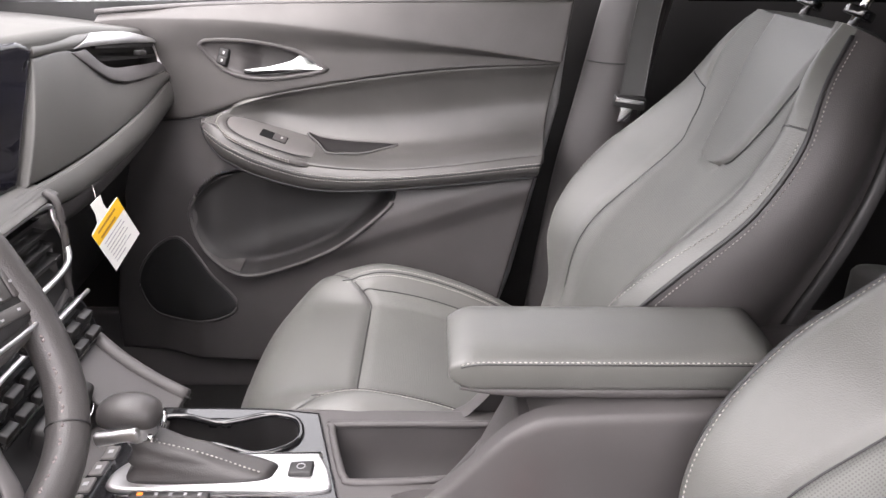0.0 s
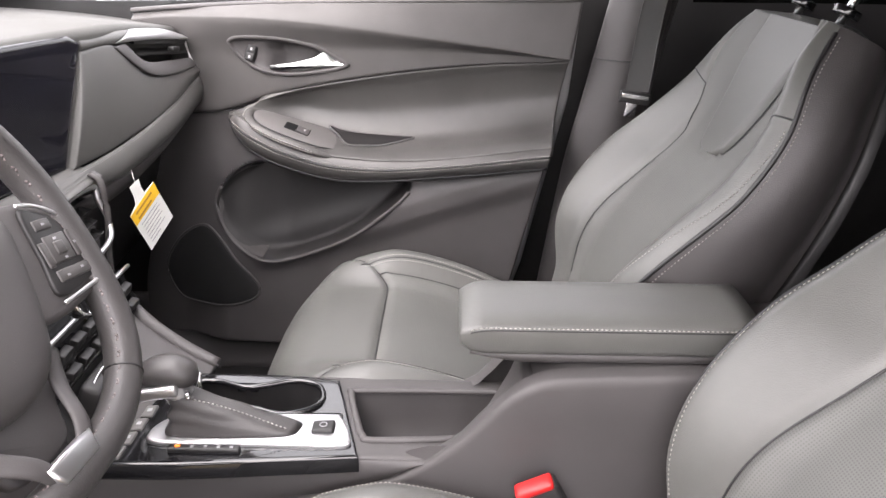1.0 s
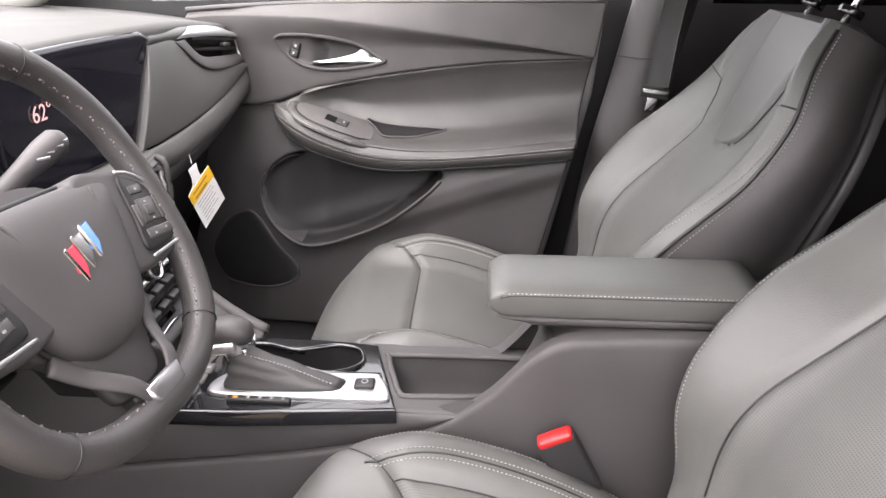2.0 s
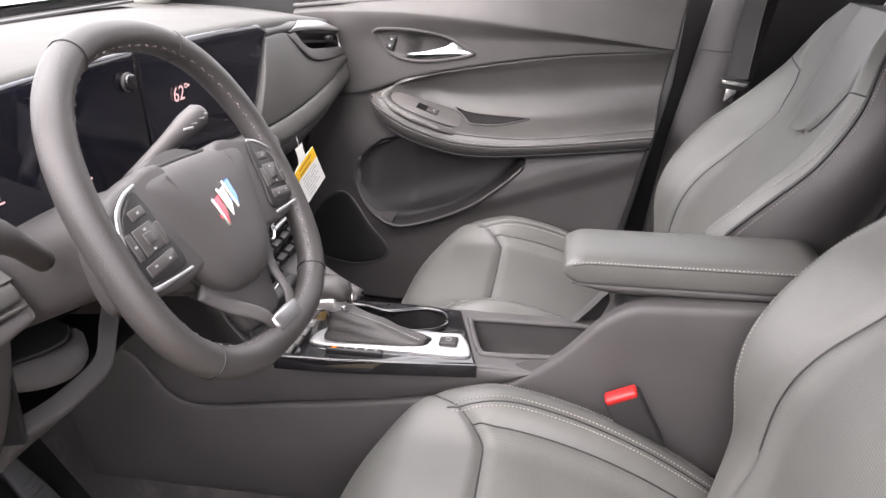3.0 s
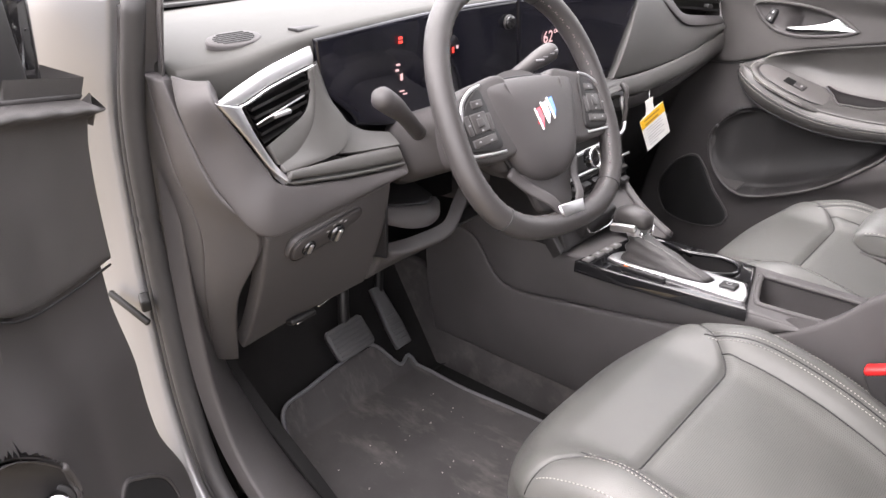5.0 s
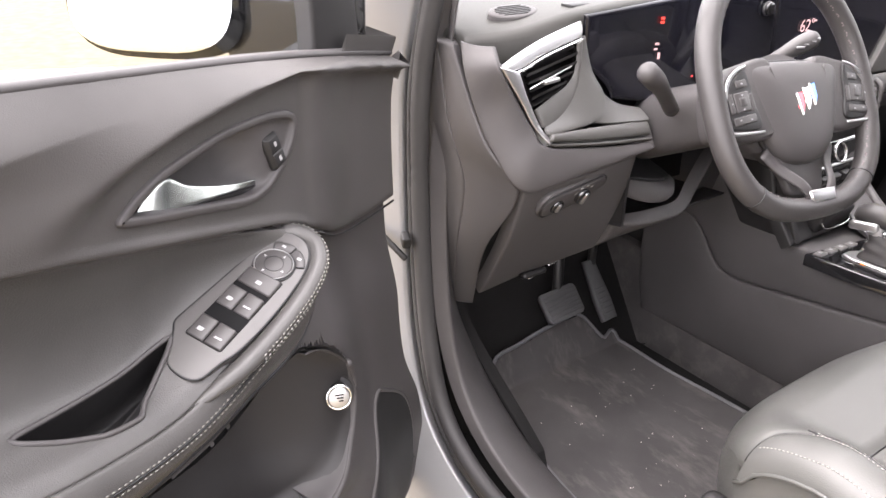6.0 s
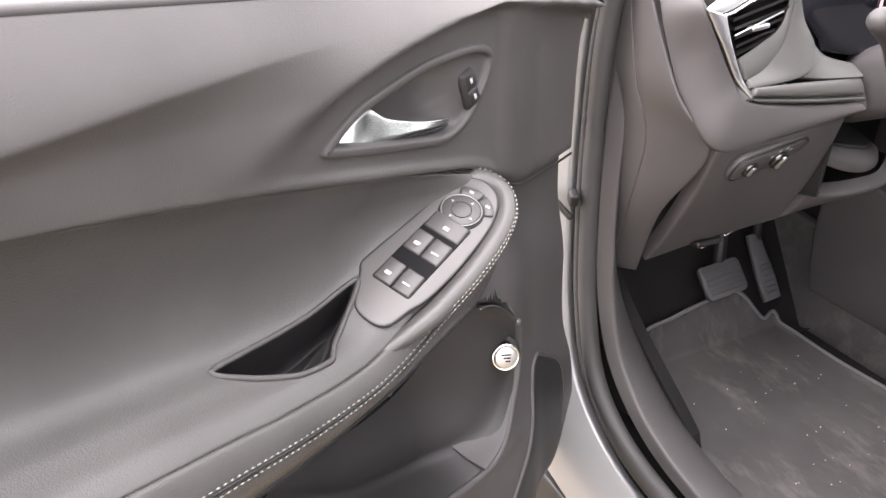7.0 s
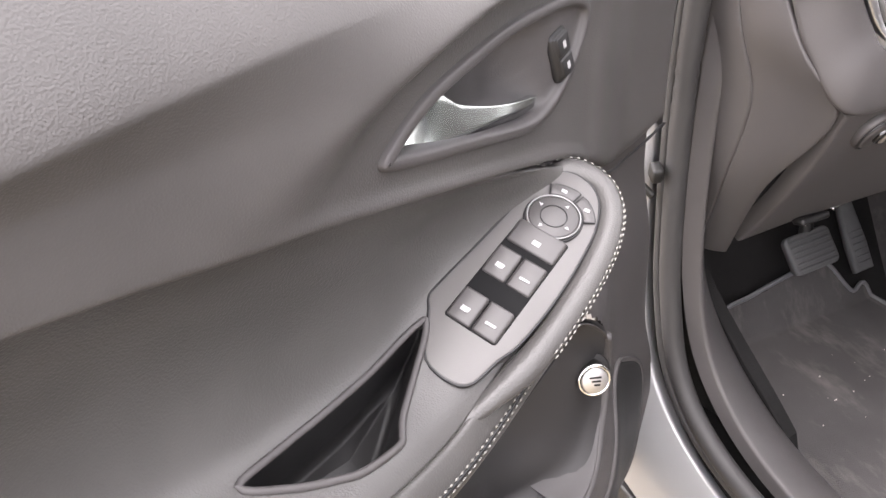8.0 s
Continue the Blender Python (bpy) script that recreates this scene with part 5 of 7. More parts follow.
    loops = [[(lambda p: Vector((p.x, on_face(p.x, p.y) + dw, p.y)))(mid + (q - mid) * k) for q in ring] for k, dw in ((1.0, -0.002), (0.985, 0.003), (0.95, 0.004), (0.8, 0.005), (0.6, 0.005), (0.4, 0.005), (0.2, 0.005), (0.03, 0.005))]
    part("speaker_grille", loft(loops, True, "end"), PERF_BLACK, door, "black perforated loudspeaker grille")
    part("speaker_rim", tube([Vector((p.x, on_face(p.x, p.y) + 0.001, p.y)) for p in ring], 0.0035, 8, closed=True), PLASTIC, door)
    # door handle: bezel, bowl, lever, lock switch
    ring = ring_of([Vector((*q, 0)) for q in bezel], 80)
    def inset(d):
        out = []
        for k in range(80):
            t = (ring[(k + 1) % 80] - ring[k - 1]).normalized()
            side = Vector((-t.y, t.x, 0))
            out.append(ring[k] + d * (side if side.dot(mid - ring[k]) > 0 else -side))
        return out
    mid = sum(ring, Vector()) / 80
    loops = [[Vector((p.x, trim_w(p.x, p.y) + dw, p.y)) for p in inset(d)] for d, dw in ((-0.0008, -0.002), (0.0, 0.0030), (0.0012, 0.0044), (0.0055, 0.0046), (0.0068, 0.0040), (0.0080, 0.0010))]
    core = inset(0.0085)
    deep = lambda u: 0.10 + 0.90 * smooth01(u, 0.312, 0.350)
    for k, dw in ((1.0, -0.003), (0.985, -0.012), (0.95, -0.022), (0.88, -0.029), (0.74, -0.033), (0.55, -0.034), (0.36, -0.034), (0.18, -0.034), (0.03, -0.034)):
        loops.append([(lambda p: Vector((p.x, trim_w(p.x, p.y) + dw * deep(p.x), p.y)))(mid + (q - mid) * k) for q in core])
    bowl = part("handle_bowl", loft(loops, True, "end"), PLASTIC, door, "recessed handle bowl")
    # lever: a broad chrome paddle that narrows to the grip; black lower face paints its dark reflection
    drop = 0.0 if driver else -0.006
    top_line = [(0.322, 1.0705), (0.362, 1.076), (0.386, 1.081), (0.4175, 1.0895), (0.437, 1.0995), (0.464, 1.0855), (0.484, 1.076)]
    low_line = [(0.322, 1.0625), (0.345, 1.060), (0.390, 1.0645), (0.422, 1.0685), (0.440, 1.070), (0.484, 1.0745)]

    def lever(chrome):
        def fn(a, b):
            u = 0.322 + 0.162 * a
            z0, z1 = along(low_line, u), along(top_line, u)
            split = 0.55 * (1 - smooth01(a, 0.15, 0.80)) + 0.02
            f = split + (1 - split) * b if chrome else split * b
            ridge = 0.0045 * math.sin(math.pi * min(a * 1.2, 1.0)) * (1 - abs(f - split) / max(1 - split, split))
            lean = 0.012 * smooth01(a, 0.45, 1.0)
            return Vector((u, -0.006 - lean * (1 - smooth01(a, 0.85, 1.0)) * f + ridge + (0.0 if chrome else -0.001), z0 + (z1 - z0) * f + drop))
        return fn
    blade = part("door_lever", panel(lever(True), 40, 12, 0.002, 0.0015, 0.006, flip=True), LEVER, door, "satin chrome door lever")
    part("lever_dark_reflection", panel(lever(False), 40, 8, 0.002, 0.0015, 0.006, flip=True), PIANO, blade, "dark reflection painted on the lever's lower face")
    ul, zl = (0.295, 1.0945) if driver else (0.2835, 1.0885)
    lean = Matrix.Translation((ul, trim_w(ul, zl) - 0.002, zl)) @ pose(0, 0, 0, 8, 18, 0)
    part("switch_gap", box(0.0235, 0.010, 0.0375, lean @ pose(0, -0.0012, 0), 0.0045), PIPING, door)
    keys = part("lock_switch", box(0.0205, 0.010, 0.0345, lean, 0.0035), PLASTIC_DARK, door, "black lock switch")
    for s in (-1, 1):
        part("lock_key", box(0.017, 0.004, 0.0150, lean @ pose(0, 0.0040, s * 0.0080), 0.0018), PLASTIC_DARK, keys)
        part("lock_mark", box(0.0036, 0.0010, 0.0050, lean @ pose(0, 0.0058, s * 0.0080), 0), LEGEND_BRIGHT, keys, smooth=False)
    # seams in the front trim
    part("trim_seam", tube([Vector((x, trim_w(x, insert_z(x)) + 0.004, insert_z(x) - 0.001)) for x in [0.03 + 0.205 * k / 14 for k in range(15)]], 0.0016, 6), PIPING, door)
    # switch plate on the armrest
    slope, rise = (-0.38, 0.0145) if driver else (-0.36, 0.0190)
    arm = plane((0.40, 0.018, lip(0.40) + rise), (1, 0, slope), (0, 1, -0.36)) @ Matrix.Diagonal((1, -1, 1, 1))
    outline = [(0.034, 0.0408), (0.022, 0.0405), (-0.030, 0.0340), (-0.082, 0.0280), (-0.110, 0.0210), (-0.1195, 0.0100), (-0.1190, -0.0040), (-0.1120, -0.0160), (-0.0960, -0.0255), (-0.0680, -0.0315), (-0.0150, -0.0325), (0.0300, -0.0280), (0.0500, -0.0215), (0.0730, -0.0155), (0.0790, -0.0020), (0.0745, 0.0175), (0.0550, 0.0285), (0.042, 0.0355)]
    flat = [(p.x, p.y) for p in ring_of([Vector((*q, 0)) for q in outline], 60)]
    plate = part("switch_plate", slab(flat, 0.02, arm @ pose(0, 0, 0.0028), 0.0015, 3), PLATE_GREY, door, "grey switch plate")
    part("plate_seam", tube([arm @ Vector((x, y, 0.0016)) for x, y in flat], 0.0012, 6, closed=True), PIPING, plate)
    # leather roll that runs round the cabin side of the plate
    roll = [(-0.060, 0.0360), (-0.100, 0.0290), (-0.1200, 0.0190), (-0.1290, 0.0060), (-0.1270, -0.0120), (-0.1150, -0.0260), (-0.0950, -0.0360), (-0.0600, -0.0420), (-0.0100, -0.0430), (0.0350, -0.0390), (0.0700, -0.0300), (0.0960, -0.0220)]
    part("lip_roll", tube([arm @ (curve([(*q, 0) for q in roll], k / 60) + Vector((0, 0, -0.0035 - 0.006 * smooth01(k / 60, 0.75, 1.0) - 0.010 * (1 - smooth01(k / 60, 0.0, 0.2))))) for k in range(61)], lambda t: 0.0105 * (0.35 + 0.65 * smooth01(t, 0.0, 0.25)) * (1 - 0.5 * smooth01(t, 0.8, 1.0)), 14, flat=0.75, up=tuple(arm.to_3x3() @ Vector((0, 0, 1)))), DOOR_LEATHER, door, "rolled leatherette lip")
    for tilt in (8, 34):
        row = []
        for k in range(8, 49):
            p, q = curve([(*v, 0) for v in roll], k / 60), curve([(*v, 0) for v in roll], (k + 0.5) / 60)
            t = (q - p).normalized()
            side = Vector((-t.y, t.x, 0))
            side = side if side.dot(p - Vector((-0.02, 0.0, 0))) > 0 else -side
            r = 0.0113 * (0.35 + 0.65 * smooth01(k / 60, 0.0, 0.25)) * (1 - 0.5 * smooth01(k / 60, 0.8, 1.0))
            row.append(arm @ (p + side * r * math.cos(radians(tilt)) + Vector((0, 0, 0.75 * r * math.sin(radians(tilt)) - 0.0035 - 0.006 * smooth01(k / 60, 0.75, 1.0) - 0.010 * (1 - smooth01(k / 60, 0.0, 0.2))))))
        part("seam_stitching", stitches(row, 0.0058, 0.0050, 0.0009 if driver else 0.0012), THREAD_GREY if driver else THREAD, door, "pale double stitching")
    board = arm @ pose(0, 0.003, 0, 0, 0, 3) if driver else arm

    def key(x, y, sx, sy, tiltx, style=0):
        k = part("window_switch", box(sx, sy, 0.010, board @ pose(x, y, 0.0012, 0, tiltx, 0), 0.0022), SWITCH_GREY, plate, "dark grey window switch")
        top = board @ pose(x + 0.14 * sx, y, 0.0064, 0, tiltx, 0)
        glyph = ((-0.0018, -0.0032), (0.0012, -0.0030), (0.0022, -0.0012), (0.0020, 0.0032), (-0.0018, 0.0030)) if style == 0 else ((-0.0008, -0.0040), (0.0010, -0.0038), (0.0014, 0.0040), (-0.0006, 0.0038))
        part("switch_legend", slab(glyph, 0.0006, top, 0), LEGEND_BRIGHT, k, smooth=False)
    if driver:
        part("switch_well", slab(rounded(-0.058, -0.0205, 0.0415, 0.0205, 0.003), 0.004, board @ pose(0, 0, 0.0032), 0.0006), RECESS_SHADE, plate, "black switch well with its recess shade painted in")
        for x in (0.0275, -0.0155):
            for j, y in enumerate((-0.0100, 0.0100)):
                key(x, y, 0.0255, 0.0190, 7, j == 0)
        lock = part("window_switch", box(0.0215, 0.0390, 0.010, board @ pose(-0.0460, 0, 0.0012, 0, 7, 0), 0.0025), SWITCH_GREY, plate, "dark grey window lock switch")
        part("switch_legend", slab(((-0.002, -0.003), (0.002, -0.003), (0.002, 0.003), (-0.002, 0.003)), 0.0006, board @ pose(-0.043, -0.001, 0.0062, 0, 7, 0), 0), LEGEND_BRIGHT, lock, smooth=False)
        hubc = arm @ pose(-0.0715, 0.0005, 0)
        pod = part("mirror_control", disc(0.0190, 0.010, hubc @ pose(0, 0, 0.0015), 40, 0.0015), SWITCH_GREY, plate, "round mirror control")
        for r, h, m in ((0.0196, 0.0060, CONTROL_RING), (0.0098, 0.0068, PIPING)):
            part("control_ring", tube([hubc @ Vector((r * math.cos(q), r * math.sin(q), h)) for q in [2 * math.pi * k / 44 for k in range(44)]], 0.0008 if m is not PIPING else 0.0004, 6, closed=True), m, pod)
        part("control_gap", tube([hubc @ Vector((0.0210 * math.cos(q), 0.0210 * math.sin(q), 0.0038)) for q in [2 * math.pi * k / 44 for k in range(44)]], 0.0011, 6, closed=True), PIPING, pod)
        for k in range(4):
            q = math.pi / 2 * k + 0.35
            part("control_mark", slab(((-0.0016, -0.0014), (0.0016, 0.0), (-0.0016, 0.0014)), 0.0005, hubc @ pose(0.0142 * math.cos(q), 0.0142 * math.sin(q), 0.0070, 0, 0, math.degrees(q)), 0), LEGEND_BRIGHT, pod, smooth=False)
        for q0, tilt in ((148, 0), (200, 0)):
            qs = [radians(q0 + 46 * k / 8) for k in range(9)]
            wedge = [(0.0222 * math.cos(q), 0.0222 * math.sin(q)) for q in qs] + [(0.0325 * math.cos(q), 0.0300 * math.sin(q)) for q in qs[::-1]]
            b = part("mirror_button", slab(wedge, 0.006, hubc @ pose(0, 0, 0.0050), 0.0008), SWITCH_GREY, plate, "dark grey mirror selector")
            c = radians(q0 + 23)
            part("button_gap", tube([hubc @ Vector((x, y, 0.0040)) for x, y in wedge], 0.0008, 6, closed=True), PIPING, b)
            part("switch_legend", slab(((-0.0014, -0.0022), (0.0014, -0.0022), (0.0014, 0.0022), (-0.0014, 0.0022)), 0.0004, hubc @ pose(0.0268 * math.cos(c), 0.0262 * math.sin(c), 0.0054), 0), LEGEND_BRIGHT, b, smooth=False)
        part("indicator", box(0.0016, 0.0075, 0.001, board @ pose(-0.0560, 0.0135, 0.0052, 0, 0, -20), 0), LED_AMBER, plate, smooth=False)
        # tailgate release knob on the boss ahead of the pocket
        axis = Vector((0.72, 0.66, 0.20)).normalized()
        boss = Matrix.Translation((0.207, 0.008, 0.761)) @ axis.to_track_quat("Z", "Y").to_matrix().to_4x4()
        part("knob_boss", disc(0.027, 0.05, boss @ pose(0, 0, -0.030), 36, 0.004), PLASTIC, door)
        part("release_knob_base", disc(0.0225, 0.010, boss, 36, 0.002), PLASTIC_DARK, door)
        knob = part("release_knob", disc(0.0160, 0.022, boss @ pose(0, 0, 0.010), 32, 0.002), PLASTIC_DARK, door)
        part("knob_ring", tube([boss @ Vector((0.0155 * math.cos(q), 0.0155 * math.sin(q), 0.020)) for q in [2 * math.pi * k / 36 for k in range(36)]], 0.0019, 8, closed=True), CHROME, knob)
        part("knob_cap", disc(0.0135, 0.003, boss @ pose(0, 0, 0.0215), 30, 0.001), SATIN, knob)
        for k in range(3):
            part("knob_mark", box(0.012 - 0.003 * k, 0.0018, 0.0008, boss @ pose(0.001 * k, 0.004 - 0.004 * k, 0.0234), 0), PLASTIC_DARK, knob, smooth=False)
    else:
        part("switch_well", slab(rounded(-0.052, -0.010, 0.002, 0.014, 0.003), 0.004, arm @ pose(0, 0, 0.0034), 0.001), RECESS_SHADE, plate, "black switch well with its recess shade painted in")
        key(-0.013, 0.002, 0.026, 0.020, 7)
    if driver:
        def sail(a, b):
            z = 1.150 + 0.26 * b
            return Vector((0.080 + 0.05 * b + (0.105 - 0.03 * b) * a, -0.022 + 0.004 * math.sin(math.pi * a), z))
        part("corner_panel", panel(sail, 10, 12, 0.006, 0.005, 0.02, flip=True), PLASTIC_DARK, door, "dark window corner panel")
        glass = part("window_pane", panel(quad((0.19, -0.036, 1.17), (0.93, -0.036, 1.19), (0.90, -0.060, 1.52), (0.22, -0.060, 1.46)), 6, 6, 0.004, 0.0, 0.004, flip=True), GLASS, door, "clear door window glass")
        glass.visible_shadow = False
    # shell of the door behind the trim
    shell = [(0.03, 0.36), (0.10, 1.15), (0.50, 1.185), (0.955, 1.205), (0.94, 1.0), (0.86, 0.62), (0.78, 0.36)]
    skin = Matrix(((1, 0, 0, 0), (0, 0, 1, -0.055), (0, 1, 0, 0), (0, 0, 0, 1)))
    part("door_shell", slab(shell, 0.10, skin, 0.01), PAINT, door, "silver painted door shell")
    part("edge_seal", tube([(0.03, -0.045, 0.37), (0.045, -0.045, 0.72), (0.085, -0.045, 0.95), (0.09, -0.045, 1.14)], 0.008, 8), RUBBER, door)
    return door


# slight green in the metal stands in for reflected surroundings
LEVER = mat("brushed_chrome", (0.50, 0.53, 0.515), 0.24, metal=1.0, blotch=0.05)
PERF_BLACK = weave("perforated_black_plastic", (0.020, 0.020, 0.021), 260)
EP, ED = Vector((1, -0.06, 0)).normalized(), Vector((0.52, -0.854, 0)).normalized()
NP, ND = Vector((-0.06, -1, 0)).normalized(), Vector((0.854, 0.52, 0)).normalized()
door_pose = lambda o, e, n: Matrix(((e.x, n.x, 0, o[0]), (e.y, n.y, 0, o[1]), (0, 0, 1, 0), (0, 0, 0, 1)))
build_door(door_pose((-0.62, 0.695), EP, NP), False, "closed passenger door with dark trim and stitched armrest")
SWING = Matrix.Translation((0.28, 0, 1.02)) @ pose(0, 0, 0, 0, -4.5, 0) @ Matrix.Translation((-0.28, 0, -1.02))
DRIVER_DOOR = build_door(door_pose((-0.549, -0.880), ED, ND) @ SWING, True, "open driver's door with dark trim and stitched armrest")

# ---- centre console ----
SEAM = [(-0.72, 0.725), (-0.61, 0.722), (-0.575, 0.704), (-0.553, 0.672), (-0.520, 0.634), (-0.482, 0.623), (-0.445, 0.6245), (-0.297, 0.645), (-0.13, 0.671), (0.008, 0.708), (0.089, 0.762), (0.155, 0.834), (0.205, 0.858), (0.62, 0.868)]
WING = [(-0.72, 0.93), (-0.58, 0.925), (-0.53, 0.895), (-0.495, 0.845), (-0.465, 0.795), (-0.435, 0.757), (-0.400, 0.738), (-0.36, 0.733), (0.17, 0.735)]
EIGHT = [(-0.287, -0.030), (-0.272, 0.002), (-0.245, 0.008), (-0.218, 0.000), (-0.196, -0.006), (-0.172, 0.000), (-0.135, 0.012), (-0.100, 0.002), (-0.088, -0.028), (-0.100, -0.052), (-0.135, -0.066), (-0.168, -0.056), (-0.196, -0.048), (-0.218, -0.056), (-0.248, -0.064), (-0.276, -0.054)]
BIN = [(-0.052, -0.008), (-0.040, 0.001), (0.140, 0.003), (0.152, -0.003), (0.148, -0.016), (0.100, -0.094), (0.086, -0.102), (-0.012, -0.108), (-0.026, -0.100), (-0.034, -0.080)]
PLATE = [(-0.335, -0.168), (-0.180, -0.160), (-0.026, -0.146), (-0.032, -0.120), (-0.066, 0.016), (-0.085, 0.024), (-0.290, 0.032), (-0.305, 0.020)]


def build_console():
    con = thing("centre_console", (0, -0.04, 0.35), "dark grey plastic centre console with padded armrest", "console")
    yn, yf = -0.140, 0.036
    deck_z = lambda x: along([(-0.70, 0.690), (-0.50, 0.712), (-0.36, 0.735), (0.17, 0.735)], x)

    def low_side(y, s, top):
        def fn(a, b):
            x = -0.72 + 1.34 * a
            z = 0.43 + (top(x) - 0.43) * b
            return Vector((x, y + s * (0.010 + 0.010 * math.sin(math.pi * b)) - s * 0.020 * (1 - b) ** 2, z))
        return fn
    part("side_panel", panel(low_side(yn, -1, lambda x: along(SEAM, x)), 90, 18, 0.009, 0.007, 0.02), PLASTIC, con, "grained console side")
    part("side_panel", panel(low_side(yf, 1, lambda x: along([(-0.7, 0.69), (-0.4, 0.72), (0.10, 0.73), (0.17, 0.80), (0.24, 0.855), (0.62, 0.865)], x)), 70, 14, 0.009, 0.007, 0.02, flip=True), PLASTIC, con)

    def upper_side(a, b):
        x = -0.72 + 0.86 * a
        z1 = along(WING, x)
        z0 = min(along(SEAM, x), z1) - 0.004
        return Vector((x, yn - 0.006 * math.sin(math.pi * b) - 0.012 * smooth01(-x, 0.36, 0.60), z0 + (z1 - z0) * b))
    part("upper_side", panel(upper_side, 90, 10, 0.008, 0.007, 0.015), PLASTIC, con)
    part("tunnel_carpet", panel(quad((-0.95, -0.125, 0.33), (0.62, -0.125, 0.33), (0.62, -0.128, 0.46), (-0.95, -0.128, 0.60)), 30, 6, 0.01, 0.004, 0.02), SIDE_CARPET, con)
    deck = panel(lambda a, b: Vector((-0.72 + 0.89 * a, yn + (yf - yn) * b, deck_z(-0.72 + 0.89 * a))), 200, 50, 0.007, 0.005, 0.02)
    bin_loop = [(p.x, p.y) for p in ring_of([Vector((*q, 0)) for q in BIN], 70)]
    deck = punch(deck, 0, 1, bin_loop)
    part("top_deck", punch(deck, 0, 1, [(-0.18 + (x + 0.18) * 0.94, -0.068 + (y + 0.068) * 0.93) for x, y in PLATE]), PLASTIC, con)
    part("storage_bin", dish(BIN, 70, lambda x, y, k: Vector((x, y, 0.737 - 0.095 * smooth01(1 - k, 0.0, 0.035)))), PLASTIC, con, "open storage bin")
    part("bin_rim", tube([Vector((x, y, 0.7365)) for x, y in bin_loop], 0.005, 10, closed=True), PLASTIC, con)

    def box_top(a, b):
        x = 0.165 + 0.45 * a
        return Vector((x, yn + (yf - yn) * b, along([(0.165, 0.80), (0.20, 0.846), (0.25, 0.856), (0.62, 0.864)], x)))
    part("box_top", panel(box_top, 30, 10, 0.010, 0.006, 0.02), PLASTIC, con)
    part("box_front", panel(ruled([(0.095, yn - 0.004, 0.735), (0.125, -0.05, 0.735), (0.160, yf, 0.735)], [(0.165, yn - 0.004, 0.842), (0.172, -0.05, 0.828), (0.180, yf, 0.82)], 0.006), 12, 10, 0.006, 0.004, 0.02, flip=True), PLASTIC, con)
    # armrest: padded lid over a plastic hinge base
    rings = []
    for j in range(22):
        t = (j / 21) ** 1.5
        x = 0.093 + 0.347 * t
        k = 1 - (1 - min(t / 0.09, 1)) ** 2.2 * 0.62
        yc, zc, hy, hz = -0.058, 0.890, 0.064, 0.0225
        ring = []
        for q in [2 * math.pi * i / 48 for i in range(48)]:
            c, s = math.copysign(abs(math.cos(q)) ** 0.38, math.cos(q)), math.copysign(abs(math.sin(q)) ** 0.42, math.sin(q))
            ring.append(Vector((x, yc + hy * (0.84 + 0.16 * k) * c, zc + hz * k * s + 0.004 * (1 - (c * 0.9) ** 2) * (s > 0))))
        rings.append(ring)
    arm = part("armrest", loft(rings), LEATHER, con, "padded leatherette armrest")
    base = []
    for j in range(16):
        t = j / 15
        x = 0.106 + 0.325 * t
        z0 = along([(0, 0.868), (0.08, 0.858), (0.2, 0.850), (1, 0.850)], t)
        base.append([Vector((x, -0.058 + (0.060 - 0.010 * (math.sin(q) < -0.1)) * math.copysign(abs(math.cos(q)) ** 0.35, math.cos(q)), (z0 + 0.876) / 2 + (0.876 - z0) / 2 * math.copysign(abs(math.sin(q)) ** 0.5, math.sin(q)))) for q in [2 * math.pi * i / 32 for i in range(32)]])
    part("armrest_base", loft(base), PLASTIC, arm)
    part("seam_stitching", stitches([Vector((0.106 + 0.33 * k / 90, -0.1200, 0.9072 - 0.004 * (1 - min(k / 6, 1)) ** 2)) for k in range(91)], 0.0055, 0.0042, 0.0008), THREAD, arm)
    part("seam_groove", tube([Vector((0.106 + 0.33 * k / 40, -0.1212, 0.9046 - 0.004 * (1 - min(k / 3, 1)) ** 2)) for k in range(41)], 0.0009, 6), PIPING, arm)
    # glossy shifter plate with two cup wells
    xs = [p[0] for p in PLATE]
    top = panel(lambda a, b: curve_pair(PLATE_LO, PLATE_HI, a, b, 0.742), 110, 64, 0.004, 0.003, 0.02)
    eight = [(p.x, p.y) for p in ring_of([Vector((*q, 0)) for q in EIGHT], 90)]
    plate = part("shifter_plate", punch(top, 0, 1, eight), PIANO, con, "piano black shifter plate")
    part("cup_well", dish(EIGHT, 90, lambda x, y, k: Vector((x, y, 0.743 - 0.060 * smooth01(1 - k, 0.0, 0.05)))), PLASTIC_DARK, plate, "twin cup holder")
    part("cup_rim", tube([Vector((x, y, 0.7432)) for x, y in eight], 0.0042, 10, closed=True), PIANO, plate)
    part("cup_divider", box(0.030, 0.012, 0.010, pose(-0.196, 0.000, 0.739), 0.003), PIANO, plate)
    # silver surround of the lever
    gate = [(-0.292, -0.112), (-0.275, -0.132), (-0.160, -0.132), (-0.050, -0.130), (-0.040, -0.112), (-0.056, -0.074), (-0.075, -0.066), (-0.255, -0.068), (-0.280, -0.085)]
    trim = part("lever_surround", slab([(p.x, p.y) for p in ring_of([Vector((*q, 0)) for q in gate], 70)], 0.01, pose(0, 0, 0.748), 0.004, 3), SATIN, plate, "satin silver lever surround")
    boot_o = [(-0.270, -0.108), (-0.250, -0.124), (-0.130, -0.120), (-0.105, -0.105), (-0.120, -0.082), (-0.250, -0.076)]
    loops = []
    for k in range(12):
        t = k / 11
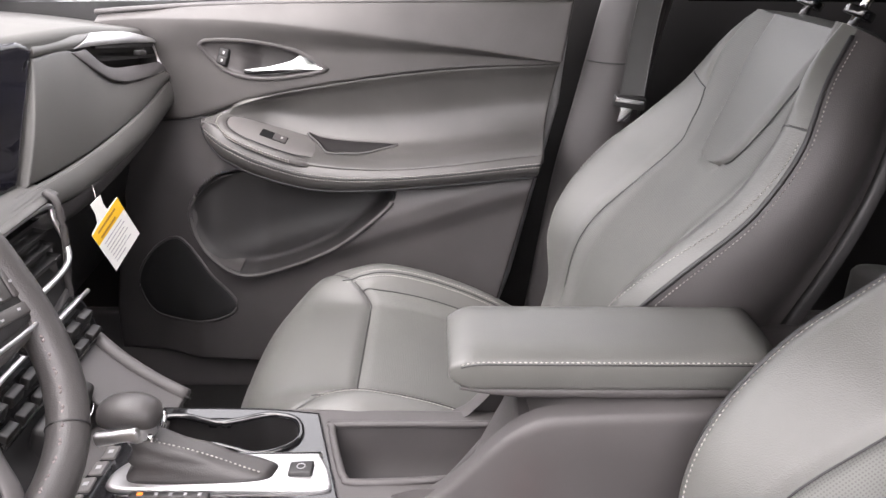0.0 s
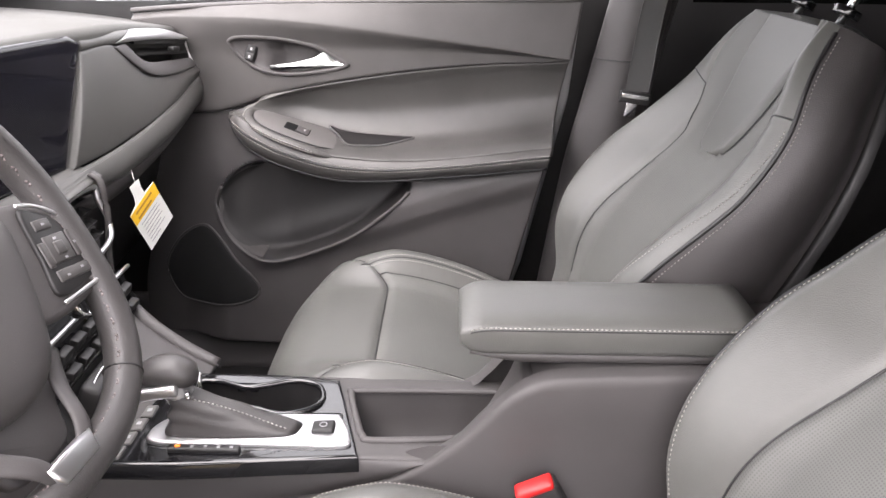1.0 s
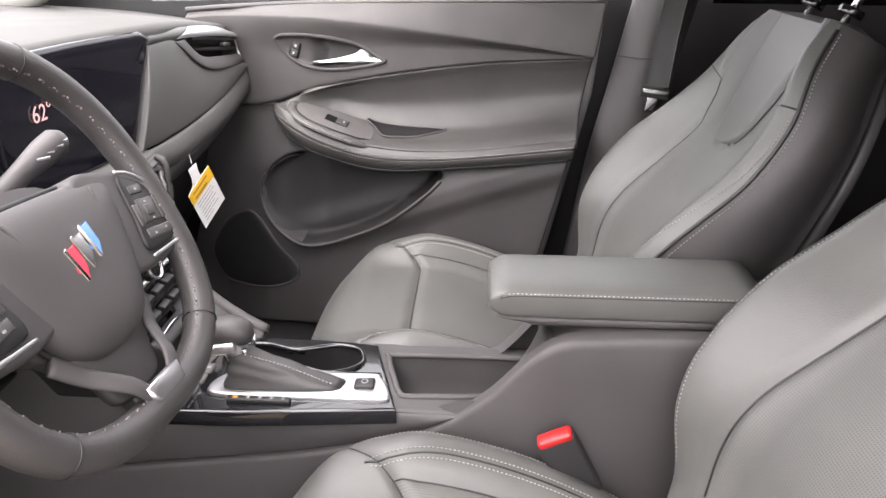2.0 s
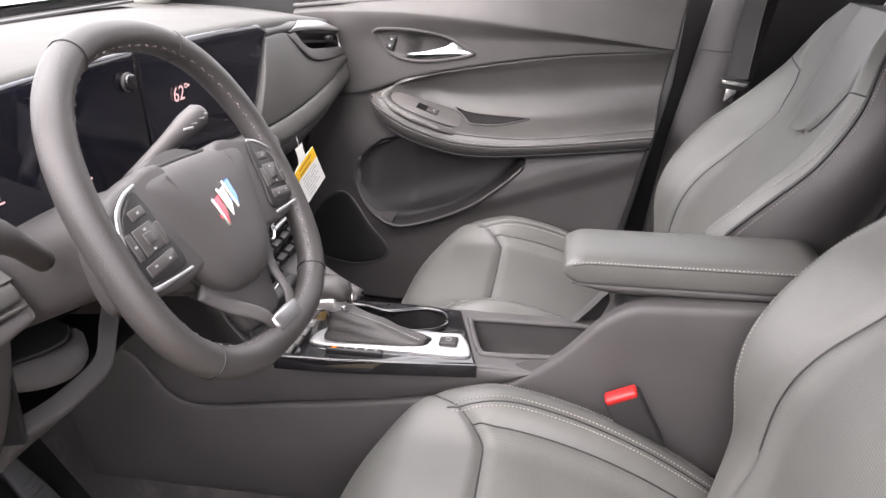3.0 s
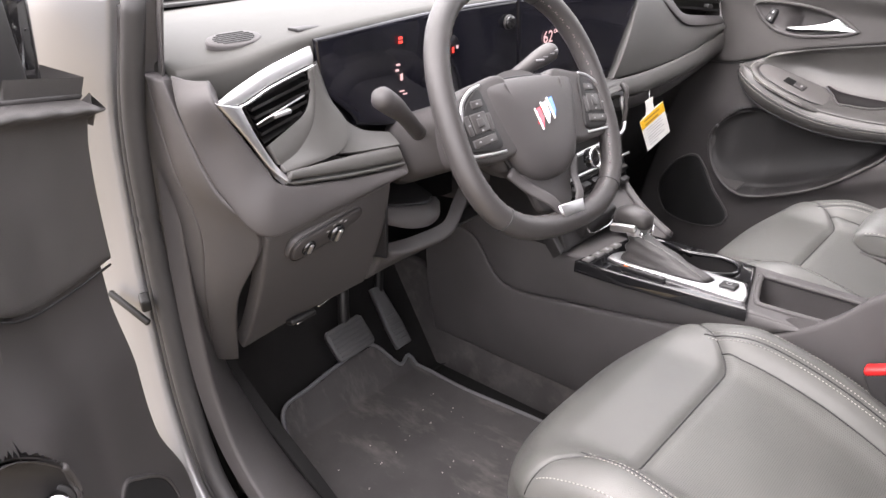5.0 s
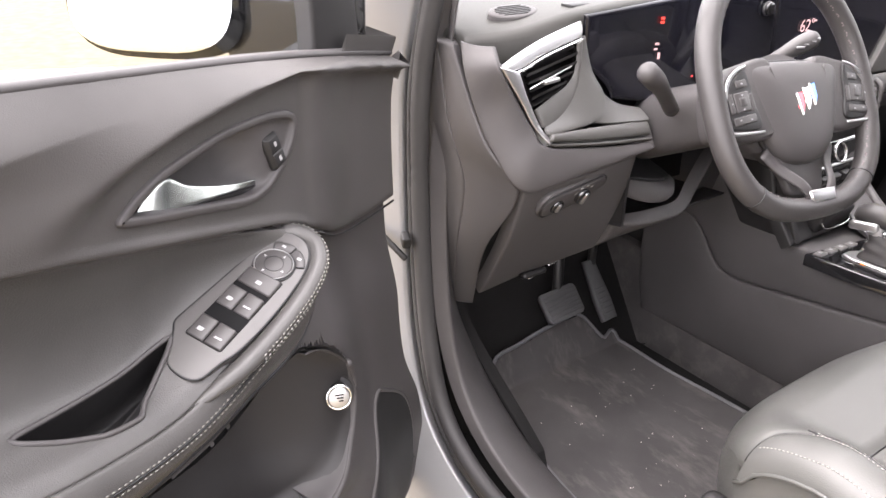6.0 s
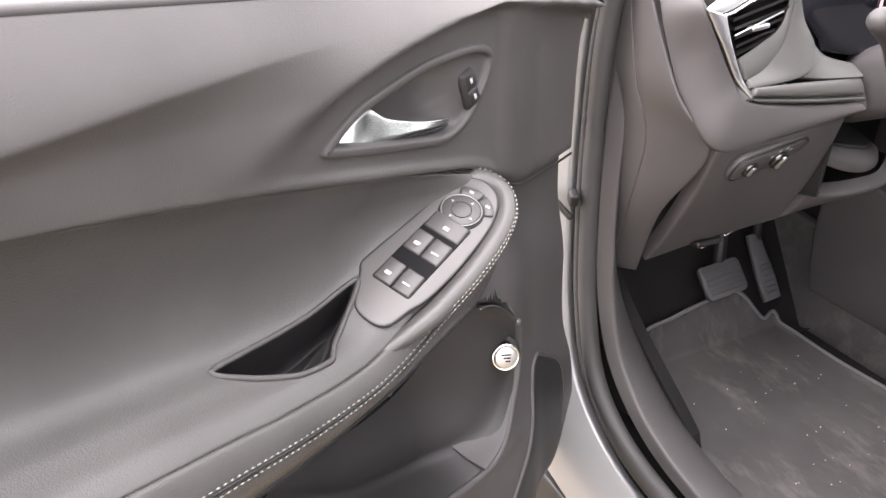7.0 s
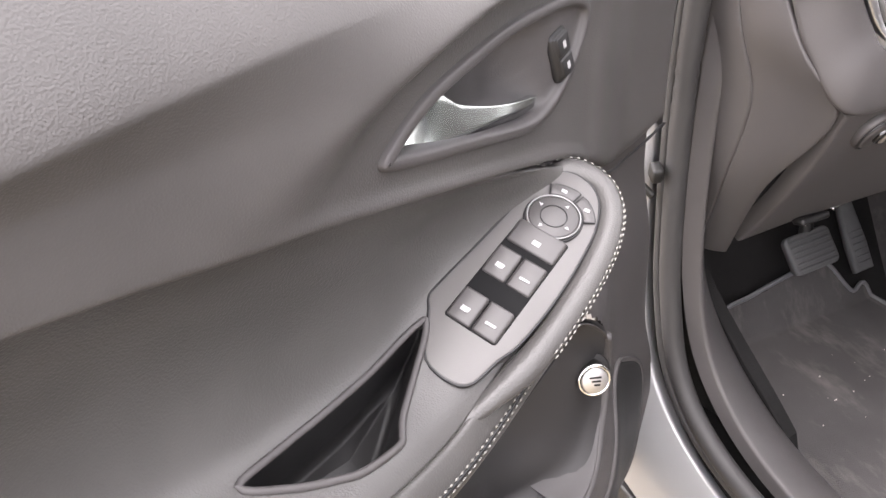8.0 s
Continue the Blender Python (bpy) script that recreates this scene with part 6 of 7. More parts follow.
        c0, c1 = Vector((-0.185, -0.100, 0.748)), Vector((-0.250, -0.092, 0.794))
        loops.append([])
        for p in ring_of([Vector((*q, 0)) for q in boot_o], 40):
            off = Vector((p.x + 0.185, p.y + 0.100, 0))
            s = (1 - t) ** 1.15 * 0.82 + 0.18
            fold = 1 + 0.07 * math.sin(14 * t + 2 * math.atan2(off.y, off.x)) * math.sin(math.pi * t)
            loops[-1].append(c0.lerp(c1, t) + Vector((off.x * s * fold, off.y * (0.66 + 0.34 * (1 - t)) * fold, 0)))
    boot = part("lever_boot", loft(loops), RIM, trim, "gathered leather boot")
    line = [Vector((-0.118 - 0.125 * t, -0.112 + 0.010 * t, 0.754 + 0.008 * math.sin(math.pi * t) + 0.036 * t**1.4)) for t in [k / 40 for k in range(41)]]
    part("boot_stitching", stitches([p + Vector((0, -0.003, 0.004)) for p in line], 0.0055, 0.0042, 0.0011), THREAD, trim)
    # lever: silver neck and padded knob
    neck = [Vector((-0.250, -0.092, 0.772)), Vector((-0.254, -0.092, 0.790)), Vector((-0.262, -0.092, 0.812))]
    part("lever_neck", tube([curve(neck, k / 8) for k in range(9)], lambda t: 0.014 + 0.006 * t, 20), SATIN, trim, "satin silver lever neck")
    kn = []
    for j in range(15):
        t = j / 14
        r = math.sqrt(max(1 - (2 * t - 1) ** 2, 0.002))
        c = Vector((-0.302 + 0.074 * t, -0.090, 0.818 + 0.004 * math.sin(math.pi * t)))
        kn.append([c + Vector((0, 0.024 * r**0.7 * math.cos(q), 0.021 * r**0.7 * math.sin(q))) for q in [2 * math.pi * i / 24 for i in range(24)]])
    part("lever_knob", loft(kn), RIM, trim, "padded leather lever knob")
    part("lever_cap", tube([Vector((-0.236, -0.090 + 0.023 * math.cos(q), 0.806 + 0.018 * math.sin(q))) for q in [math.pi + math.pi * k / 16 for k in range(17)]], 0.0035, 8), CHROME, trim)
    part("lever_grip", box(0.050, 0.012, 0.016, pose(-0.272, -0.114, 0.806, 0, -8, 4), 0.005, 4), SATIN, trim, "satin silver release grip")
    # gear indicator, parking brake switch, drive mode keys
    strip = part("gear_indicator", box(0.088, 0.011, 0.008, pose(-0.214, -0.1405, 0.7445), 0.003), PLASTIC_DARK, plate)
    part("gear_light", box(0.006, 0.004, 0.001, pose(-0.246, -0.1405, 0.7487), 0), LED_AMBER, strip, smooth=False)
    for k in range(4):
        part("gear_mark", box(0.004, 0.0045, 0.0008, pose(-0.228 + 0.016 * k, -0.1405, 0.7487), 0), PRINT, strip, smooth=False)
    brake = part("parking_brake_switch", box(0.028, 0.022, 0.010, pose(-0.075, -0.100, 0.7485, 0, -4, 0), 0.003), PLASTIC_DARK, trim)
    part("switch_legend", tube([Vector((-0.075 + 0.0045 * math.cos(q), -0.100 + 0.0045 * math.sin(q), 0.7542)) for q in [2 * math.pi * k / 20 for k in range(20)]], 0.0006, 5, closed=True), LEGEND, brake)
    for k in range(4):
        b = part("mode_key", box(0.016, 0.024, 0.008, pose(-0.318 + 0.003 * k, -0.148 + 0.028 * k, 0.7405, 0, -6, 0), 0.002), PLATE_GREY, plate)
        part("key_legend", box(0.006, 0.006, 0.0006, pose(-0.318 + 0.003 * k, -0.148 + 0.028 * k, 0.7450, 0, -6, 0), 0), LEGEND, b, smooth=False)
    return con


PLATE_LO = [(-0.335, -0.168), (-0.240, -0.166), (-0.130, -0.156), (-0.026, -0.146)]
PLATE_HI = [(-0.300, 0.032), (-0.220, 0.031), (-0.140, 0.029), (-0.072, 0.020)]


def curve_pair(lo, hi, a, b, z):
    p = curve([(*q, 0) for q in lo], a).lerp(curve([(*q, 0) for q in hi], a), b)
    return Vector((p.x, p.y, z))


build_console()

# ---- steering wheel, in its own frame: x to the driver's right, y up the wheel, z towards the driver ----
WC, WT = Vector((-0.28, -0.402, 1.080)), radians(27)
WM = Matrix.Translation(WC) @ Matrix(((0, -math.sin(WT), math.cos(WT), 0), (1, 0, 0, 0), (0, math.cos(WT), math.sin(WT), 0), (0, 0, 0, 1))) @ pose(-0.005, 0, 0, 0, 0, -5)


def rim_point(q, grow=0.0):
    """A squared circle with a flattened foot; q from the right, going up."""
    c, s = math.cos(q), math.sin(q)
    e = 2.3 if s > 0 else 2.7
    k = (abs(c) ** e + abs(s) ** e) ** (-1 / e)
    return Vector(((0.171 + grow) * k * c, ((0.180 if s > 0 else 0.163) + grow) * k * s, 0))


def dome(outline, n, z0, z1, rings=10):
    pts = ring_of([Vector((*p, 0)) for p in outline], n)
    c = sum(pts, Vector()) / n
    loops = [[Vector((p.x, p.y, z0 - 0.03)) for p in pts]]
    for j in range(rings + 1):
        k = math.cos(math.pi / 2 * j / rings * 0.98)
        loops.append([Vector((*(c + (p - c) * k**0.55).xy, z0 + (z1 - z0) * math.sin(math.pi / 2 * j / rings) ** 0.9)) for p in pts])
    return loft(loops, True, True)


HUB = pose(0.005, 0, -0.026)


def hub(data):
    """Puts a part into the hub's frame: set back from the rim."""
    if isinstance(data, tuple):
        return ([tuple(HUB @ Vector(v)) for v in data[0]], *data[1:])
    data.transform(HUB)
    return data


def build_wheel():
    wheel = thing("steering_wheel", None, "dark leather steering wheel with silver-trimmed spokes", "steering wheel", turn=WM)
    qs = [2 * math.pi * k / 120 for k in range(120)]
    rim = part("rim", tube([rim_point(q) for q in qs], 0.0165, 20, closed=True, flat=1.0), RIM, wheel, "leather wrapped rim")
    for q in (radians(62), radians(118), radians(-48), radians(-132)):
        p = rim_point(q)
        t = (rim_point(q + 0.02) - rim_point(q - 0.02)).normalized()
        side = t.cross(Vector((0, 0, 1)))
        ring = [p + 0.0168 * (math.cos(a) * side + math.sin(a) * Vector((0, 0, 1))) for a in [2 * math.pi * k / 24 for k in range(24)]]
        part("rim_seam", tube(ring, 0.0009, 6, closed=True), PIPING, rim)
    inner = []
    for k in range(140):
        q = 2 * math.pi * k / 140
        p = rim_point(q)
        s = -p.normalized()
        inner.append(p + 0.0158 * s * math.cos(0.45) + Vector((0, 0, 0.0158 * math.sin(0.45) + (0.0030 if k % 2 else -0.0030))))
    part("rim_stitching", stitches(inner + inner[:1], 0.0052, 0.0048, 0.0015), mat("dark_thread", (0.15, 0.125, 0.125), 0.8), rim)
    half = [(0.0, 0.047), (0.055, 0.046), (0.093, 0.043), (0.105, 0.033), (0.099, 0.004), (0.083, -0.040), (0.065, -0.074), (0.043, -0.092), (0.018, -0.099)]
    shield = half + [(0.0, -0.100)] + [(-x, y) for x, y in half[:0:-1]]
    pad = part("airbag_cover", hub(dome(shield, 88, 0.017, 0.041)), PLASTIC, wheel, "domed airbag cover")
    gap = [(x * 1.025, y * 1.025, 0.012) for x, y, _ in ring_of([Vector((*q, 0)) for q in shield], 88)]
    part("cover_gap", hub(tube(gap, 0.0030, 8, closed=True)), PIPING, wheel)
    for s in (-1, 1):
        ridge = [(s * 0.062, 0.036, 0.0365), (s * 0.053, 0.0, 0.0385), (s * 0.036, -0.060, 0.0370)]
        part("cover_ridge", hub(tube([curve(ridge, k / 14) for k in range(15)], 0.0016, 6)), PLASTIC, pad)
    # emblem: three slanted shields in plain shapes
    for x, y, m in ((-0.016, -0.008, EMBLEM_RED), (0.0, -0.001, EMBLEM_WHITE), (0.016, 0.004, EMBLEM_BLUE)):
        o = [(-0.0085, 0.013), (0.0065, 0.016), (0.0085, -0.004), (0.002, -0.016), (-0.006, -0.007)]
        part("emblem_shield", hub(slab(o, 0.004, pose(x, y - 0.010, 0.0425), 0.001)), CHROME if m is EMBLEM_WHITE else m, pad, smooth=False)
        part("emblem_edge", hub(slab([(-0.0095, 0.014), (-0.0055, 0.016), (0.002, -0.016), (-0.002, -0.017)], 0.004, pose(x - 0.001, y - 0.010, 0.0433), 0.0006)), CHROME, pad, smooth=False)
    part("airbag_mark", hub(box(0.012, 0.004, 0.0006, pose(0.012, -0.062, 0.0395, 0, 4, 0), 0)), PLASTIC, pad, smooth=False)
    part("hub_shell", hub(loft([[Vector((0.100 * k * math.cos(q), 0.078 * k * math.sin(q) - 0.016, z)) for q in [2 * math.pi * i / 32 for i in range(32)]] for z, k in ((0.006, 1), (-0.014, 0.98), (-0.045, 0.85))])), PLASTIC, wheel)
    part("column_neck", loft([[Vector((0.052 * math.cos(q), 0.050 * math.sin(q) - 0.01, z)) for q in [2 * math.pi * i / 24 for i in range(24)]] for z in (-0.06, -0.10)]), PLASTIC_DARK, wheel)
    for s in (-1, 1):
        arm = [(0.050, 0.046), (0.112, 0.044), (0.140, 0.036), (0.164, 0.018), (0.176, -0.010), (0.178, -0.046), (0.160, -0.056), (0.088, -0.060), (0.056, -0.040)]
        bm = slab([(s * p.x, p.y) for p in ring_of([Vector((*q, 0)) for q in arm], 48)], 0.034, pose(0, 0, 0.031), 0.007, 3)
        spoke = part("spoke", hub(bm), PLASTIC, wheel)
        pod = [(0.113, 0.033), (0.131, 0.028), (0.150, 0.014), (0.162, -0.010), (0.165, -0.034), (0.157, -0.043), (0.100, -0.044), (0.104, -0.010)]
        part("control_pod", hub(slab([(s * p.x, p.y) for p in ring_of([Vector((*q, 0)) for q in pod], 48)], 0.010, pose(0, 0, 0.035), 0.002, 2)), PLASTIC_DARK, spoke, "black control pod")
        edge = [(0.112, 0.039), (0.133, 0.033), (0.154, 0.018), (0.167, -0.010), (0.171, -0.036), (0.163, -0.048), (0.130, -0.050), (0.096, -0.050)]
        part("pod_trim", hub(tube([Vector((s * c.x, c.y, 0.0355)) for c in [curve([(*e, 0) for e in edge], k / 48) for k in range(49)]], lambda t: 0.0019 + (0.0013 if s < 0 else 0.0003) * math.sin(math.pi * min(t * 1.1, 1)), 10, flat=0.6)), SATIN, spoke, "thin silver spoke trim")
        # raised keys: a square pad with a square middle, a bar above and below, a rocker on either side
        for x, y, w, h, d in ((0.131, -0.008, 0.030, 0.026, 0.0), (0.131, -0.008, 0.013, 0.012, 0.003), (0.128, 0.016, 0.022, 0.010, 0.0), (0.131, -0.032, 0.046, 0.011, 0.0), (0.153, -0.010, 0.009, 0.026, 0.0), (0.111, -0.009, 0.008, 0.024, 0.0)):
            part("wheel_button", hub(box(w, h, 0.006, pose(s * x, y, 0.0335 + d * 0.5, 0, 0, -s * 6), 0.0016)), SWITCH_GREY, spoke, "dark grey key")
        for x, y in ((0.128, 0.016), (0.131, 0.001), (0.131, -0.018), (0.120, -0.032), (0.142, -0.032), (0.153, -0.010)):
            part("button_legend", hub(box(0.0034, 0.0020, 0.0006, pose(s * x, y, 0.0368, 0, 0, -s * 6), 0)), PRINT, spoke, smooth=False)
        # each leg of the forked lower spoke
        leg = [(s * 0.076, -0.076, 0.012), (s * 0.056, -0.102, 0.018), (s * 0.034, -0.130, 0.034), (s * 0.020, -0.150, 0.034)]
        part("lower_spoke", hub(tube([curve(leg, k / 16) for k in range(17)], lambda t: 0.0100 - 0.002 * t, 14, flat=0.45, up=(0, 0, 1))), PLASTIC, wheel)
    bm = slab([(-0.030, -0.134), (0.030, -0.134), (0.024, -0.152), (-0.024, -0.152)], 0.012, pose(0, 0, 0.0415, -8, 0, 0) @ pose(0, -0.003, -0.020), 0.003)
    part("silver_foot", hub(bm), SATIN, wheel, "silver spoke foot")
    web = [(-0.062, -0.084), (0.062, -0.084), (0.046, -0.112), (0.030, -0.142), (-0.030, -0.142), (-0.046, -0.112)]
    part("spoke_web", hub(slab([(p.x, p.y) for p in ring_of([Vector((*q, 0)) for q in web], 40)], 0.012, pose(0, 0, 0.017), 0.004)), PLASTIC, wheel)
    return wheel


build_wheel()

# ---- footwell, belts and small things ----
def build_mat():
    out = [(-0.628, -0.588), (-0.700, -0.572), (-0.742, -0.556), (-0.750, -0.48), (-0.756, -0.40), (-0.760, -0.320), (-0.752, -0.285), (-0.720, -0.248), (-0.712, -0.205), (-0.56, -0.205), (-0.40, -0.192), (-0.20, -0.185), (0.05, -0.20), (0.08, -0.40), (0.05, -0.60), (-0.20, -0.655), (-0.45, -0.64)]
    rise = lambda x: 0.366 + 1.6 * max(-0.708 - x, 0)
    def lay(p, dz):
        return Vector((p[0], p[1], rise(p[0]) + dz))
    loop = ring_of([Vector((*p, 0)) for p in out], 110)
    flat = [(p.x, p.y) for p in loop]
    sheet = panel(lambda a, b: lay((-0.775 + 0.87 * a, -0.67 + 0.50 * b), 0.004 + 0.003 * noise.noise((9 * a, 6 * b, 0))), 120, 70, 0.004, 0, 0)
    sheet = (sheet[0], [q for q in sheet[1] if inside(*(sum((Vector(sheet[0][k]) for k in q), Vector()) / 4).xy, flat)])
    m = thing("floor_mat", (-0.36, -0.41, 0.372), "dark carpet floor mat with grey bound edge and dust", "floor mat")
    part("carpet_top", sheet, MAT_PILE, m)
    part("bound_edge", tube([lay(p, 0.005) for p in loop], 0.0042, 8, closed=True), EDGING, m, "grey bound edge")
    random.seed(11)
    bits = []
    for k in range(46):
        x, y = random.uniform(-0.62, -0.2), random.uniform(-0.58, -0.26)
        r = random.uniform(0.0006, 0.0016)
        bits.append(loft([[lay((x + r * math.cos(q) * s, y + r * math.sin(q) * s), 0.0065 + h) for q in (0, 1.6, 3.1, 4.7)] for s, h in ((1, 0), (0.6, r))]))
    tagged(part("dust_crumbs", merged(*bits), mat("pale_grit", (0.45, 0.42, 0.38), 0.9)), "pale grit scattered on the floor mat", "grit", kind="stuff")


def build_pedals():
    p = thing("brake_pedal", (-0.72, -0.34, 0.50), "ribbed black rubber brake pedal on its arm", "pedal")
    f = plane((-0.718, -0.387, 0.526), (0.05, 1, 0.10), (-0.62, 0.05, 0.78))
    part("pad", slab(rounded(-0.048, -0.034, 0.048, 0.036, 0.012), 0.014, f, 0.004), PEDAL, p)
    for k in range(6):
        part("rib", box(0.084, 0.0045, 0.004, f @ pose(0, -0.025 + 0.0102 * k, 0.0015), 0.0015), PEDAL, p)
    part("arm", tube([f @ Vector((0, 0.02, -0.012)), (-0.80, -0.33, 0.62), (-0.84, -0.33, 0.85)], 0.012, 10), PLASTIC_DARK, p)
    a = thing("accelerator_pedal", (-0.74, -0.20, 0.45), "long black ribbed accelerator pedal", "pedal")
    g = plane((-0.750, -0.238, 0.500), (0.0, 1, 0.06), (-0.55, 0.0, 0.83))
    part("pad", slab([(-0.023, -0.072), (0.020, -0.072), (0.022, -0.02), (0.015, 0.075), (-0.015, 0.075), (-0.024, -0.02)], 0.014, g, 0.005), PEDAL, a)
    for k in range(6):
        part("rib", box(0.030, 0.004, 0.003, g @ pose(0, -0.055 + 0.012 * k, 0.001), 0.001), PEDAL, a)
    part("arm", tube([g @ Vector((0, 0.05, -0.012)), (-0.82, -0.20, 0.62), (-0.86, -0.20, 0.80)], 0.010, 10), PLASTIC_DARK, a)


def build_buckle():
    b = thing("belt_buckle", (0.22, -0.165, 0.60), "black seat belt buckle with red release button", "seat belt buckle")
    f = plane((0.198, -0.184, 0.706), (0.82, 0.0, 0.40), (-0.42, -0.10, 0.90))
    part("housing", box(0.052, 0.105, 0.024, f @ pose(0, -0.014, 0), 0.006, 4), POCKET_SHADE_AND_BUCKLE, b)
    part("release_button", box(0.046, 0.011, 0.021, f @ pose(0, 0.0385, 0.003), 0.004, 3), RED, b, "bright red release button")
    part("stalk", tube([f @ Vector((0.004, -0.06, 0)), (0.248, -0.180, 0.60), (0.275, -0.172, 0.52)], 0.012, 10, flat=0.5), PLASTIC_DARK, b)


def build_belt():
    s = thing("seat_belt", (0.44, 0.58, 1.03), "grey woven seat belt hanging from the pillar guide", "seat belt")
    path = [(0.520, 0.600, 1.50), (0.480, 0.585, 1.33), (0.446, 0.565, 1.20), (0.430, 0.556, 1.045)]
    def web(a, b):
        c = curve(path, b)
        return c + Vector((-0.0225 + 0.045 * a, 0.006 * (a - 0.5), 0))
    part("webbing", panel(web, 8, 30, 0.003, 0.0006, 0.0014), WEB, s)
    part("latch_plate", box(0.060, 0.008, 0.022, pose(0.425, 0.548, 1.035, 0, 8, 0), 0.003), PLASTIC_DARK, s, "black latch plate")
    part("latch_slot", box(0.052, 0.003, 0.008, pose(0.425, 0.5430, 1.038, 0, 8, 0), 0.001), CHROME, s)
    part("latch_tongue", box(0.022, 0.004, 0.030, pose(0.420, 0.550, 1.012, 0, 8, 0), 0.002), CHROME, s)


def build_tag():
    t = thing("paper_tag", (-0.41, 0.27, 0.93), "white paper tag with a yellow band, hung below the dashboard", "tag")
    f = plane((-0.414, 0.274, 0.889), (0.22, 0.95, 0.09), (-0.12, -0.22, 0.96)) @ pose(0, 0, 0, 0, 0, 19)
    body = [(-0.040, -0.044), (0.040, -0.044), (0.040, 0.036), (0.012, 0.038), (0.011, 0.050), (0.016, 0.064), (-0.010, 0.068), (-0.012, 0.050), (-0.018, 0.038), (-0.040, 0.034)]
    card = part("card", slab(body, 0.0008, f, 0), WHITE_CARD, t, smooth=False)
    part("yellow_band", slab([(-0.040, 0.012), (0.040, 0.012), (0.040, 0.0355), (-0.040, 0.0335)], 0.0006, f @ pose(0, 0, 0.0004), 0), YELLOW_CARD, t, "yellow printed band", smooth=False)
    for k in range(2):
        part("heading_bar", slab([(-0.028, 0), (0.016 + 0.008 * (k == 0), 0), (0.016 + 0.008 * (k == 0), 0.0034), (-0.028, 0.0034)], 0.0003, f @ pose(0, 0.0255 - 0.010 * k, 0.0007), 0), PRINT_DARK, t, smooth=False)
    for k in range(7):
        w = (0.052, 0.056, 0.050, 0.055, 0.044, 0.053, 0.030)[k]
        part("text_bar", slab([(-0.029, 0), (-0.029 + w, 0), (-0.029 + w, 0.0012), (-0.029, 0.0012)], 0.0003, f @ pose(0, 0.004 - 0.0065 * k, 0.0004), 0), PRINT, t, smooth=False)
    part("hook", tube([f @ Vector((0.002, 0.058, 0)), (-0.445, 0.290, 0.975)], 0.0005, 6), WHITE_CARD, t)


def build_mirror():
    m = thing("door_mirror", None, "black door mirror on the open driver's door", "mirror", turn=DRIVER_DOOR.matrix_world.copy())
    rings = []
    for j in range(11):
        t = j / 10
        u = 0.160 - 0.13 * t
        k = math.sqrt(max(1 - t**3, 0.02))
        rings.append([Vector((u + 0.30 * -0.112 * k * math.copysign(abs(math.cos(q)) ** 0.6, math.cos(q)), -0.288 + 0.116 * k * math.copysign(abs(math.cos(q)) ** 0.6, math.cos(q)), 1.230 + 0.080 * k * math.copysign(abs(math.sin(q)) ** 0.7, math.sin(q)))) for q in [2 * math.pi * i / 32 for i in range(32)]])
    part("housing", loft(rings), PIANO, m, "glossy black mirror housing")
    pane = [(0.110 * math.copysign(abs(math.cos(q)) ** 0.6, math.cos(q)), 0.071 * math.copysign(abs(math.sin(q)) ** 0.7, math.sin(q))) for q in [2 * math.pi * i / 40 for i in range(40)]]
    part("mirror_pane", slab(pane, 0.006, plane((0.166, -0.288, 1.230), (-0.30, 0.95, 0), (-0.20, 0, 1)), 0.001), MIRROR, m, "mirror glass reflecting the pale sky")
    part("foot", box(0.07, 0.19, 0.20, pose(0.085, -0.122, 1.230), 0.02, 4), PIANO, m, "glossy black mirror foot")


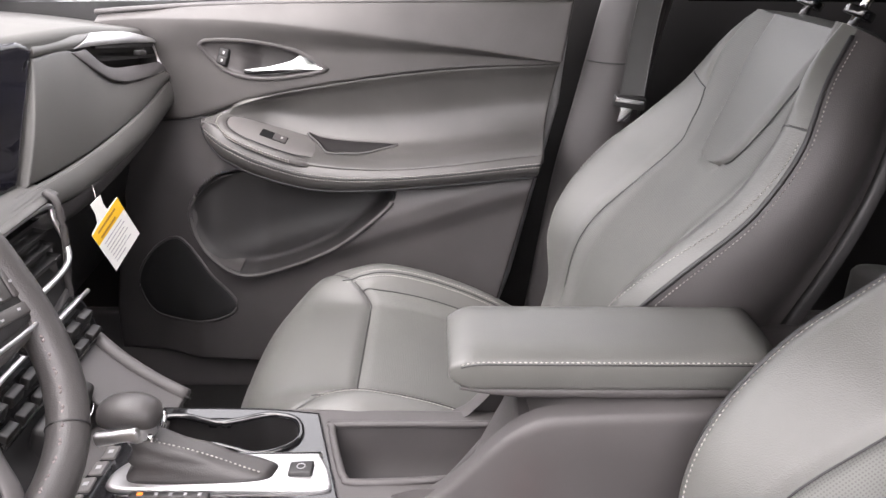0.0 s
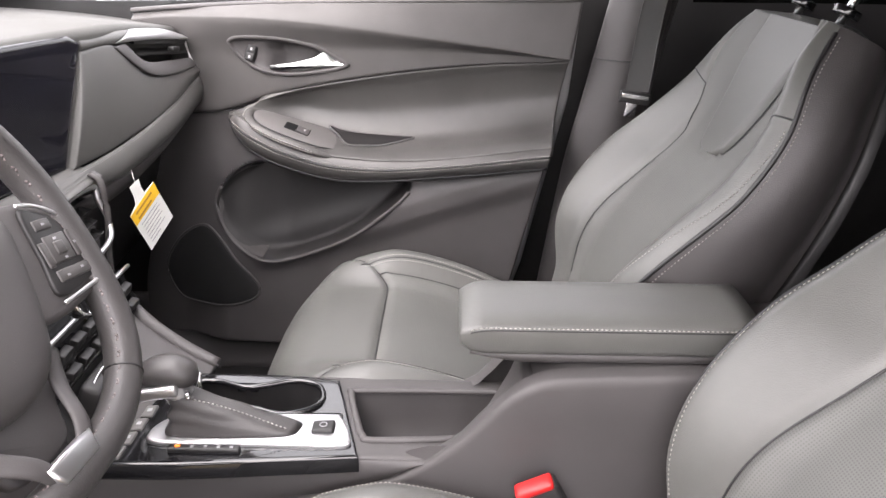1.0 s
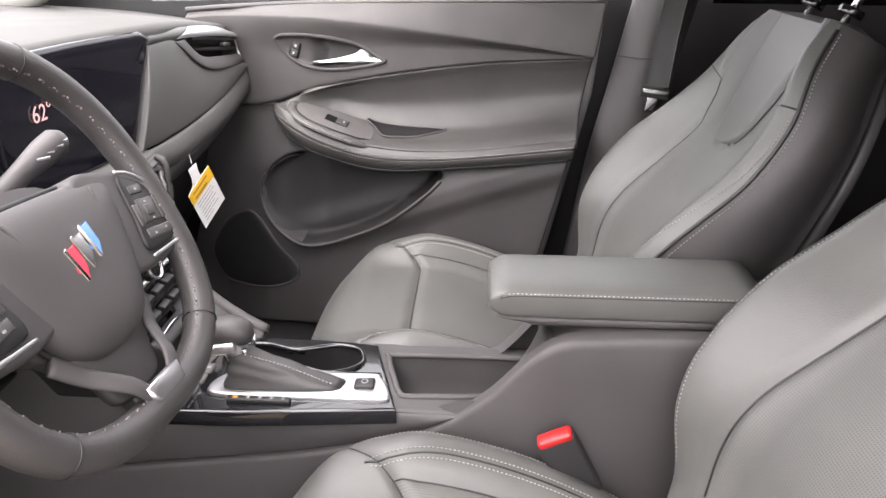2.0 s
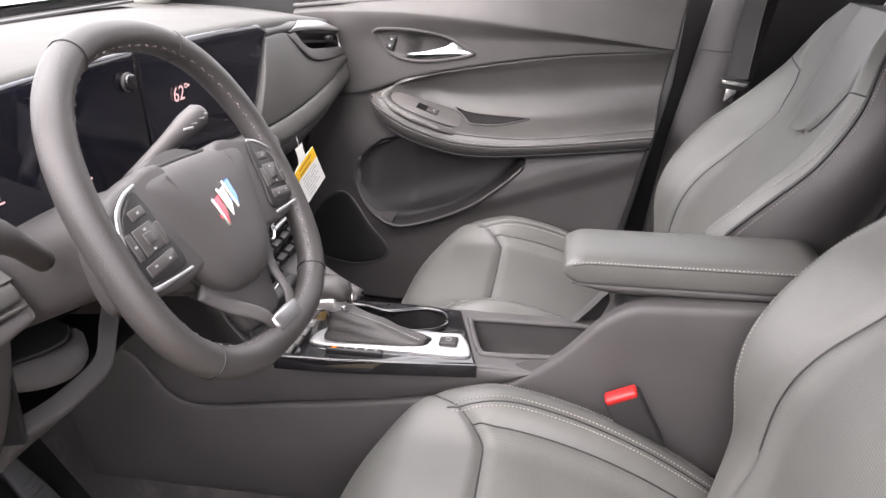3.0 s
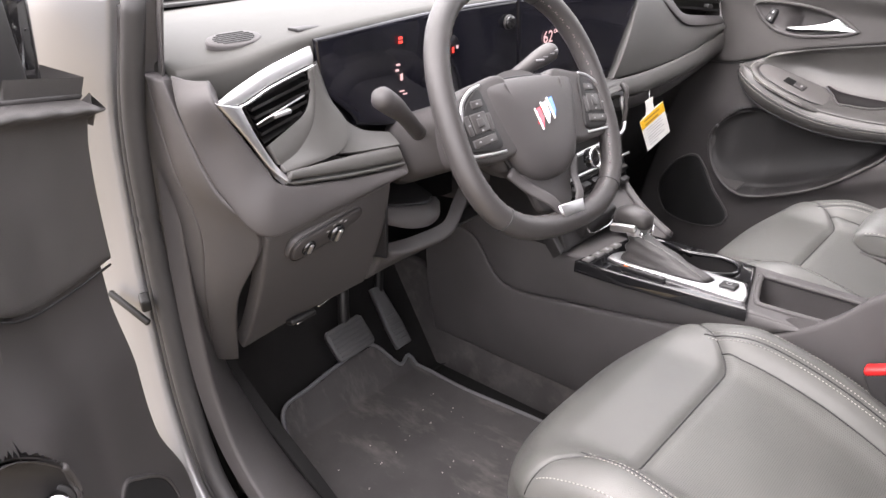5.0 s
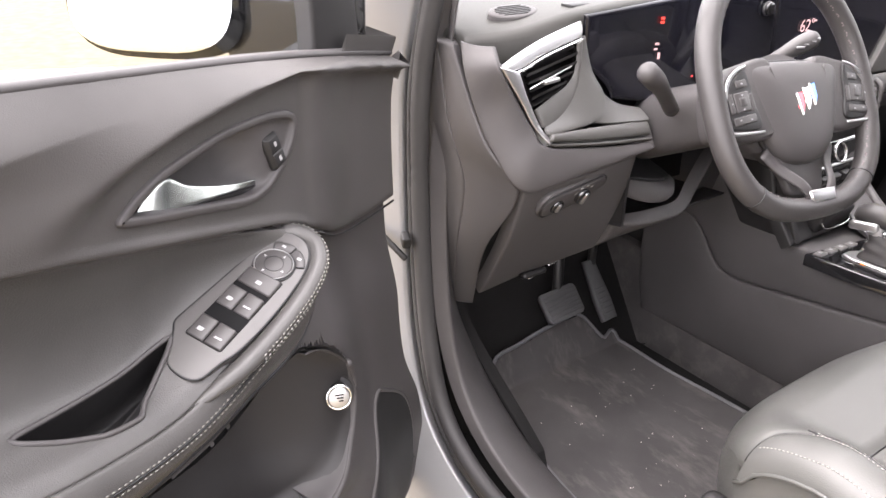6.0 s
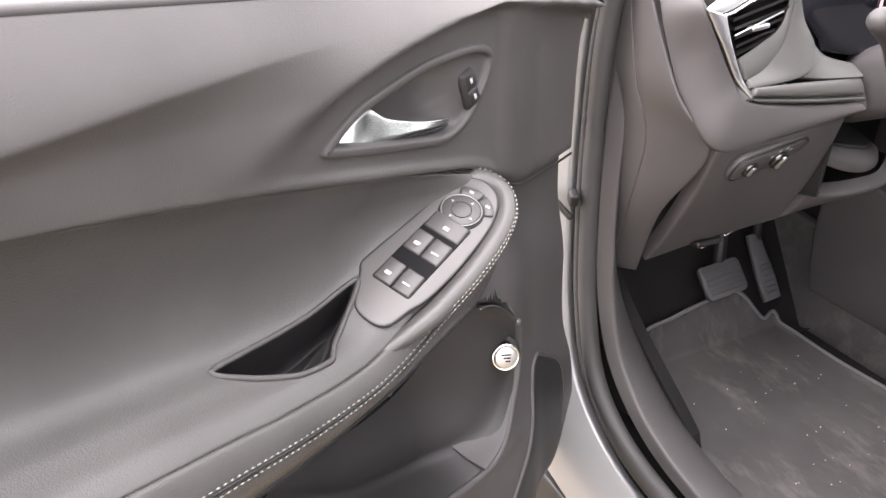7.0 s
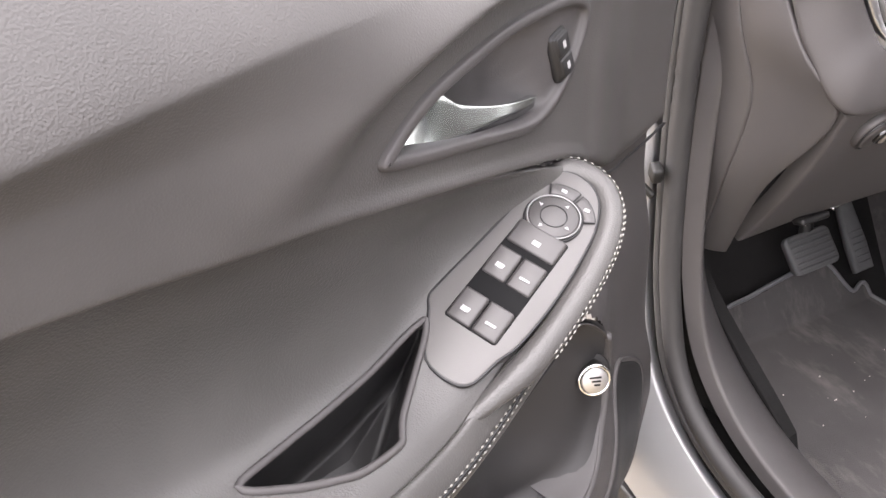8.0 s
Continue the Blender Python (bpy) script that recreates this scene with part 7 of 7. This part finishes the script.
def build_entry():
    """Painted pillar, door seal, kick panel and sill on the driver's side."""
    e = thing("door_frame", (-0.62, -0.82, 0.4), "silver painted door frame with black rubber seal and plastic sill", "door frame", kind="structure")
    seal = [(-0.585, -0.800, 1.24), (-0.612, -0.812, 1.10), (-0.618, -0.815, 0.95), (-0.612, -0.815, 0.78), (-0.596, -0.815, 0.65), (-0.555, -0.815, 0.535), (-0.47, -0.815, 0.468), (-0.33, -0.815, 0.440), (-0.10, -0.815, 0.432), (0.42, -0.815, 0.432)]
    inner = [(-0.57, -0.775, 1.24), (-0.585, -0.785, 1.10), (-0.590, -0.785, 0.95), (-0.585, -0.785, 0.78), (-0.568, -0.785, 0.66), (-0.525, -0.785, 0.56), (-0.44, -0.785, 0.492), (-0.31, -0.785, 0.462), (-0.10, -0.785, 0.452), (0.42, -0.785, 0.452)]
    jamb_a = [(-0.600, -0.822, 1.24), (-0.640, -0.826, 1.10), (-0.648, -0.828, 0.95), (-0.645, -0.828, 0.78), (-0.630, -0.828, 0.63), (-0.585, -0.828, 0.505), (-0.48, -0.828, 0.430), (-0.33, -0.828, 0.404), (-0.10, -0.828, 0.396), (0.42, -0.828, 0.396)]
    jamb_b = [(-0.74, -0.87, 1.24), (-0.80, -0.88, 1.10), (-0.83, -0.89, 0.95), (-0.83, -0.89, 0.78), (-0.80, -0.89, 0.60), (-0.72, -0.89, 0.42), (-0.55, -0.88, 0.330), (-0.33, -0.87, 0.30), (-0.10, -0.87, 0.29), (0.42, -0.87, 0.29)]
    pts = [curve(seal, k / 70) for k in range(71)]
    part("door_seal", tube(pts, 0.0145, 12), RUBBER, e, "black rubber door seal")
    part("seal_lip", tube([p + Vector((-0.016, -0.006, -0.010)) for p in pts], 0.007, 8), RUBBER, e)
    part("painted_jamb", panel(ruled(jamb_b, jamb_a, 0.010, (0.4, -0.8, 0.2)), 60, 8, 0.008, 0.006, 0.02), PAINT, e, "silver painted metal")
    kick_in = [(-0.60, -0.755, 1.24), (-0.62, -0.765, 1.10), (-0.66, -0.745, 0.95), (-0.70, -0.72, 0.78), (-0.70, -0.685, 0.62), (-0.62, -0.655, 0.480), (-0.48, -0.655, 0.405), (-0.31, -0.665, 0.390), (-0.10, -0.67, 0.386), (0.42, -0.67, 0.386)]
    part("kick_trim", panel(ruled(inner, kick_in, 0.022, (0.5, 0.0, 0.8)), 70, 12, 0.008, 0.006, 0.02), PLASTIC, e, "grained plastic sill and kick trim")
    part("footwell_side", panel(ruled([(-0.70, -0.70, 0.34), (-0.62, -0.665, 0.34), (-0.46, -0.66, 0.34)], [(-0.74, -0.72, 0.80), (-0.68, -0.69, 0.60), (-0.48, -0.66, 0.41)], 0.0), 12, 8, 0.006, 0.003, 0.02), CARPET_SHADED, e)
    part("sill_screw", disc(0.006, 0.004, pose(-0.43, -0.745, 0.458), 12, 0.001), CHROME, e)
    part("check_link", box(0.075, 0.008, 0.010, pose(-0.655, -0.850, 0.818, 0, 30, 18), 0.003), BLACK, e, "black door check link")
    part("link_bracket", box(0.022, 0.014, 0.022, pose(-0.624, -0.840, 0.834, 0, 18, -20), 0.004), BLACK, e)
    for z in (0.60, 1.02):
        part("hinge", box(0.06, 0.03, 0.05, pose(-0.74, -0.878, z, 0, 0, -40), 0.008), PAINT, e)
    part("fender", panel(quad((-1.2, -0.90, 0.35), (-0.80, -0.90, 0.35), (-0.80, -0.90, 1.10), (-1.2, -0.90, 1.02)), 8, 8, 0.01, 0.004, 0.02, flip=False), PAINT, e)
    part("lower_sill", panel(quad((-0.75, -0.89, 0.24), (0.6, -0.89, 0.24), (0.6, -0.88, 0.32), (-0.60, -0.88, 0.32)), 8, 4, 0.01, 0.004, 0.02), PLASTIC_DARK, e)


def build_rear_seat():
    r = thing("rear_seat", (1.25, 0.0, 0.6), "dark rear bench seat behind the front seats", "car seat")
    part("bench_cushion", panel(lambda a, b: Vector((0.95 + 0.50 * b, -0.62 + 1.24 * a, 0.70 - 0.06 * b + 0.02 * math.sin(3 * math.pi * a) ** 2)), 30, 12, 0.04, 0.03, 0.20, flip=True, skirt=(0, 0, -1)), LEATHER, r)
    part("bench_back", panel(lambda a, b: Vector((1.40 + 0.25 * b, -0.62 + 1.24 * a, 0.66 + 0.62 * b)), 30, 14, 0.04, 0.03, 0.12, flip=False, skirt=(1, 0, 0)), LEATHER, r)
    for y in (-0.36, 0.36):
        part("headrest", loft([[Vector((1.70 + 0.05 * math.cos(q) * math.sqrt(max(1 - (2 * t - 1) ** 4, 0.05)), y + 0.12 * math.sin(q) * math.sqrt(max(1 - (2 * t - 1) ** 4, 0.05)), 1.29 + 0.14 * t)) for q in [2 * math.pi * i / 24 for i in range(24)]] for t in [k / 8 for k in range(9)]]), LEATHER, r)


build_entry()
build_mat()
build_pedals()
build_buckle()
build_belt()
build_tag()
build_mirror()
build_rear_seat()
